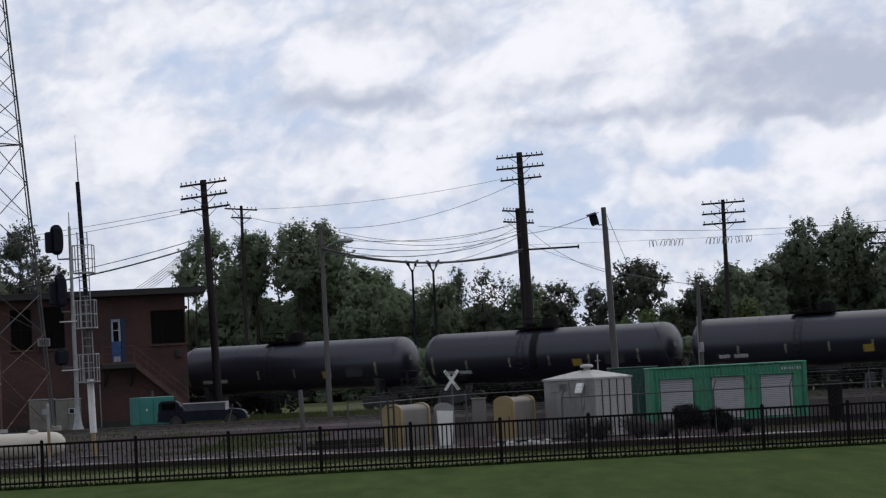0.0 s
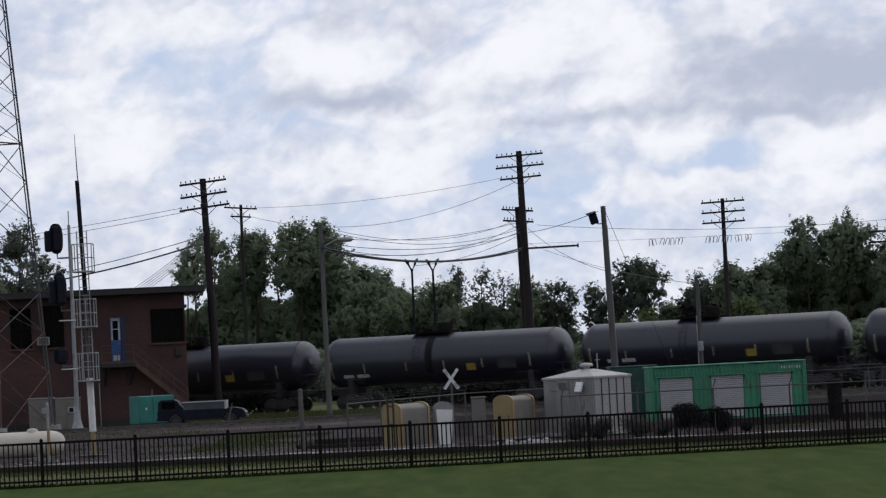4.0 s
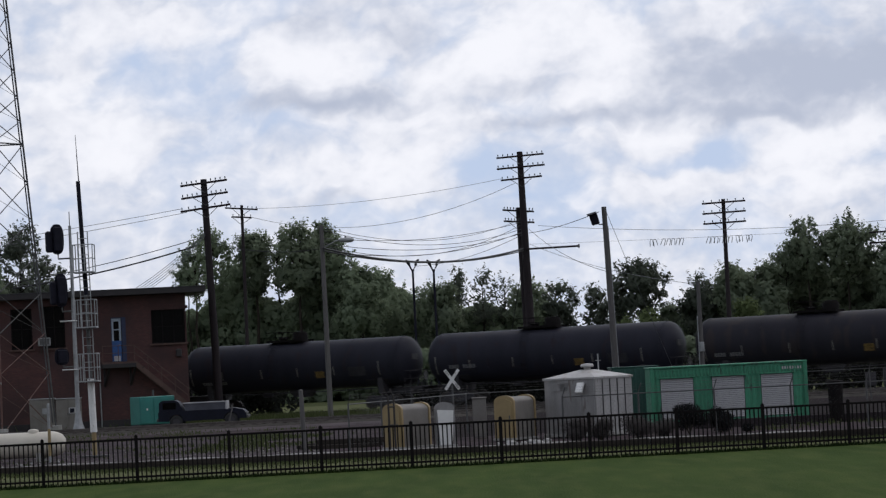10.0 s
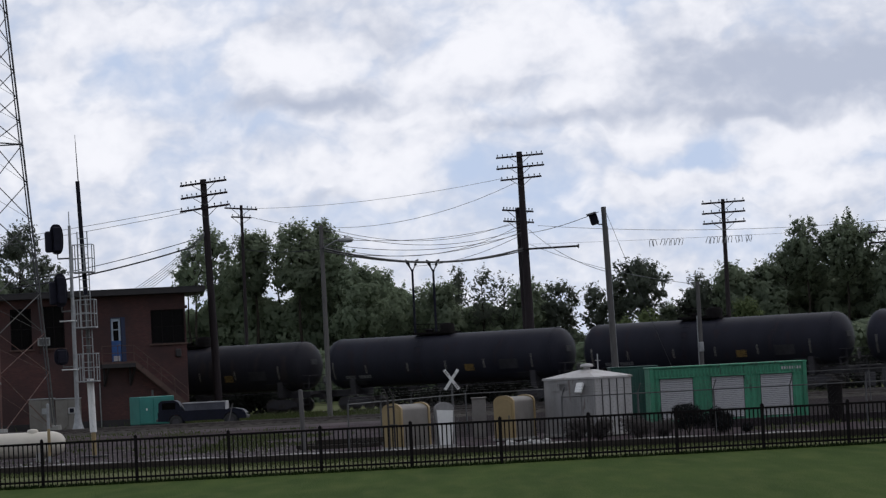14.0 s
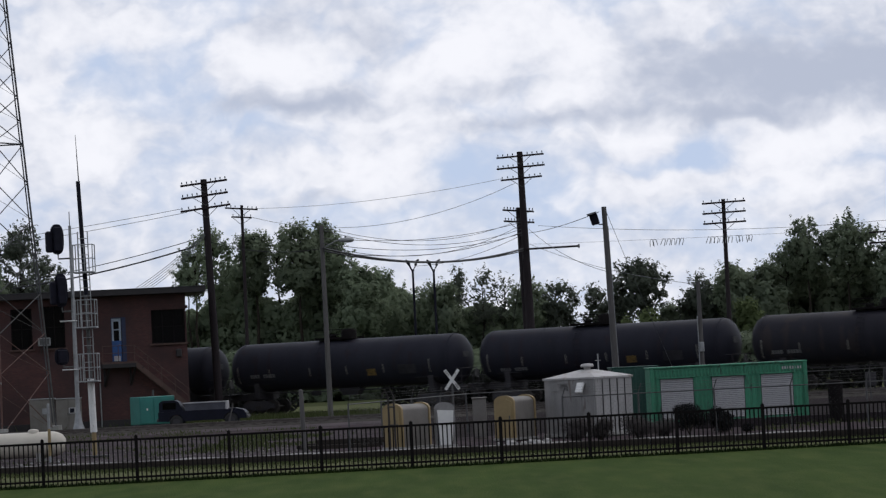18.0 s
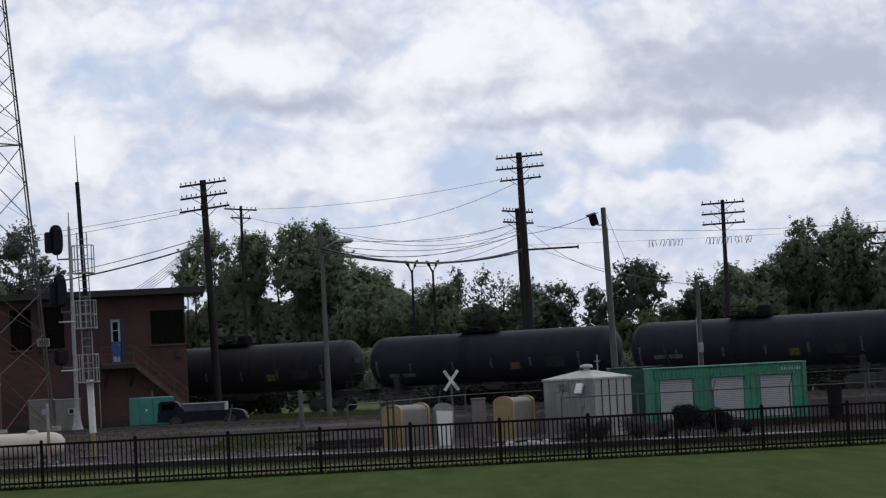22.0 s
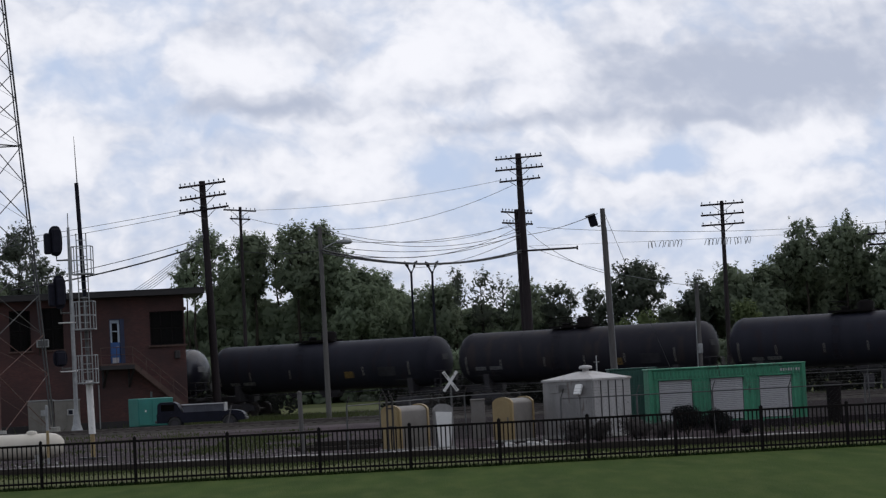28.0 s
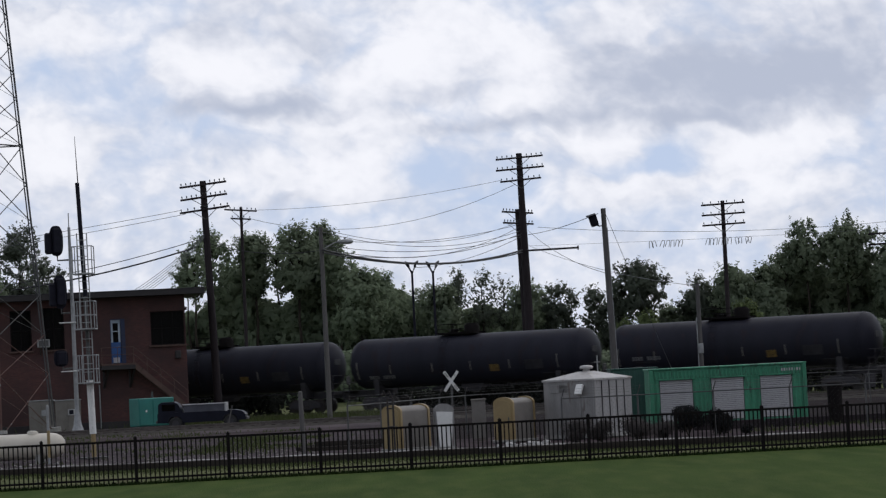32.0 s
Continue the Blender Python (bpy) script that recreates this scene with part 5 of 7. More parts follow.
# ---- signal masts ----
def signal_mast():
    ob = thing("railway_signal", "grey steel signal mast with black oval signal heads", "railway signal", pose(-21.12, 164.9, 0))
    part("mast", Shape().tube([(0, 0, 0), (0, 0, 11.7)], [0.135, 0.08], 14), "galv", ob, smooth=True)
    part("base", Shape().lathe([(0, 0.36), (0.12, 0.36), (0.5, 0.24), (1.2, 0.14)], 14, "Z"), "galv", ob)
    part("finial", Shape().tube([(0, 0, 11.7), (0, 0, 12.5)], 0.03, 6), "galv", ob)

    def head(z, w, h, dx, lamps, turn):
        outline = []
        for i in range(32):
            a = 2 * math.pi * i / 32
            c, s = math.cos(a), math.sin(a)
            outline.append((w * 0.42 * math.copysign(abs(c) ** 0.75, c), h / 2 * math.copysign(abs(s) ** 0.7, s)))
        hd = part("signal_head", Shape().extrude(outline, -0.02, 0.02), "signal_black", ob, "black oval signal target", Matrix.Translation((dx, -0.25, z)) @ pose(0, 0, 0, 0, 0, turn))
        if h > 1:
            part("visor_case", Shape().box((w * 0.44, -0.10, -h * 0.08), (w * 0.42, 0.34, h * 0.70), 0.09), "signal_black", hd)
        part("housing", Shape().box((0, 0.16, 0), (w * 0.5, 0.28, h * 0.8), 0.05), "signal_black", hd)
        for i in range(lamps):
            zz = (i - (lamps - 1) / 2) * h * 0.30
            hood = Shape()
            seg = 12
            for k in range(seg):
                a0, a1 = math.pi * (k / seg * 1.3 - 0.15), math.pi * ((k + 1) / seg * 1.3 - 0.15)
                r = 0.15
                q = [(r * math.cos(a), y, zz + r * math.sin(a)) for a in (a0, a1) for y in (-0.02, -0.36)]
                q2 = [(p[0] * 0.93, p[1], zz + (p[2] - zz) * 0.93) for p in q]
                hood.add(q + q2, [(0, 1, 3, 2), (4, 6, 7, 5), (1, 5, 7, 3)])
            part("hood", hood, "signal_black", hd)
            part("lens", Shape().lathe([(-0.03, 0.11), (-0.05, 0.06)], 12, "Y"), "glass", hd, at=(0, 0, zz))
        return hd

    for z, w, h, dx, lamps, drop in ((10.95, 0.98, 1.72, -0.72, 3, 0.95), (8.05, 0.95, 1.9, -0.62, 3, 1.05)):
        head(z, w, h, dx, lamps, 208)
        part("bracket", Shape().tube([(dx, 0, z - drop + 0.2), (dx, 0, z - drop - 0.15), (0, 0, z - drop - 0.15)], 0.05, 7), "dull_steel", ob)
    head(4.30, 1.02, 0.95, -0.74, 1, 208)
    part("bracket", Shape().tube([(-0.68, 0, 4.2), (-0.68, 0, 3.7), (0, 0, 3.7)], 0.05, 7), "dull_steel", ob)
    for z in (6.3, 3.55):
        part("step_plate", Shape().box((-0.3, 0, z), (0.9, 0.6, 0.06), 0.01), "white_paint", ob, "white painted step plate")


def ladder_mast():
    ob = thing("ladder_mast", "tall mast with caged ladder, white tube foot and dark top", "mast", pose(-13.02, 105.91, 0))
    part("foot_post", Shape().tube([(0, 0, -0.05), (0.0, 0, 0.95)], 0.085, 12), "buff_plastic", ob, "faded yellow foot")
    part("foot_plate", Shape().box((0, 0, 0.03), (1.0, 0.5, 0.06), 0.01), "dull_steel", ob)
    part("white_tube", Shape().tube([(0.0, 0, 0.9), (-0.03, 0, 2.85)], [0.125, 0.125], 14), "white_paint", ob, "white painted sleeve", smooth=True)
    part("mast", Shape().tube([(-0.03, 0, 2.8), (-0.06, 0, 6.0)], 0.075, 10), "dull_steel", ob, smooth=True)
    part("upper_mast", Shape().tube([(-0.05, 0, 5.9), (-0.17, 0, 10.05)], [0.085, 0.075], 12), "signal_black", ob, "dark upper mast", smooth=True)
    part("whip_aerial", Shape().tube([(-0.14, 0, 10.0), (-0.17, 0, 11.0), (-0.19, 0, 11.75)], [0.022, 0.016, 0.008], 6), "signal_black", ob)
    lad = part("ladder", Shape().tube([(-0.22, -0.12, 2.7), (-0.26, -0.12, 8.2)], 0.022, 6), "galv", ob, "galvanised ladder")
    part("stile", Shape().tube([(0.14, -0.12, 2.7), (0.10, -0.12, 8.2)], 0.022, 6), "galv", lad)
    rung = mesh_of("rung", Shape().tube([(-0.22, 0, 0), (0.14, 0, 0)], 0.013, 5), "galv")
    for k in range(18):
        part("rung", rung, None, lad, at=(-0.02 - k * 0.002, -0.12, 2.85 + 0.3 * k))
    for z in (2.75, 4.70, 6.70):
        cage = part("cage", Shape().box((-0.03, -0.35, z), (0.74, 0.75, 0.05), 0.01), "galv", ob, "railed ladder landing")
        for x, y in ((-0.38, -0.7), (0.32, -0.7), (-0.2, -0.7), (0.02, -0.7), (-0.38, 0.0), (0.32, 0.0)):
            part("stanchion", Shape().tube([(x, y, z), (x, y, z + 1.0)], 0.02, 6), "galv", cage)
        for dz in (0.5, 1.0):
            part("hoop", Shape().tube([(-0.38, 0, z + dz), (-0.38, -0.7, z + dz), (0.32, -0.7, z + dz), (0.32, 0, z + dz)], 0.02, 6), "galv", cage)


signal_mast()
ladder_mast()


# ---- telegraph poles ----
def telegraph_pole(x, y, z1, arms, turn=0, r=(0.2, 0.14), lean=0.0, label="dark wooden telegraph pole with pin crossarms", z0=-0.3):
    ob = thing("telegraph_pole", label, "utility pole", pose(x, y, 0, 0, lean, turn), "telegraph poles")
    part("shaft", Shape().tube([(0, 0, z0), (0, 0, z1 * 0.5), (0, 0, z1)], [r[0], (r[0] + r[1]) / 2, r[1]], 12), "pole_wood", ob, smooth=True)
    pin = mesh_of("insulator", Shape().lathe([(0.0, 0.018), (0.06, 0.018), (0.07, 0.042), (0.12, 0.045), (0.17, 0.035), (0.19, 0.015)], 8, "Z"), "insulator", True)
    for z, half, tilt, n in arms:
        arm = part("crossarm", Shape().box((0, 0, 0), (2 * half, 0.12, 0.13), 0.012), "pole_wood", ob, at=Matrix.Translation((0, -r[1] - 0.06, z)) @ pose(0, 0, 0, 0, tilt, 0))
        for i in range(n):
            xx = -half + 0.12 + (2 * half - 0.24) * i / max(1, n - 1)
            if abs(xx) > 0.2:
                part("insulator", pin, None, arm, at=(xx, 0, 0.06))
        for s in (-1, 1):
            part("brace", Shape().bar((s * 0.75, 0.02, -0.05), (0, 0.05, -0.62), 0.02, 0.04), "dull_steel", arm)
    return ob


pole_a = telegraph_pole(-14.72, 185.3, 15.35, [(15.1, 1.5, -4.2, 10), (14.3, 1.5, -4.6, 10), (13.5, 1.6, -4.9, 8)], 4, (0.27, 0.20), -1.3)
pole_a2 = telegraph_pole(-16.45, 238.0, 16.7, [(16.4, 1.36, 5.5, 8), (15.7, 0.85, 5.0, 4)], -8, (0.16, 0.12), 0.4)
pole_b = telegraph_pole(6.05, 210.8, 17.95, [(17.62, 1.72, -2.2, 10), (16.82, 1.75, -2.2, 10), (16.0, 1.5, -3.0, 8)], 2, (0.37, 0.21), -0.62,
                        "tall stout dark telegraph pole with three pin crossarms")
telegraph_pole(5.86, 211.6, 13.95, [(13.7, 1.15, 7.0, 10), (12.9, 1.12, 6.6, 10)], -4, (0.28, 0.19), -1.2)
part("side_arm", Shape().box((1.95, -0.3, 10.85), (3.9, 0.12, 0.14), 0.02).box((3.85, -0.3, 10.85), (0.1, 0.18, 0.3), 0.02), "pole_wood", pole_b)
telegraph_pole(20.72, 214.2, 13.95, [(13.7, 1.6, -1.8, 6), (12.95, 1.6, -1.8, 6), (12.2, 1.58, -1.6, 6)], 0, (0.19, 0.14), 0.1)
pole_e = telegraph_pole(31.8, 207.4, 11.6, [(10.7, 1.5, -1.8, 6), (9.95, 1.5, -1.8, 6)], 0, (0.19, 0.14), 0)


# ---- lamp poles ----
def street_lamp(x, y, h, arm, label):
    ob = thing("street_lamp", label, "street lamp", pose(x, y, 0, 0, -0.1, 0))
    part("pole", Shape().tube([(0, 0, -0.2), (0, 0, h)], [0.17, 0.12], 12), "grey_wood", ob, smooth=True)
    a = part("arm", Shape().tube([(0.1, 0, h - 1.35), (arm * 0.5, 0, h - 1.0), (arm - 0.45, 0, h - 0.93)], 0.035, 8), "galv", ob)
    part("lamp_head", Shape().lathe([(-0.5, 0.05), (-0.4, 0.12), (0.0, 0.17), (0.3, 0.14), (0.42, 0.04)], 14), "galv", ob, "pale cobra-head lamp", (arm - 0.1, 0, h - 0.97), True)
    part("photocell", Shape().lathe([(0, 0.05), (0.1, 0.05), (0.12, 0.02)], 8, "Z"), "dull_steel", ob, at=(arm - 0.2, 0, h - 0.82))
    return ob


lamp_a = street_lamp(-7.27, 175.0, 11.52, 1.62, "weathered grey wooden lamp pole with a cobra-head lamp")

flood = thing("floodlight_pole", "grey wooden pole with a dark floodlight near its top", "lamp pole", pose(8.75, 153.0, 0, 0, -1.2, 0))
part("pole", Shape().tube([(0, 0, -0.2), (0, 0, 10.62)], [0.19, 0.13], 12), "grey_wood", flood, smooth=True)
hd = part("floodlight", Shape().box((0, 0, 0), (0.42, 0.4, 0.58), 0.05), "signal_black", flood, "dark floodlight box", Matrix.Translation((-0.55, -0.1, 10.0)) @ pose(0, 0, 0, 10, -14, 0))
part("visor", Shape().box((-0.05, -0.05, 0.32), (0.52, 0.55, 0.04), 0.01), "signal_black", hd)
part("bracket", Shape().tube([(0, 0, 9.72), (-0.28, -0.02, 9.70), (-0.45, -0.08, 9.8)], 0.035, 6), "dull_steel", flood)
part("conduit", Shape().tube([(0.17, -0.05, 0.2), (0.14, -0.05, 9.6)], 0.025, 6), "galv", flood)

short = thing("utility_pole", "short weathered grey wooden pole with conduit", "utility pole", pose(12.98, 149.6, 0, 0, -0.2, 0))
part("pole", Shape().tube([(0, 0, -0.2), (0, 0, 6.35)], [0.13, 0.10], 12), "grey_wood", short, smooth=True)
part("conduit", Shape().tube([(-0.15, -0.05, 0.2), (-0.13, -0.05, 4.6)], 0.03, 6), "galv", short)
part("meter_box", Shape().box((0, -0.2, 3.0), (0.25, 0.14, 0.5), 0.02), "galv", short)


def twin_lamp(x, y, h, s):
    ob = thing("twin_arm_lamp", "slim dark lamp post with two upswept arms", "street lamp", pose(x, y, 0))
    part("pole", Shape().tube([(0, 0, -0.2), (0, 0, h - 0.98)], [0.13, 0.10], 10), "signal_black", ob, smooth=True)
    for e in (-1, 1):
        part("arm", Shape().tube([(0, 0, h - 1.05), (e * s * 0.16, 0, h - 0.82), (e * s * 0.42, 0, h - 0.6), (e * s * 0.55, 0, h - 0.45)], 0.075, 7), "signal_black", ob, smooth=True)
        part("lamp_head", Shape().tube([(e * s * 0.5, 0, h - 0.52), (e * s * 0.66, 0, h - 0.32), (e * s * 0.9, 0, h - 0.1), (e * s * 1.25, 0, h + 0.1)], [0.06, 0.13, 0.15, 0.04], 8), "signal_black", ob, smooth=True)


twin_lamp(-2.80, 255.0, 12.1, 0.46)
twin_lamp(-0.97, 255.0, 12.0, 0.46)

# crossing sign
xb = thing("crossbuck_sign", "weathered white crossbuck on a dark post beside the track", "crossing sign", pose(0.08, 136.0, 0))
part("post", Shape().tube([(0, 0.06, -0.1), (0, 0.06, 2.2)], 0.05, 10), "dull_steel", xb)
for a in (55, -55):
    part("blade", Shape().box((0, 0.012 if a > 0 else -0.012, 0), (1.12, 0.02, 0.14), 0.004), "white_paint", xb, "white crossbuck blade", Matrix.Translation((0, -0.01, 2.02)) @ pose(0, 0, 0, 0, a, 0))
for u in (-0.46, -0.37, -0.28, 0.28, 0.37, 0.46):
    bar = Shape().box((u * math.cos(radians(55)), -0.036, -u * math.sin(radians(55))), (0.05, 0.005, 0.075), 0, Euler((0, radians(55), 0)).to_matrix())
    part("lettering_bar", bar, "bin_grey", xb, "faded lettering bar", (0, 0, 2.02))


# ---- equipment in the yard ----
def shed():
    """A small pale hut; its corner towards the lawn."""
    turn = 48
    ob = thing("equipment_hut", "pale grey sheet-metal hut with a low hipped roof and vent", "hut", pose(4.95, 100.3, 0, 0, 0, turn))
    # local x runs along the right face, local y along the left face
    L, R, H = 2.26, 2.05, 1.96

    # right face takes the brighter grey: its daylight is put into the colour
    part("wall", Shape().box((R / 2, 0.03, H / 2), (R, 0.06, H)), "shed_lit", ob, "sheet-metal cladding with dark seams, coloured lighter as the lit side")
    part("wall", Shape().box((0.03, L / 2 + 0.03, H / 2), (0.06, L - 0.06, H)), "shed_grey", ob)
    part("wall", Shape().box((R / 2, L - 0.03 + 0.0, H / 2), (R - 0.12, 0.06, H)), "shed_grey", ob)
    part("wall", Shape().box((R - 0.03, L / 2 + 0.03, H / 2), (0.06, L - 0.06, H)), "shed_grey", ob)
    part("corner_trim", Shape().box((-0.012, -0.012, H / 2), (0.05, 0.05, H - 0.02), 0.005), "shed_grey", ob)
    for k in range(1, 5):
        part("seam", Shape().box((R * k / 5, -0.012, H / 2), (0.03, 0.03, H - 0.06), 0.005), "frame_black", ob)
    part("panel_door", Shape().box((-0.012, 1.08, 0.98), (0.03, 0.95, 1.86), 0.006), "shed_grey", ob)
    part("vent_panel", Shape().box((-0.012, 1.55, 1.70), (0.03, 0.8, 0.28), 0.006), "shed_grey", ob)
    part("plinth", Shape().box((R / 2, L / 2, 0.04), (R + 0.16, L + 0.16, 0.12), 0.01), "concrete", ob)
    o = 0.04
    cx, cy, top = R / 2, L / 2, H + 0.32
    rf = Shape()
    ring = [(-o, -o), (R + o, -o), (R + o, L + o), (-o, L + o)]
    verts = [(x, y, H + 0.0) for x, y in ring] + [(x, y, H + 0.06) for x, y in ring] + [(cx + (x - cx) * 0.16, cy + (y - cy) * 0.16, top) for x, y in ring]
    faces = [(3, 2, 1, 0), (8, 9, 10, 11)] + [(i, (i + 1) % 4, 4 + (i + 1) % 4, 4 + i) for i in range(4)] + [(4 + i, 4 + (i + 1) % 4, 8 + (i + 1) % 4, 8 + i) for i in range(4)]
    roof = part("roof", rf.add(verts, faces), "shed_roof", ob)
    part("roof_vent", Shape().lathe([(top - 0.05, 0.12), (top + 0.08, 0.12), (top + 0.08, 0.22), (top + 0.13, 0.24), (top + 0.19, 0.2), (top + 0.21, 0.08)], 18, "Z"), "shed_roof", roof, at=(cx, cy, 0), smooth=True)
    part("mast_pipe", Shape().tube([(1.98, 1.4, H), (1.98, 1.4, H + 0.85)], 0.025, 7).tube([(1.83, 1.4, H + 0.62), (2.13, 1.4, H + 0.62)], 0.012, 5), "galv", roof)
    part("wall_lamp", Shape().box((-0.15, 0.55, H - 0.30), (0.10, 0.30, 0.38), 0.02, Euler((0, radians(24), 0)).to_matrix()), "white_paint", ob, "white wall lamp hood")


def container():
    ob = thing("container_hut", "green ribbed steel container with three pale louvred shutters", "container", pose(7.41, 108.12, 0.0, 0, 0, 1.0))
    W, D, H, z0 = 5.82, 2.4, 2.14, 0.10
    doors = [(0.36, 1.60), (2.28, 3.50), (4.10, 5.30)]
    zs = (0.22, 1.76)
    fw = part("front_wall", Shape().box((W / 2, 0.05, (z0 + 0.22) / 2 + 0.0), (W, 0.08, 0.22 - z0)).box((W / 2, 0.05, (zs[1] + H) / 2), (W, 0.08, H - zs[1])), "green_steel", ob)
    edges = [0] + [v for d in doors for v in d] + [W]
    for a, b in zip(edges[::2], edges[1::2]):
        sh = Shape().box(((a + b) / 2, 0.06, (zs[0] + zs[1]) / 2), (b - a, 0.06, zs[1] - zs[0]))
        n = max(2, int((b - a) / 0.15))
        pier = part("wall_pier", sh, "green_steel", ob)
        for i in range(n):
            x = a + (b - a) * (i + 0.5) / n
            part("rib", Shape().box((x, 0.015, 1.0), ((b - a) / n * 0.5, 0.03, zs[1] - zs[0]), 0.012), "green_steel", pier)
    n = 42
    rib = mesh_of("rib", Shape().box((0, 0, 0), (0.075, 0.03, H - zs[1] - 0.1), 0.012), "green_steel")
    for i in range(n):
        part("rib", rib, None, fw, at=(0.08 + (W - 0.16) * i / (n - 1), -0.002, (zs[1] + H) / 2 - 0.01))
    for a, b in doors:
        sh = part("roller_shutter", Shape().box(((a + b) / 2, 0.09, (zs[0] + zs[1]) / 2), (b - a, 0.02, zs[1] - zs[0])), "signal_black", ob, "pale louvred shutter over a dark opening")
        slat = mesh_of("slat", Shape().box((0, 0, 0), (b - a - 0.04, 0.012, 0.072), 0.004, Euler((radians(-34), 0, 0)).to_matrix()), "shutter")
        for k in range(22):
            part("slat", slat, None, sh, at=((a + b) / 2, 0.050, zs[0] + 0.05 + 0.069 * k))
        part("hood", Shape().box(((a + b) / 2, 0.0, zs[1] + 0.03), (b - a + 0.1, 0.1, 0.05), 0.01), "green_steel", ob)
    part("side_wall", Shape().box((0.04, D / 2 + 0.04, H / 2 + z0 / 2), (0.06, D - 0.1, H - z0)), "green_steel", ob)
    part("side_wall", Shape().box((W - 0.04, D / 2 + 0.04, H / 2 + z0 / 2), (0.06, D - 0.1, H - z0)), "green_steel", ob)
    part("back_wall", Shape().box((W / 2, D - 0.0, H / 2 + z0 / 2), (W - 0.16, 0.06, H - z0)), "green_steel", ob)
    part("roof", Shape().box((W / 2, D / 2, H + 0.035), (W + 0.06, D + 0.12, 0.07), 0.02), "green_steel", ob)
    part("corner_post", Shape().box((W - 0.06, 0.0, H / 2 + z0 / 2), (0.14, 0.14, H - z0), 0.01), "green_steel", ob)
    part("corner_post", Shape().box((0.06, 0.0, H / 2 + z0 / 2), (0.14, 0.14, H - z0), 0.01), "green_steel", ob)
    part("skid", Shape().box((W / 2, D / 2, 0.05), (W, D - 0.2, 0.14), 0.01), "dull_steel", ob)
    for k, w in enumerate((0.08, 0.08, 0.05, 0.08, 0.07, 0.03, 0.08, 0.06)):
        part("lettering_bar", Shape().box((4.93 + 0.095 * k, -0.03, H - 0.18), (w * 0.7, 0.008, 0.10)), "shutter", ob, "faded white lettering bar")
    # second, plainer box behind its end
    ob2 = thing("container_hut", "dark green steel box beside the larger container", "container", pose(6.25, 112.88, 0, 0, 0, 1.0))
    part("body", Shape().box((0.9, 1.0, 1.16), (1.8, 2.0, 2.12), 0.02), "dark_green", ob2)
    for k in range(9):
        part("rib", Shape().box((0.1 + 0.2 * k, -0.01, 1.16), (0.08, 0.04, 2.0), 0.012), "dark_green", ob2)
    part("roof", Shape().box((0.9, 1.0, 2.25), (1.86, 2.06, 0.05), 0.01), "dark_green", ob2)


def arched_cabinet(x, y, turn, w, d, h, front, side, label, name="equipment_cabinet", door=None):
    """A tall bin with an arched top: end caps of one colour, body of another."""
    ob = thing(name, label, "cabinet", pose(x, y, 0, 0, 0, turn), "cabinets in the yard")

    def arch(w2, h2, rise):
        return [(-w2 / 2, 0.02), (w2 / 2, 0.02)] + [(w2 / 2 * math.cos(a), h2 - rise + rise * math.sin(a)) for a in [math.pi * i / 14 for i in range(15)]]

    part("end_cap", Shape().extrude(arch(w, h, 0.22), 0, 0.10), front, ob, smooth=True)
    part("end_cap", Shape().extrude(arch(w, h, 0.22), d - 0.10, d), front, ob, smooth=True)
    part("body", Shape().extrude(arch(w - 0.06, h - 0.05, 0.2), 0.10, d - 0.10), side, ob, smooth=True)
    part("door", Shape().extrude(arch(w - 0.16, h - 0.12, 0.18) if not door else [(-0.20, 0.05), (0.20, 0.05), (0.27, h - 0.28), (-0.27, h - 0.24)], -0.03, 0.004), door or front, ob, "white door panel" if door else "")
    part("latch", Shape().box((w * 0.28, -0.03, h * 0.5), (0.04, 0.03, 0.14), 0.008), "dull_steel", ob)
    part("plinth", Shape().box((0, d / 2, 0.02), (w + 0.1, d + 0.1, 0.08), 0.01), "concrete", ob)
    return ob


shed()
container()
arched_cabinet(-1.98, 96.22, -35, 0.78, 1.66, 1.50, "buff_plastic", "bin_grey", "faded yellow-ended grey cabinet with an arched top")
arched_cabinet(1.80, 100.64, -32, 0.80, 1.5, 1.53, "buff_plastic", "bin_grey", "yellow-ended grey cabinet with an arched top")
arched_cabinet(-0.22, 96.05, 4, 0.62, 0.9, 1.46, "shed_grey", "bin_grey", "white-fronted grey cabinet with an arched top", door="white_paint")
box = thing("junction_box", "small plain grey junction box on the gravel", "cabinet", pose(1.0, 105.4, 0))
part("body", Shape().box((0, 0, 0.72), (0.5, 0.4, 1.4), 0.02), "bin_grey", box)
part("door", Shape().box((0, -0.205, 0.72), (0.42, 0.012, 1.2)), "bin_grey", box)
part("lid", Shape().box((0, 0, 1.44), (0.56, 0.46, 0.05), 0.015), "bin_grey", box)


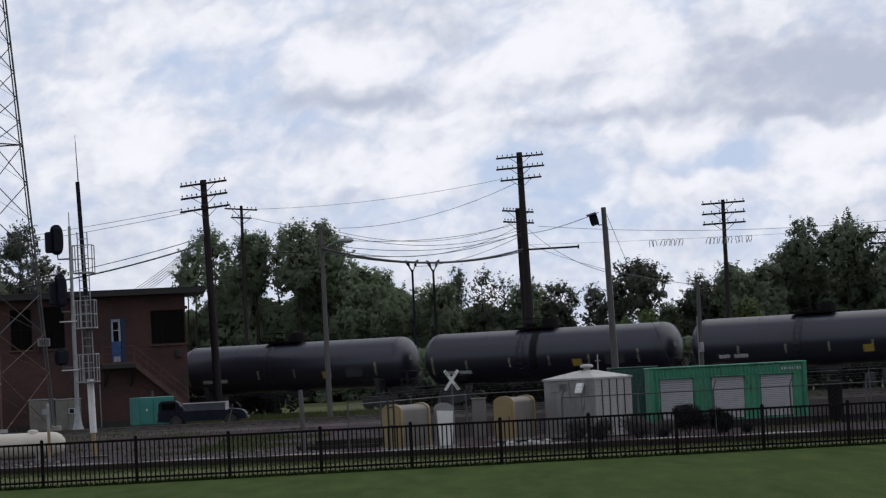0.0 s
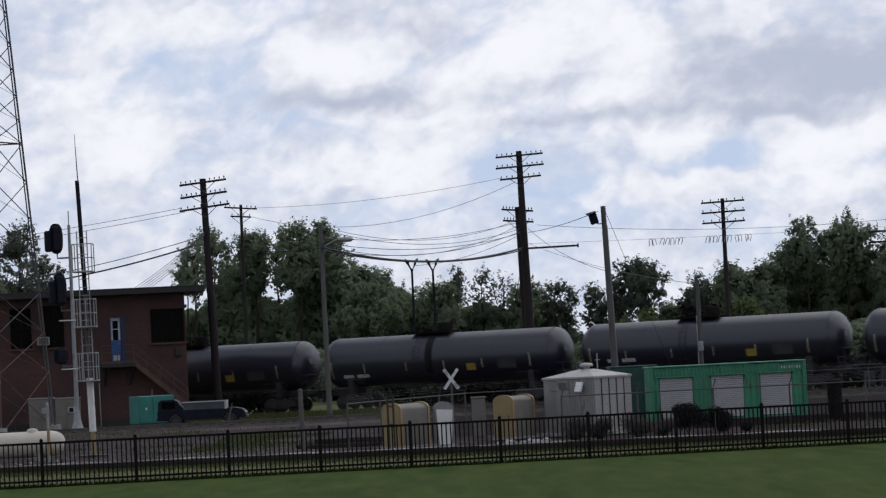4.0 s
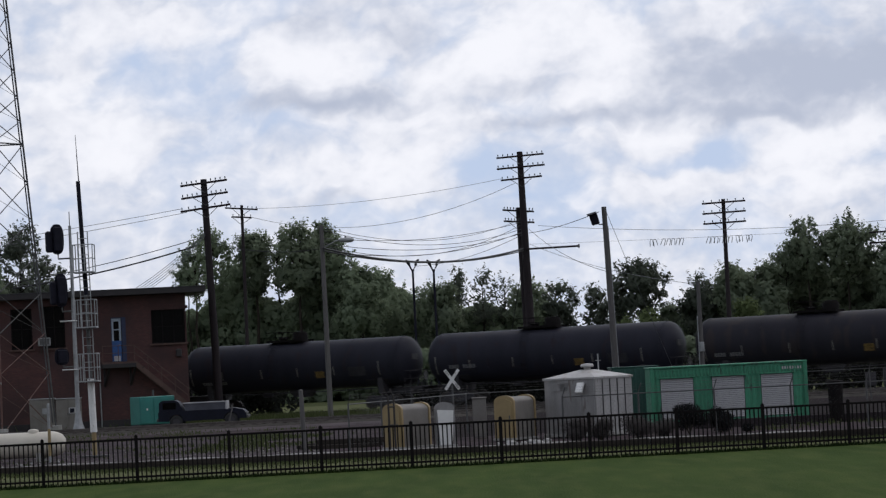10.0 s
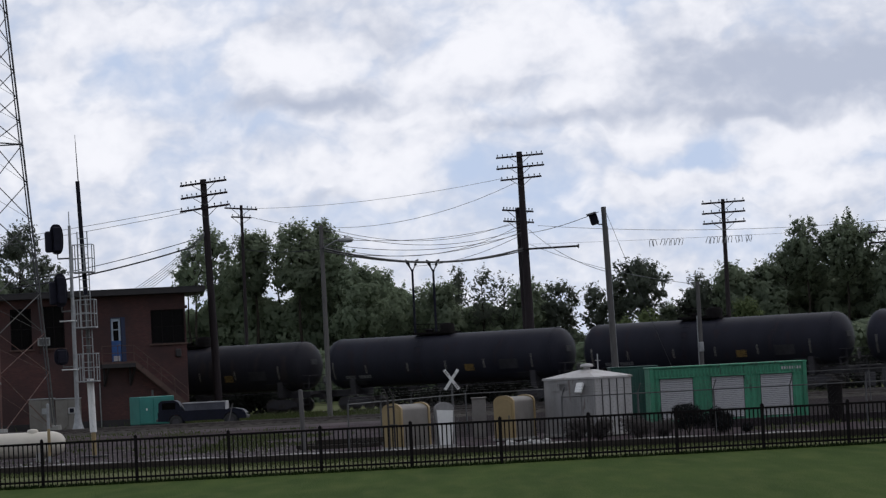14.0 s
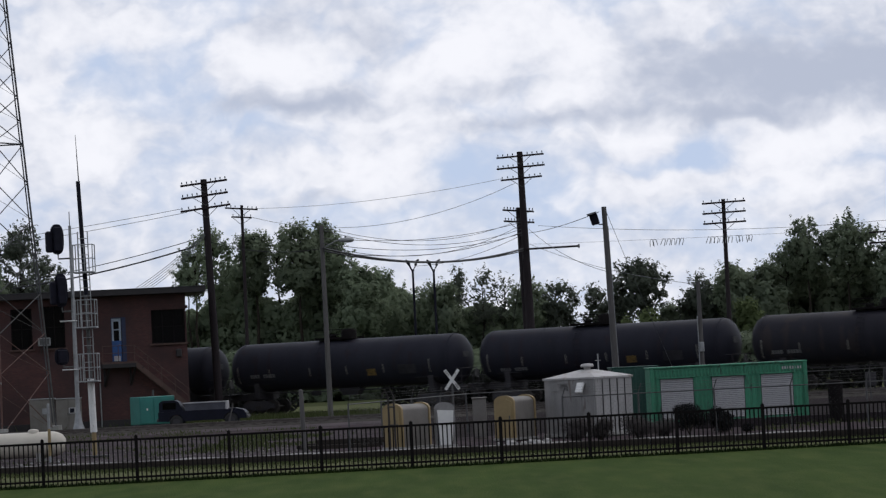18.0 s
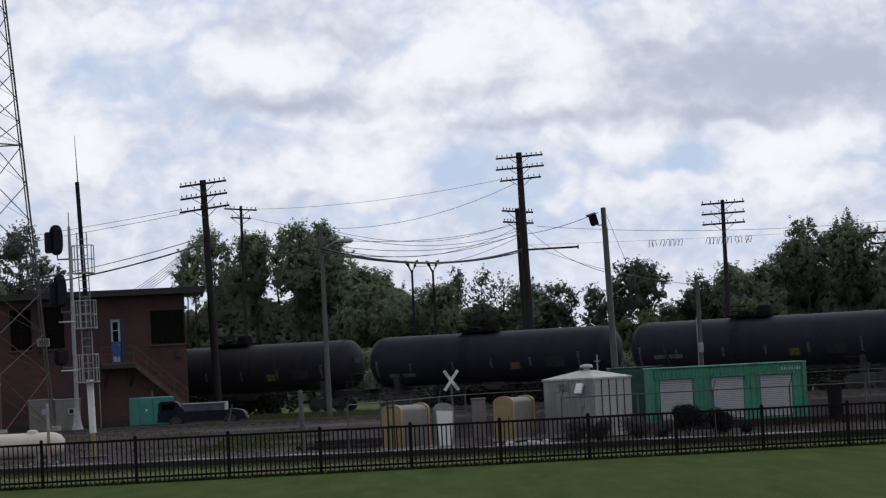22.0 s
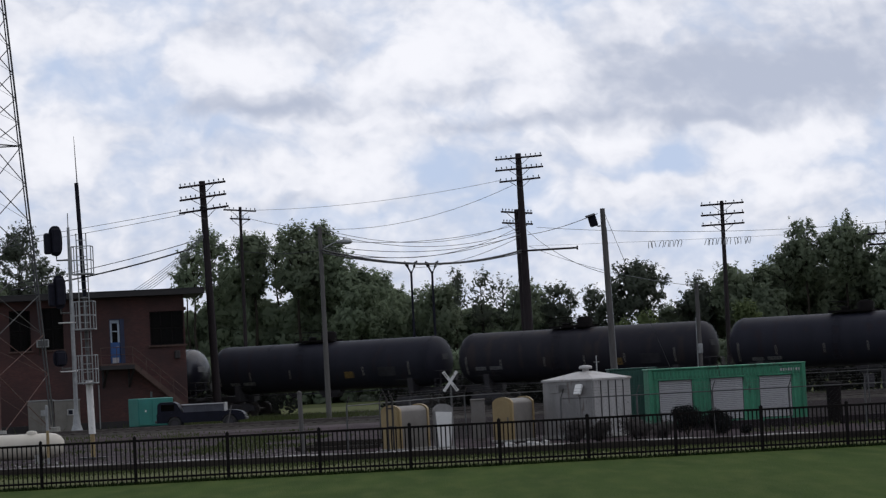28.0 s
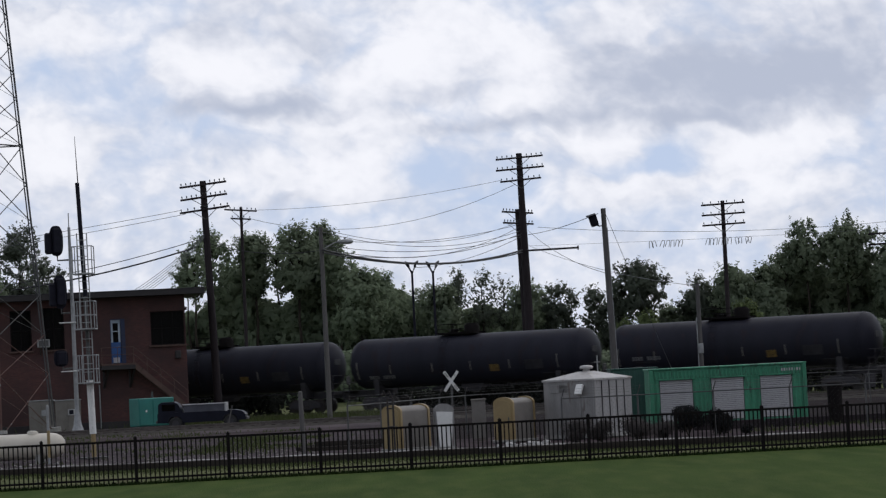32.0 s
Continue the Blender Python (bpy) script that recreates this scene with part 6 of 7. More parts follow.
def gas_tank():
    ob = thing("gas_tank", "long cream-white gas tank on saddles in the yard", "gas tank", pose(-16.3, 104.04, 0, 0, 0, 0))
    z, r = 0.58, 0.46
    prof = [(-2.75, 0.05), (-2.73, 0.2), (-2.63, 0.34), (-2.45, 0.43), (-2.3, r), (2.05, r), (2.2, 0.43), (2.38, 0.34), (2.48, 0.2), (2.50, 0.05)]
    part("tank", Shape().lathe(prof, 32), "cream_paint", ob, at=(0, 0, z), smooth=True)
    for x in (-1.6, 1.6):
        part("saddle", Shape().extrude([(-0.45, 0), (0.45, 0), (0.42, 0.32), (0.2, 0.18), (-0.2, 0.18), (-0.42, 0.32)], -0.12, 0.12), "concrete", ob, at=Matrix.Translation((x, 0, -0.02)) @ pose(0, 0, 0, 0, 0, 90))
    part("valve_dome", Shape().lathe([(-0.05, 0.2), (0.04, 0.2), (0.09, 0.16), (0.11, 0.05)], 18, "Z"), "cream_paint", ob, at=(1.35, 0, z + r), smooth=True)
    part("gauge_pipe", Shape().tube([(-1.5, 0, z + r - 0.02), (-1.5, 0, z + r + 0.12)], 0.12, 10), "dull_steel", ob)
    bol = thing("bollard", "thin yellowed marker post by the gas tank", "bollard", pose(-14.15, 102.34, 0))
    part("shaft", Shape().tube([(0, 0, -0.1), (0, 0, 2.0)], 0.05, 10), "galv", bol)
    part("sleeve", Shape().tube([(0, 0, 0.2), (0, 0, 1.15)], 0.056, 10), "buff_plastic", bol, "faded yellow sleeve")
    part("cap", Shape().lathe([(2.0, 0.05), (2.03, 0.04), (2.05, 0.01)], 10, "Z"), "galv", bol)


gas_tank()


def utility_cabinets():
    for i, (x, w, h) in enumerate(((-24.75, 1.5, 1.9), (-23.15, 1.5, 1.85))):
        ob = thing("relay_cabinet", "weathered grey steel relay cabinet beside the brick wall", "cabinet", pose(x, 176.5, 0, 0, 0, 4), "relay cabinets")
        part("body", Shape().box((0, 0, h / 2), (w, 0.7, h), 0.02), "bin_grey", ob)
        for s in (-1, 1):
            d = part("door", Shape().box((s * w * 0.245, -0.36, h / 2), (w * 0.46, 0.03, h - 0.16), 0.006), "bin_grey", ob)
            part("handle", Shape().box((s * 0.06, -0.385, h * 0.5), (0.03, 0.03, 0.16)), "dull_steel", d)
        part("roof", Shape().box((0, 0, h + 0.03), (w + 0.1, 0.8, 0.06), 0.015), "galv", ob)
        part("meter_frame", Shape().box((0.22, -0.382, h * 0.62), (0.42, 0.012, 0.36), 0.004), "shutter" if i else "galv", ob, "pale meter frame")
        if i:
            part("meter", Shape().box((0.22, -0.40, h * 0.62), (0.26, 0.03, 0.26), 0.01), "signal_black", ob, "black meter face")
    ob = thing("generator", "teal steel generator enclosure beside the brick tower", "generator", pose(-17.35, 169.32, 0, 0, 0, 38))
    part("skid", Shape().box((0, 0, 0.08), (2.5, 1.1, 0.16), 0.01), "frame_black", ob)
    part("enclosure", Shape().box((0, 0, 0.98), (2.4, 1.1, 1.62), 0.04), "teal_steel", ob, "teal enclosure")
    for x in (-0.78, 0.35):
        d = part("door", Shape().box((x, -0.56, 0.95), (0.75 if x < 0 else 1.2, 0.03, 1.4), 0.006), "teal_steel", ob)
        part("latch", Shape().box((x + 0.05, -0.585, 1.05), (0.09, 0.02, 0.12)), "signal_black" if x > 0 else "white_paint", d)
    part("exhaust", Shape().tube([(0.2, 0.2, 1.78), (0.2, 0.2, 2.15)], 0.06, 8), "dull_steel", ob)


utility_cabinets()
for x, y, w, h in ((23.85, 165.5, 0.54, 0.78), (24.9, 166.0, 0.49, 0.97)):
    ob = thing("relay_box", "small sooty grey trackside relay box on legs", "cabinet", pose(x, y, 0.0), "trackside boxes")
    part("body", Shape().box((0, 0, 0.35 + h / 2), (w, 0.5, h), 0.02), "frame_black", ob)
    part("door", Shape().box((0, -0.26, 0.35 + h / 2), (w - 0.12, 0.02, h - 0.12), 0.004), "frame_black", ob)
    for dx in (-w / 2 + 0.06, w / 2 - 0.06):
        part("leg", Shape().box((dx, 0, 0.15), (0.06, 0.3, 0.42), 0.004), "frame_black", ob)


def pickup():
    """A dark blue flatbed truck with a silver box body; x runs towards its bonnet."""
    ob = thing("pickup_truck", "dark blue pickup truck with a silver bed, parked by the tower", "pickup truck", pose(-13.62, 160.14, 0.0, 0, 0, 0))
    low = [(-2.4, 0.42), (-2.42, 0.92), (-1.2, 0.96), (1.05, 0.96), (1.28, 0.94), (2.1, 0.86), (2.38, 0.72), (2.42, 0.42), (1.95, 0.40), (1.9, 0.62), (1.72, 0.75), (1.4, 0.75), (1.22, 0.62), (1.17, 0.40),
           (-1.05, 0.40), (-1.1, 0.62), (-1.28, 0.75), (-1.6, 0.75), (-1.78, 0.62), (-1.83, 0.40)]
    part("body", Shape().extrude(low, -0.88, 0.88), "truck_blue", ob)
    cab = part("cab", Shape().extrude([(-2.38, 0.76), (-2.36, 1.42), (-2.2, 1.55), (-1.5, 1.56), (-1.28, 1.44), (-1.05, 0.98), (-1.02, 0.76)], -0.80, 0.80), "truck_blue", ob)
    for y in (-0.81, 0.81):
        part("side_window", Shape().box((-1.80, y, 1.25), (0.72, 0.012, 0.36), 0.004), "glass", cab)
    bed = part("bed", Shape().extrude([(-0.92, 0.94), (1.22, 0.94), (1.30, 1.38), (-1.02, 1.38)], -0.84, 0.84), "dump_grey", ob, "dull grey dump bed with flared ends")
    for x in (-0.3, 0.25, 0.8):
        part("bed_rib", Shape().box((x, -0.85, 1.16), (0.05, 0.03, 0.40), 0.006), "dump_grey", bed)
    part("bed_rail", Shape().box((0.15, -0.88, 1.37), (2.38, 0.06, 0.06), 0.01), "shutter", bed, "pale top rail")
    part("tailboard", Shape().box((1.32, 0, 1.15), (0.08, 1.74, 0.5), 0.01), "shutter", bed, "pale headboard")
    part("hood", Shape().extrude([(1.38, 0.78), (1.42, 0.98), (1.8, 0.98), (2.2, 0.90), (2.38, 0.76)], -0.84, 0.84), "truck_blue", ob, smooth=True)
    for x in (-1.44, 1.56):
        for y in (-0.8, 0.8):
            wh = part("wheel", Shape().lathe([(-0.11, 0.2), (-0.11, 0.31), (-0.07, 0.36), (0.07, 0.36), (0.11, 0.31), (0.11, 0.2)], 22, "Y"), "tyre", ob, "black tyre", (x, y, 0.355), True)
            part("rim", Shape().lathe([(-0.115, 0.06), (-0.115, 0.2), (0.115, 0.2), (0.115, 0.06)], 16, "Y"), "frame_black", wh)
    part("bumper", Shape().box((2.45, 0, 0.5), (0.1, 1.7, 0.16), 0.03), "dull_steel", ob)
    part("bumper", Shape().box((-2.46, 0, 0.5), (0.1, 1.7, 0.16), 0.03), "dull_steel", ob)
    for y in (-0.65, 0.65):
        part("headlight", Shape().box((2.4, y, 0.68), (0.06, 0.28, 0.12), 0.02), "chrome", ob, "clear headlight")
    st = thing("leaning_board", "pale timber prop leaning beside the truck", "timber", pose(-12.15, 158.27, 0, 0, 14, 0))
    part("plank", Shape().box((0, 0, 0.62), (0.07, 0.05, 1.3), 0.006), "grey_wood", st)


pickup()

# black bin and dark objects by the yard
drum = thing("waste_bin", "tall black round waste bin in the yard", "bin", pose(13.7, 104.04, 0))
part("body", Shape().lathe([(0, 0.23), (0.02, 0.25), (1.36, 0.27), (1.38, 0.25)], 24, "Z"), "black_iron", drum, smooth=True)
part("lid", Shape().lathe([(1.37, 0.32), (1.41, 0.32), (1.44, 0.26), (1.46, 0.06)], 24, "Z"), "black_iron", drum, smooth=True)
part("band", Shape().lathe([(0.5, 0.265), (0.5, 0.275), (0.55, 0.275), (0.55, 0.265)], 24, "Z"), "black_iron", drum)


# ---- wires ----
def cable(name, label, a, b, sag, r, mat, n=14):
    a, b = Vector(a), Vector(b)
    pts = []
    for i in range(n + 1):
        t = i / n
        p = a.lerp(b, t)
        p.z -= 4 * sag * t * (1 - t)
        pts.append(p)
    ob = new(name, mesh_of(name, Shape().tube(pts, r, 5), mat))
    tagged(ob, label, "overhead wire", "overhead lines")
    return ob


def on(pole, x, z, y=-0.3):
    """A point on a pole's arm."""
    return pole.matrix_basis @ Vector((x, y, z))


AB = "thin overhead line wire between telegraph poles"
cable("line_wire", AB, on(pole_a2, 1.2, 16.35), on(pole_b, -1.4, 16.05), 0.45, 0.014, "thin_wire")
cable("line_wire", AB, on(pole_a2, 0.7, 15.7), on(pole_b, -0.4, 15.7), 1.9, 0.018, "thin_wire")
cable("line_wire", AB, on(pole_a, -1.5, 13.55), (-52, 187, 10.7), 0.5, 0.016, "thin_wire")
cable("line_wire", AB, on(pole_a, -1.2, 13.3), (-52, 187, 10.1), 0.5, 0.016, "thin_wire")
HEAVY = "thick black overhead cable bundle"
cable("cable", HEAVY, (-27, 181.9, 8.9), on(pole_a, -0.9, 11.1), 0.25, 0.05, "wire")
cable("cable", HEAVY, (-27, 181.9, 9.25), on(pole_a, -0.6, 11.6), 0.2, 0.025, "wire")
cable("cable", HEAVY, on(pole_a, 0.2, 11.3), on(lamp_a, 0.1, 10.11), 0.4, 0.022, "wire")
cable("cable", HEAVY, on(pole_a, 0.2, 11.9), on(pole_a2, 0.0, 14.4), 0.8, 0.025, "wire")
cable("cable", HEAVY, on(lamp_a, 0.1, 10.11), on(pole_b, -0.2, 10.9), 0.9, 0.065, "wire")
cable("cable", HEAVY, on(lamp_a, 0.1, 9.97), on(pole_b, -0.2, 12.1), 0.9, 0.022, "wire")
cable("cable", HEAVY, on(lamp_a, 0.1, 10.25), on(pole_b, -0.3, 12.6), 1.3, 0.018, "wire")
cable("cable", HEAVY, on(lamp_a, 0.1, 11.19), on(pole_b, -0.3, 12.3), 1.0, 0.018, "wire")
cable("cable", HEAVY, on(lamp_a, 0.1, 11.38), on(pole_b, -0.3, 13.0), 1.15, 0.016, "wire")
cable("cable", HEAVY, on(lamp_a, 0.1, 10.72), on(pole_b, -0.3, 12.8), 0.6, 0.018, "wire")
cable("cable", HEAVY, on(lamp_a, 0.1, 9.95), on(pole_b, -0.2, 10.75), 0.78, 0.045, "wire")
cable("cable", HEAVY, on(lamp_a, 0.1, 10.4), on(pole_b, -0.25, 12.0), 0.75, 0.02, "wire")
cable("cable", HEAVY, (-2.6, 255, 11.6), on(pole_b, -0.2, 11.9), 0.5, 0.02, "wire")
for k in range(5):
    cable("drop_wire", "one of a fan of drop wires to the brick tower roof", on(pole_a, -0.14, 11.95 - 0.05 * k, -0.16), (-19.75 + 0.24 * k, 182.6 + 0.1 * k, 8.35), 0.2 + 0.03 * k, 0.017, "thin_wire")
cable("cable", HEAVY, on(pole_b, 0.3, 12.0), on(flood, -0.3, 10.35), 0.15, 0.02, "wire")
cable("cable", HEAVY, on(pole_b, 0.3, 12.3), on(flood, -0.1, 7.2), 0.4, 0.016, "wire")
cable("cable", HEAVY, on(pole_b, 0.3, 11.2), on(short, 0.0, 6.2), 0.4, 0.014, "thin_wire")
cable("guy_wire", "thin steel guy wire from the pole", on(flood, 0.1, 10.3), (13.2, 163, 0), 0.1, 0.012, "thin_wire")
cable("guy_wire", "thin steel guy wire from the pole", on(pole_b, -0.2, 10.4), (3.6, 214.2, 0), 0.1, 0.02, "wire")
cable("line_wire", AB, on(pole_b, 1.0, 12.5), on(pole_e, 0.0, 11.5, -0.1), 0.5, 0.016, "thin_wire")
marked = cable("line_wire", "line wire hung with pale looped markers", (5.98, 210.6, 11.2), (31.8, 207.3, 11.0), 0.1, 0.009, "thin_wire")
loop = mesh_of("wire_loop", Shape().tube([(-0.13, 0, -0.50), (-0.12, 0, -0.12), (-0.07, 0, 0.0), (0.04, 0, 0.02), (0.11, 0, -0.1), (0.13, 0, -0.46)], 0.026, 5), "galv")
for x in (14.98, 15.22, 15.91, 16.28, 16.56, 16.93, 17.21, 19.13, 19.37, 19.66, 20.02, 20.39, 20.67, 21.08, 21.36, 21.81, 22.09):
    f = (x - 6.2) / 25.5
    y, z = 210.8 - 3.4 * f, 11.2 - 0.2 * f - 0.4 * f * (1 - f)
    part("wire_loop", loop, None, marked, "pale looped marker", Matrix.Translation((x, y, z)) @ pose(0, 0, 0, 0, random.uniform(-14, 22), random.uniform(-45, 45)))


# ---- trees ----
def tree(x, y, h, w, bottom, seed, mat="leaf_a", density=1.0, open_at=0.0, leaf=0.19, label="leafy broadleaf tree with an open uneven crown"):
    """A tapered trunk, limbs that end in lobes; each lobe is a bunch of sprays of leaves that point outwards and up."""
    rng = np.random.default_rng(seed)
    ob = thing("tree", label, "tree", pose(x, y, 0), "trees behind the track")
    tr = 0.012 * h
    trunk = [Vector((rng.normal() * 0.01 * h * (i > 0), rng.normal() * 0.01 * h * (i > 0), h * 0.88 * i / 6 - 0.2 * (i == 0))) for i in range(7)]
    part("trunk", Shape().tube(trunk, [tr * (1 - 0.13 * i) for i in range(7)], 8), "bark", ob, smooth=True)
    half = (h - bottom) / 2
    mid_z = bottom + half
    w *= 1.22
    airy, spiky = density < 0.75, mat == "leaf_e"
    n = int((16 + 2.9 * w * half) if airy else (10 + 1.3 * w * half))
    pts, sizes, face, points = [], [], [], []
    for i in range(n):
        r = min(w * 0.3, rng.uniform(0.55, 1.15) * (0.34 + 0.12 * w)) * (0.62 if airy else 1)
        d = rng.normal(size=3)
        d /= np.linalg.norm(d)
        g = rng.random() ** 0.33
        c = np.array([d[0] * max(0.15, w / 2 - r * 0.8) * g, d[1] * max(0.15, w / 2 - r * 0.8) * g, mid_z + d[2] * max(0.2, half - r * 0.85) * g])
        f = min(0.98, max(0.1, (c[2] - r - 0.5 * math.hypot(c[0], c[1])) / (0.88 * h)))
        k = min(5, int(f * 6))
        base = trunk[k].lerp(trunk[k + 1], f * 6 - k)
        tip = Vector(c)
        bend = base.lerp(tip, 0.55) + Vector((0, 0, -0.12 * (tip - base).length))
        if i < 22:
            part("limb", Shape().tube([base, bend, tip], [tr * 0.36 * (1.1 - f * 0.5), tr * 0.22, tr * 0.05], 5), "bark", ob, smooth=True)
        thin = 0 if open_at == 0 or abs(c[2] - open_at) > 1.6 else 0.78
        out = np.array([c[0], c[1], (c[2] - mid_z) * w / (2 * half)]) / (w / 2)
        for _ in range(int(15 * r * r + 6)):
            if rng.random() < thin:
                continue
            q = rng.normal(size=3)
            q = q / np.linalg.norm(q) * rng.random() ** (0.4 if airy else 0.22)
            at = c + q * np.array([r, r, r])
            way = q + out * 0.7 + np.array([0, 0, 0.55]) + rng.normal(size=3) * 0.25
            way /= np.linalg.norm(way)
            m = max(3, int((11 if spiky else 15) * density * rng.uniform(0.5, 1.5)))
            along = rng.random((m, 1)) * rng.uniform(0.45, 1.15 if airy else 1.0)
            pts.append(at + way * along + rng.normal(size=(m, 3)) * ((0.11 if airy else 0.17) - 0.06 * along))
            sizes.append(rng.uniform(0.6, 1.2, m) * leaf * (1.5 if spiky else 1) * (1.15 - 0.45 * along[:, 0]))
            face.append(np.tile(q * 0.8 + out, (m, 1)))
            points.append(np.tile(way, (m, 1)) + rng.normal(size=(m, 3)) * 0.3)
        # larger leaves in the shade within
        m = int((10 if airy else 150) * density * r * r * (1 - thin)) + 1
        q = rng.normal(size=(m, 3)) * 0.36
        if not airy:
            q = q / np.linalg.norm(q, axis=1)[:, None] * rng.uniform(0.6, 0.95, (m, 1))
        pts.append(c + q * r)
        sizes.append(rng.uniform(0.7, 1.3, m) * leaf * 1.3)
        face.append(q + out)
        points.append(rng.normal(size=(m, 3)))
    pts, sizes = np.concatenate(pts), np.concatenate(sizes)
    pts[:, 2] = np.maximum(pts[:, 2], 0.6)
    part("crown", cards("crown", pts, sizes, mat, seed + 500, np.concatenate(face), loose=0.42,
                        axis=np.concatenate(points) if spiky else None, slim=0.36 if spiky else 0.6), None, ob)
    return ob


TREES = [  # x, y, height, crown width, crown's foot, leaves, density, height of a gap in the crown
    (-41.6, 285.6, 19.0, 5.2, 8, "leaf_e", 0.66, 14), (-37.6, 272.0, 14.8, 4.4, 7, "leaf_e", 0.7, 11), (-46.5, 280.5, 16.5, 8, 5, "leaf_b", 1.0, 0),
    (-22.2, 280.5, 17.2, 4.0, 9.5, "leaf_a", 0.62, 13.0), (-23.8, 277.1, 16.0, 3.0, 9.5, "leaf_a", 0.55, 12), (-24.9, 282.2, 14.0, 2.2, 10.5, "leaf_a", 0.5, 0),
    (-20.0, 285.6, 15.0, 2.6, 9.0, "leaf_a", 0.7, 0), (-11.9, 285.6, 14.4, 2.6, 9.0, "leaf_b", 0.6, 0), (-18.4, 282.2, 18.2, 2.7, 10.0, "leaf_b", 1.1, 0), (-14.0, 280.5, 17.9, 5.0, 10.0, "leaf_b", 0.85, 14.3), (-16.3, 285.6, 16.2, 2.4, 12.0, "leaf_b", 0.22, 0), (-11.8, 283.9, 17.4, 3.2, 12.0, "leaf_b", 1.0, 0),
    (-10.2, 280.5, 15.6, 2.8, 8.5, "leaf_a", 0.6, 0), (-8.2, 275.4, 12.6, 4.2, 4, "leaf_a", 1.0, 0),
    (-6.0, 280.5, 12.7, 4.2, 5.0, "leaf_a", 0.9, 0), (-4.6, 282.2, 11.0, 2.6, 5.0, "leaf_a", 0.8, 0), (-2.2, 283.9, 10.8, 2.4, 4.5, "leaf_a", 0.55, 0),
    (-0.2, 278.8, 11.5, 2.8, 4.0, "leaf_b", 0.8, 0), (1.0, 282.2, 12.6, 1.2, 7.0, "leaf_e", 0.45, 0), (3.4, 282.2, 11.8, 3.0, 6.4, "leaf_e", 0.45, 9.4),
    (5.6, 283.9, 11.5, 2.6, 6.4, "leaf_e", 0.42, 9.4), (7.4, 278.8, 11.1, 2.8, 4.5, "leaf_b", 0.7, 0), (9.2, 283.9, 9.8, 2.6, 3.0, "leaf_b", 0.9, 0),
    (11.1, 282.2, 10.4, 3.0, 4.0, "leaf_e", 0.62, 0), (18.7, 280.5, 12.5, 4.6, 5.6, "leaf_e", 0.74, 0), (14.6, 283.9, 9.8, 2.4, 5.4, "leaf_e", 0.5, 0),
    (16.2, 282.2, 8.8, 2.2, 3.4, "leaf_e", 0.55, 0), (24.5, 282.2, 10.7, 3.2, 3, "leaf_e", 0.8, 0), (22.4, 285.6, 8.0, 3.0, 2.5, "leaf_b", 0.9, 0),
    (27.9, 280.5, 11.7, 3.6, 4.0, "leaf_b", 1.1, 0), (30.8, 280.5, 11.2, 3.8, 3, "leaf_b", 1.1, 0), (33.2, 292.4, 12.2, 4, 3, "leaf_b", 1.0, 0),
    (34.9, 280.5, 15.4, 3.0, 9.0, "leaf_b", 0.74, 0), (33.2, 282.2, 12.9, 3.4, 8.5, "leaf_b", 0.55, 0), (38.8, 280.5, 15.7, 5.0, 9.0, "leaf_b", 0.74, 0), (43.4, 278.8, 13.2, 4.6, 4, "leaf_b", 1.0, 0),
    (48.5, 285.6, 14.5, 7.0, 4, "leaf_b", 1.0, 0), (17.7, 266.9, 7.3, 3.4, 1.2, "leaf_c", 1.0, 0), (27.4, 265.2, 7.5, 2.2, 1.5, "leaf_c", 0.9, 0),
]
for i, (x, y, h, w, foot, mat, dens, gap) in enumerate(TREES):
    tree(x, y, h, w, foot, 40 + i, mat, dens, gap)


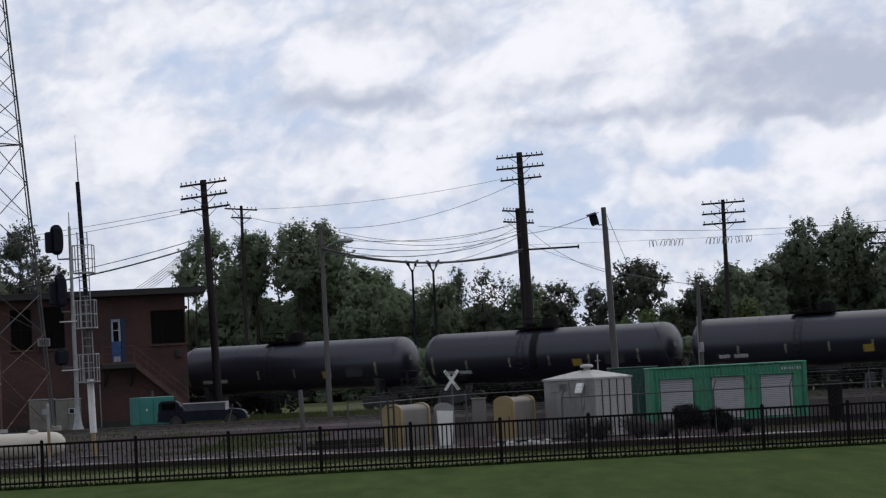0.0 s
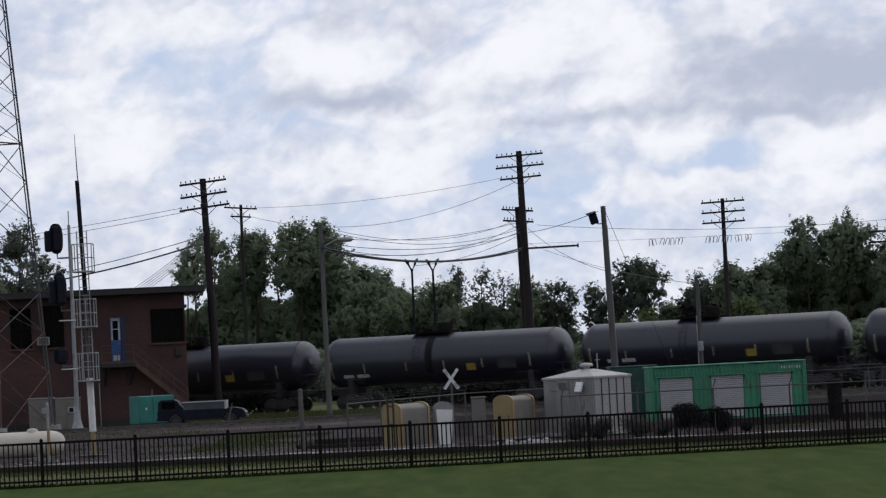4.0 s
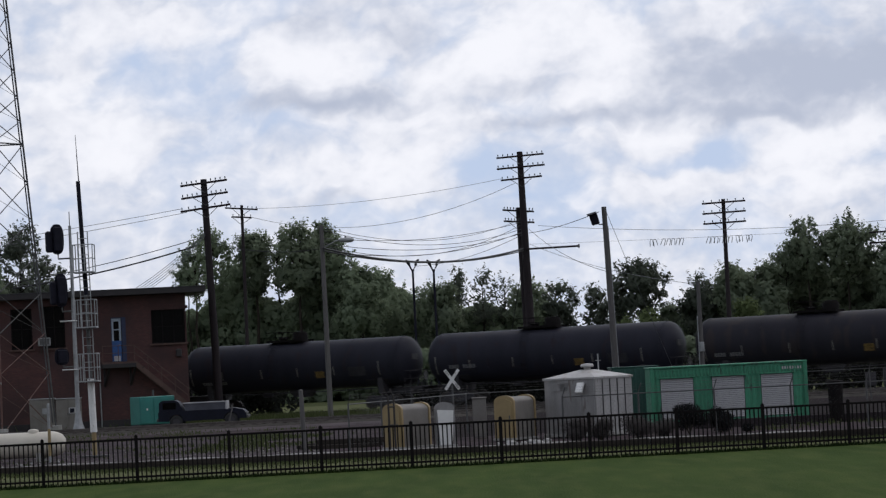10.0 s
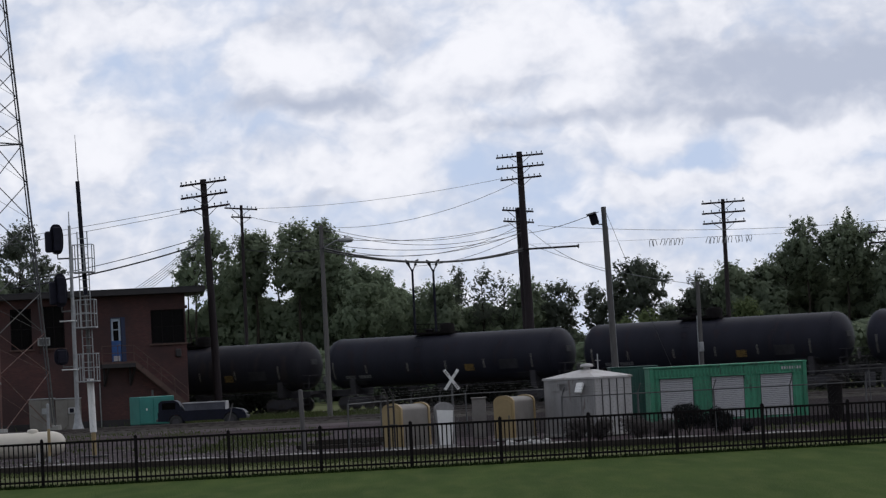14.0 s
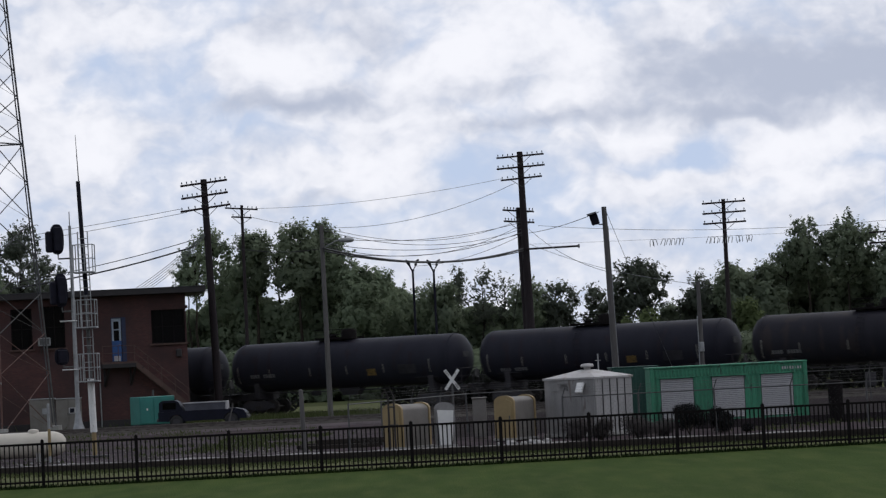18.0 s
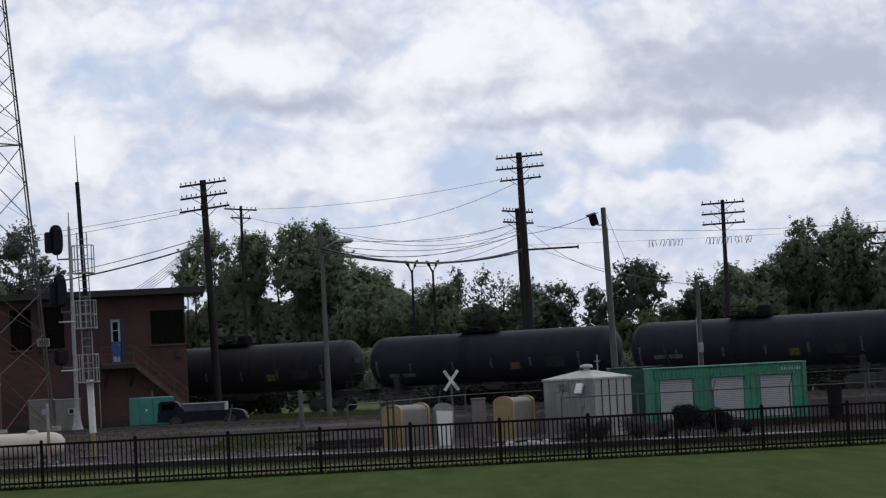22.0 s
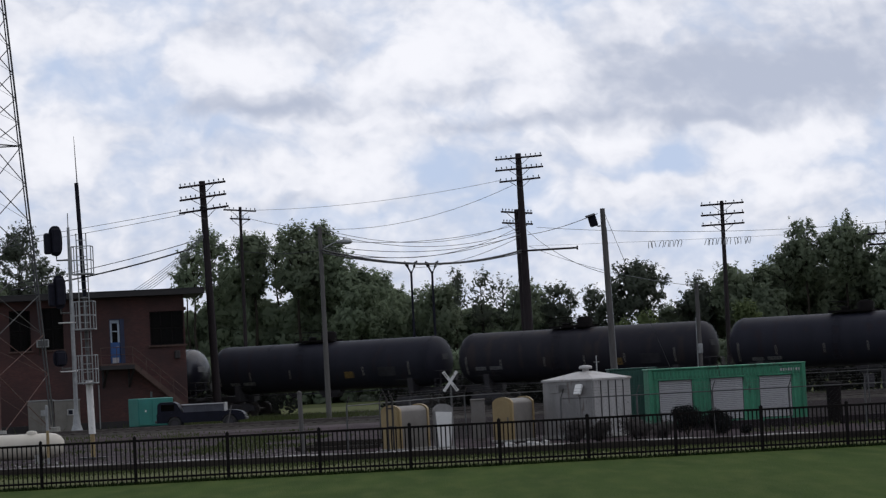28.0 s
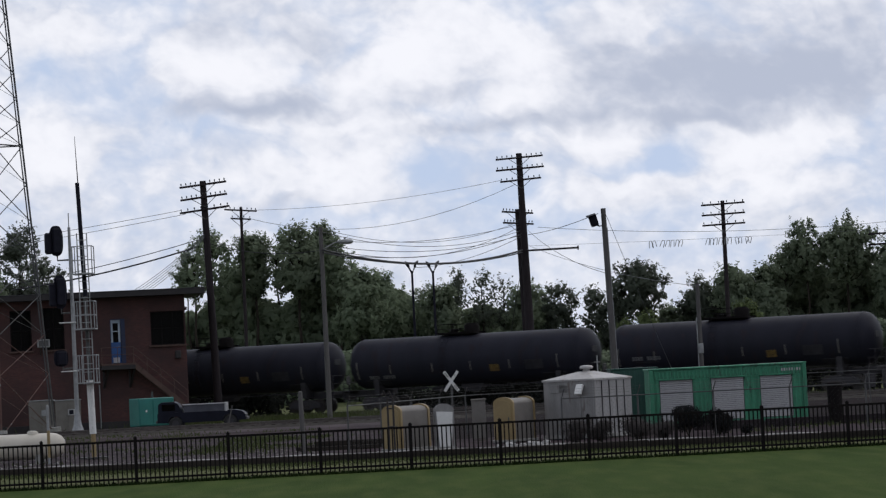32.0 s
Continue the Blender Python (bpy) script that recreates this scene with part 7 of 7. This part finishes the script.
def thicket():
    """Undergrowth that closes the view under the trees: mounds of leaves piled to an uneven height."""
    rng = np.random.default_rng(7)
    for label, mat, y0, heights, count, leaf in (
            ("dense green undergrowth behind the railway", "leaf_a", 285.6, ((-27.5, 9.6), (-24.7, 10.4), (-22.6, 11.0), (-20.9, 14.6), (-19, 13.0), (-17.6, 11.2), (-15.4, 11.2), (-13.6, 12.8), (-11.4, 13.6), (-9.1, 12.5), (-6.7, 12.4), (-4.9, 10.9), (-3.2, 9.2), (-0.5, 10), (2.4, 9.6), (6.4, 8.4), (9.5, 8.8)), 1350, 0.24),
            ("lower green undergrowth behind the railway", "leaf_a", 272.0, ((-28, 5.5), (12.5, 4.5)), 540, 0.24),
            ("dense dark undergrowth behind the railway", "leaf_b", 285.6, ((9, 8), (11.4, 6.6), (12.6, 5.9), (14, 5.6), (15.5, 5.8), (17, 6.2), (21.8, 6.6), (25.7, 8.4), (27.6, 10.7), (28.4, 11.7), (32.1, 10.6), (34.6, 11.8), (38, 12.2), (43, 12.0), (50, 12)), 860, 0.24),
            ("lower dark undergrowth behind the railway", "leaf_b", 263.5, ((13, 3.5), (20, 4.4), (27, 5), (52, 6)), 310, 0.24),
            ("dark undergrowth behind the brick tower", "leaf_b", 275.4, ((-50, 10), (-27, 8.5)), 330, 0.24),
            ("distant dark woodland", "leaf_b", 357.0, ((-150, 9), (10, 8.5)), 300, 0.75),
            ("distant dark woodland", "leaf_b", 357.0, ((30, 9), (150, 9)), 230, 0.75)):
        pts, sizes, face = [], [], []
        xs, hs = [p[0] for p in heights], [p[1] for p in heights]
        for i in range(count):
            x, y = rng.uniform(xs[0], xs[-1]), y0 + rng.uniform(-2.5, 4)
            r = rng.uniform(0.6, 1.5) * (2.0 if y0 > 340 else 1)
            top = float(np.interp(x, xs, hs)) * (0.93 + 0.09 * math.sin(x * 1.1 + y0) * math.sin(x * 0.43 + 1))
            z = max(r * 0.5, (top - r * 0.7) * rng.random() ** 0.75)
            m = int(125 * rng.uniform(0.5, 1.4))
            q = rng.normal(size=(m, 3))
            q = q / np.linalg.norm(q, axis=1)[:, None] * rng.uniform(0.88, 1.12, (m, 1))
            pts.append(np.array([x, y, z]) + q * r * np.array([1.1, 1.1, 0.85]))
            sizes.append(rng.uniform(0.6, 1.25, m) * leaf * 0.68)
            face.append(q + np.array([0, -0.25, 0.15]))
            # broad masses of leaf within
            m = 84
            q = rng.normal(size=(m, 3))
            q /= np.linalg.norm(q, axis=1)[:, None]
            pts.append(np.array([x, y, z]) + q * r * np.array([0.96, 0.96, 0.74]))
            sizes.append(rng.uniform(0.7, 1.2, m) * leaf * 1.5)
            face.append(q)
        pts, sizes = np.concatenate(pts), np.concatenate(sizes)
        pts[:, 2] = np.maximum(pts[:, 2], 0.05)
        tagged(new("undergrowth", cards("undergrowth", pts, sizes, mat, 3, np.concatenate(face), loose=0.22)), label, "undergrowth", kind="stuff")


thicket()


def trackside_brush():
    """Brush and weeds along the far side of the main track, coloured near-black for the shade under the train."""
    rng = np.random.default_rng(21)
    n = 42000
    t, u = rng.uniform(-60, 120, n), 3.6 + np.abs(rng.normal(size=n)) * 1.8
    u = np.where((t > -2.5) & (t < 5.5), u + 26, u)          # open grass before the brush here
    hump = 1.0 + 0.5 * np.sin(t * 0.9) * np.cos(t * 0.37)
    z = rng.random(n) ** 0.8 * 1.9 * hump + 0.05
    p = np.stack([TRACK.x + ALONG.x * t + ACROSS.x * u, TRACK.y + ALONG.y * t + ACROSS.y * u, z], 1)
    tagged(new("brush", cards("brush", p, rng.uniform(0.12, 0.3, n), "leaf_f", 22)), "tangled brush along the far side of the track, shade put into its dark colour", "brush", kind="stuff")


trackside_brush()


def shrub(x, y, w, h, mat, seed, label, leaf=0.06, n=900):
    rng = np.random.default_rng(seed)
    ob = thing("shrub", label, "shrub", pose(x, y, ground_z(x, y)))
    st = Shape()
    for k in range(6):
        a = k * 1.05 + rng.normal() * 0.2
        st.tube([(0, 0, -0.02), (math.cos(a) * w * 0.2, math.sin(a) * w * 0.2, h * 0.45), (math.cos(a) * w * 0.36, math.sin(a) * w * 0.36, h * 0.75)], [0.018, 0.012, 0.005], 5)
    part("stems", st, "bark", ob)
    q = rng.normal(size=(n, 3))
    q = q / np.linalg.norm(q, axis=1)[:, None] * rng.random((n, 1)) ** 0.28
    # bunches of unequal size crowded round the middle
    k = 9
    a, far = rng.uniform(0, 6.28, k), rng.uniform(0.05, 0.34, k) * w
    mid = np.stack([np.cos(a) * far, np.sin(a) * far, rng.uniform(0.25, 0.72, k) * h], 1)
    big = rng.uniform(0.2, 0.36, k) * min(w, h * 1.4)
    pick = rng.integers(0, k, n)
    p = mid[pick] + q * big[pick][:, None] * [1.1, 1.1, 0.85] + rng.normal(size=(n, 3)) * 0.025
    q = q + (p - [0, 0, h * 0.4]) / w
    p[:, 2] = np.maximum(p[:, 2], 0.02)
    part("leaves", cards("leaves", p, rng.uniform(0.6, 1.3, n) * leaf, mat, seed, q), None, ob)


for i, (x, y, w, h, mat, label) in enumerate((
        (7.95, 98.2, 1.2, 1.18, "leaf_d", "round near-black shrub in the gravel"), (9.05, 98.6, 1.02, 0.98, "leaf_d", "ragged near-black shrub in the gravel"), (9.85, 97.6, 0.36, 0.3, "leaf_d", "small near-black weed clump in the gravel"),
        (4.1, 95.2, 0.9, 0.85, "leaf_g", "dull grey-brown shrub before the hut"), (4.85, 95.3, 0.8, 0.85, "leaf_g", "dull grey-brown shrub before the hut"),
        (6.1, 95.71, 1.25, 0.85, "leaf_g", "wide grey-brown shrub before the container"), (7.1, 97.0, 0.75, 0.55, "leaf_g", "low grey-brown shrub in the gravel"))):
    shrub(x, y, w, h, mat, 60 + i, label, 0.03, 8200 if i < 2 else 1200 if i == 2 else 4200)


# ---- grass ----
def blades(name, label, spots, h, mat, seed):
    rng = np.random.default_rng(seed)
    n = len(spots)
    s = np.array(spots)
    hh = rng.uniform(0.5, 1.15, n) * h
    a = rng.uniform(0, math.pi, n)
    wd = rng.uniform(0.012, 0.03, n) * (1 + h)
    tip = s + np.stack([rng.normal(size=n) * hh * 0.3, rng.normal(size=n) * hh * 0.3, hh], 1)
    off = np.stack([np.cos(a) * wd, np.sin(a) * wd, np.zeros(n)], 1)
    v = np.stack([s - off, s + off, tip], 1)
    me = bpy.data.meshes.new(name)
    me.vertices.add(3 * n)
    me.vertices.foreach_set("co", v.reshape(-1))
    me.loops.add(3 * n)
    me.loops.foreach_set("vertex_index", np.arange(3 * n))
    me.polygons.add(n)
    me.polygons.foreach_set("loop_start", np.arange(0, 3 * n, 3))
    me.materials.append(MAT[mat])
    me.update(calc_edges=True)
    tagged(new(name, me), label, "grass", kind="stuff")


rg = np.random.default_rng(11)
spots = []
for _ in range(16000):
    x = rg.uniform(-22, 22)
    y = edging_y(x) - abs(rg.normal()) * 2.0 - 0.14
    spots.append((x, y, ground_z(x, y) - 0.01))
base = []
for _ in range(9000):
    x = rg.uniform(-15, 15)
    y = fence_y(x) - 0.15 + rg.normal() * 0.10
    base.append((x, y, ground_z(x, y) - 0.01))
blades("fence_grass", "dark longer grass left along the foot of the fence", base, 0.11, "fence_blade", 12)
blades("rough_grass", "longer grass along the timber edging", spots, 0.08, "blade", 2)
spots = []
for _ in range(26000):
    s = rg.uniform(-40, 75)
    u = -2.7 - abs(rg.normal()) * 5.0
    p = TRACK + ALONG * s + ACROSS * u
    if p.y > 168 and not -3 < p.x < 14:
        spots.append((p.x, p.y, -0.05))
blades("bank_grass", "yellow-green rough grass beside the main track", spots, 0.42, "blade", 3)
spots = []
for cx, cy, r in [(rg.uniform(-20, 22), rg.uniform(98.6, 153), rg.uniform(0.6, 2.4)) for _ in range(55)]:
    for _ in range(110):
        if cx > -5 and cy > 105:
            continue
        spots.append((cx + rg.normal() * r, min(153, max(97.8, cy + rg.normal() * r)), -0.04))
for _ in range(3200):
    x, y = rg.uniform(-9.8, -5.2), rg.uniform(107, 131)
    if math.sin(x * 1.3) + math.sin(y * 0.47) > -0.6:
        spots.append((x, y, -0.04))
blades("weeds", "weeds growing through the yard gravel", spots, 0.16, "blade", 4)


# ---- stones, old sleepers ----
def stones():
    rng = random.Random(5)
    for i in range(34):
        if i < 20:
            x, y, s = rng.uniform(1.5, 3.2), rng.uniform(94.9, 97.3), rng.uniform(0.06, 0.16)
        elif i < 28:
            x, y, s = rng.uniform(-2.6, -0.6), rng.uniform(94.2, 95.2), rng.uniform(0.05, 0.12)
        else:
            x, y, s = rng.uniform(-15.5, -13.8), rng.uniform(99.5, 102), rng.uniform(0.03, 0.08)
        bm = bmesh.new()
        bmesh.ops.create_icosphere(bm, subdivisions=2, radius=s)
        for v in bm.verts:
            v.co *= 1 + 0.35 * noise.noise(v.co * (2.2 / s) + Vector((i * 3.1, 0, 0)))
            v.co.z *= 0.65
        me = bpy.data.meshes.new("stone")
        bm.to_mesh(me)
        bm.free()
        me.materials.append(MAT["stone"])
        ob = tagged(new("stone", me), "whitish rough stone on the gravel", "stone", "stones in the yard")
        ob.matrix_basis = pose(x, y, ground_z(x, y) + s * 0.4, 0, 0, rng.uniform(0, 360))


stones()


def rubble():
    """Loose pale stones and lumps strewn over the yard gravel."""
    rng = np.random.default_rng(77)
    s = Shape()
    for _ in range(1000):
        x, y = rng.uniform(-20, -4.5), 95.9 + abs(rng.normal()) * 10
        if y > 129:
            continue
        r = rng.uniform(0.015, 0.05)
        z = ground_z(x, y)
        a = rng.uniform(0, 6.28)
        ring = [(x + math.cos(a + k * 1.57) * r * rng.uniform(0.7, 1.3), y + math.sin(a + k * 1.57) * r * rng.uniform(0.7, 1.3), z - 0.01) for k in range(4)]
        s.add(ring + [(x + rng.normal() * r * 0.3, y + rng.normal() * r * 0.3, z + r * rng.uniform(0.6, 1.1))], [(0, 1, 4), (1, 2, 4), (2, 3, 4), (3, 0, 4)])
    tagged(new("rubble", mesh_of("rubble", s, "bin_grey")), "loose pale stones strewn over the yard gravel", "rubble", kind="stuff")


rubble()
rng5 = random.Random(9)
for i in range(7):
    lay = i // 6
    x, y = -4.3 + 1.1 * rng5.random(), 102.0 + (i % 6) * 0.6 + lay * 0.3
    ob = tagged(new("old_sleeper", mesh_of("old_sleeper", Shape().box((0, 0, 0), (2.5, 0.24, 0.18), 0.015), "timber_dark")), "dark discarded railway sleeper lying on the gravel", "sleeper", "old sleepers")
    ob.matrix_basis = pose(x, y, 0.02 + lay * 0.18, 0, 0, rng5.uniform(-30, 30))


x = 9.9
while x < 19.5:
    ob = tagged(new("old_sleeper", mesh_of("old_sleeper", Shape().box((0, 0, 0), (2.5, 0.28, 0.30), 0.02), "pole_wood")), "dark weathered timber lying in a row across the yard", "sleeper", "timbers across the yard")
    ob.matrix_basis = pose(x, 104.2 + rng5.uniform(-0.1, 0.1), 0.1, 0, 0, rng5.uniform(-2, 2))
    x += rng5.uniform(2.5, 2.7)


# ---- what moves ----
def motions():
    """The train rolls by at an even pace; the clouds drift."""
    turn = math.degrees(TRACK_TURN)
    for k, car in cars:
        rows = []
        for t, gone in RUN:
            p = TRACK + ALONG * (PITCH * (k + 0.5 + 0.596 - gone))
            rows.append((t, pose(p.x, p.y, p.z, 0, 0, turn)))
        walk(car, rows)
        # the wheels roll while the car is in the open
        gone_at = lambda t: float(np.interp(t, [r[0] for r in RUN], [r[1] for r in RUN]))
        times = [t / 30 for t in range(0, 961) if -1.2 < k + 1.096 - gone_at(t / 30) < 2.9]
        if times:
            keys = sorted({0.0, 32.0, *times})
            for wheel in [o for o in car.children_recursive if o.name.startswith("wheelset")]:
                at = wheel.matrix_basis.translation.copy()
                path = []
                for t in keys:
                    a = -PITCH * (gone_at(min(max(t, times[0]), times[-1])) - gone_at(times[0])) / 0.457
                    path.append((t, Matrix.Translation(at) @ Matrix.Rotation(a, 4, "Y")))
                walk(wheel, path)
    walk(backdrop, [(t, Matrix.Translation((-3.4 * (t - 16.6), 0, 0))) for t in (0, 8, 16, 24, 32)])


motions()
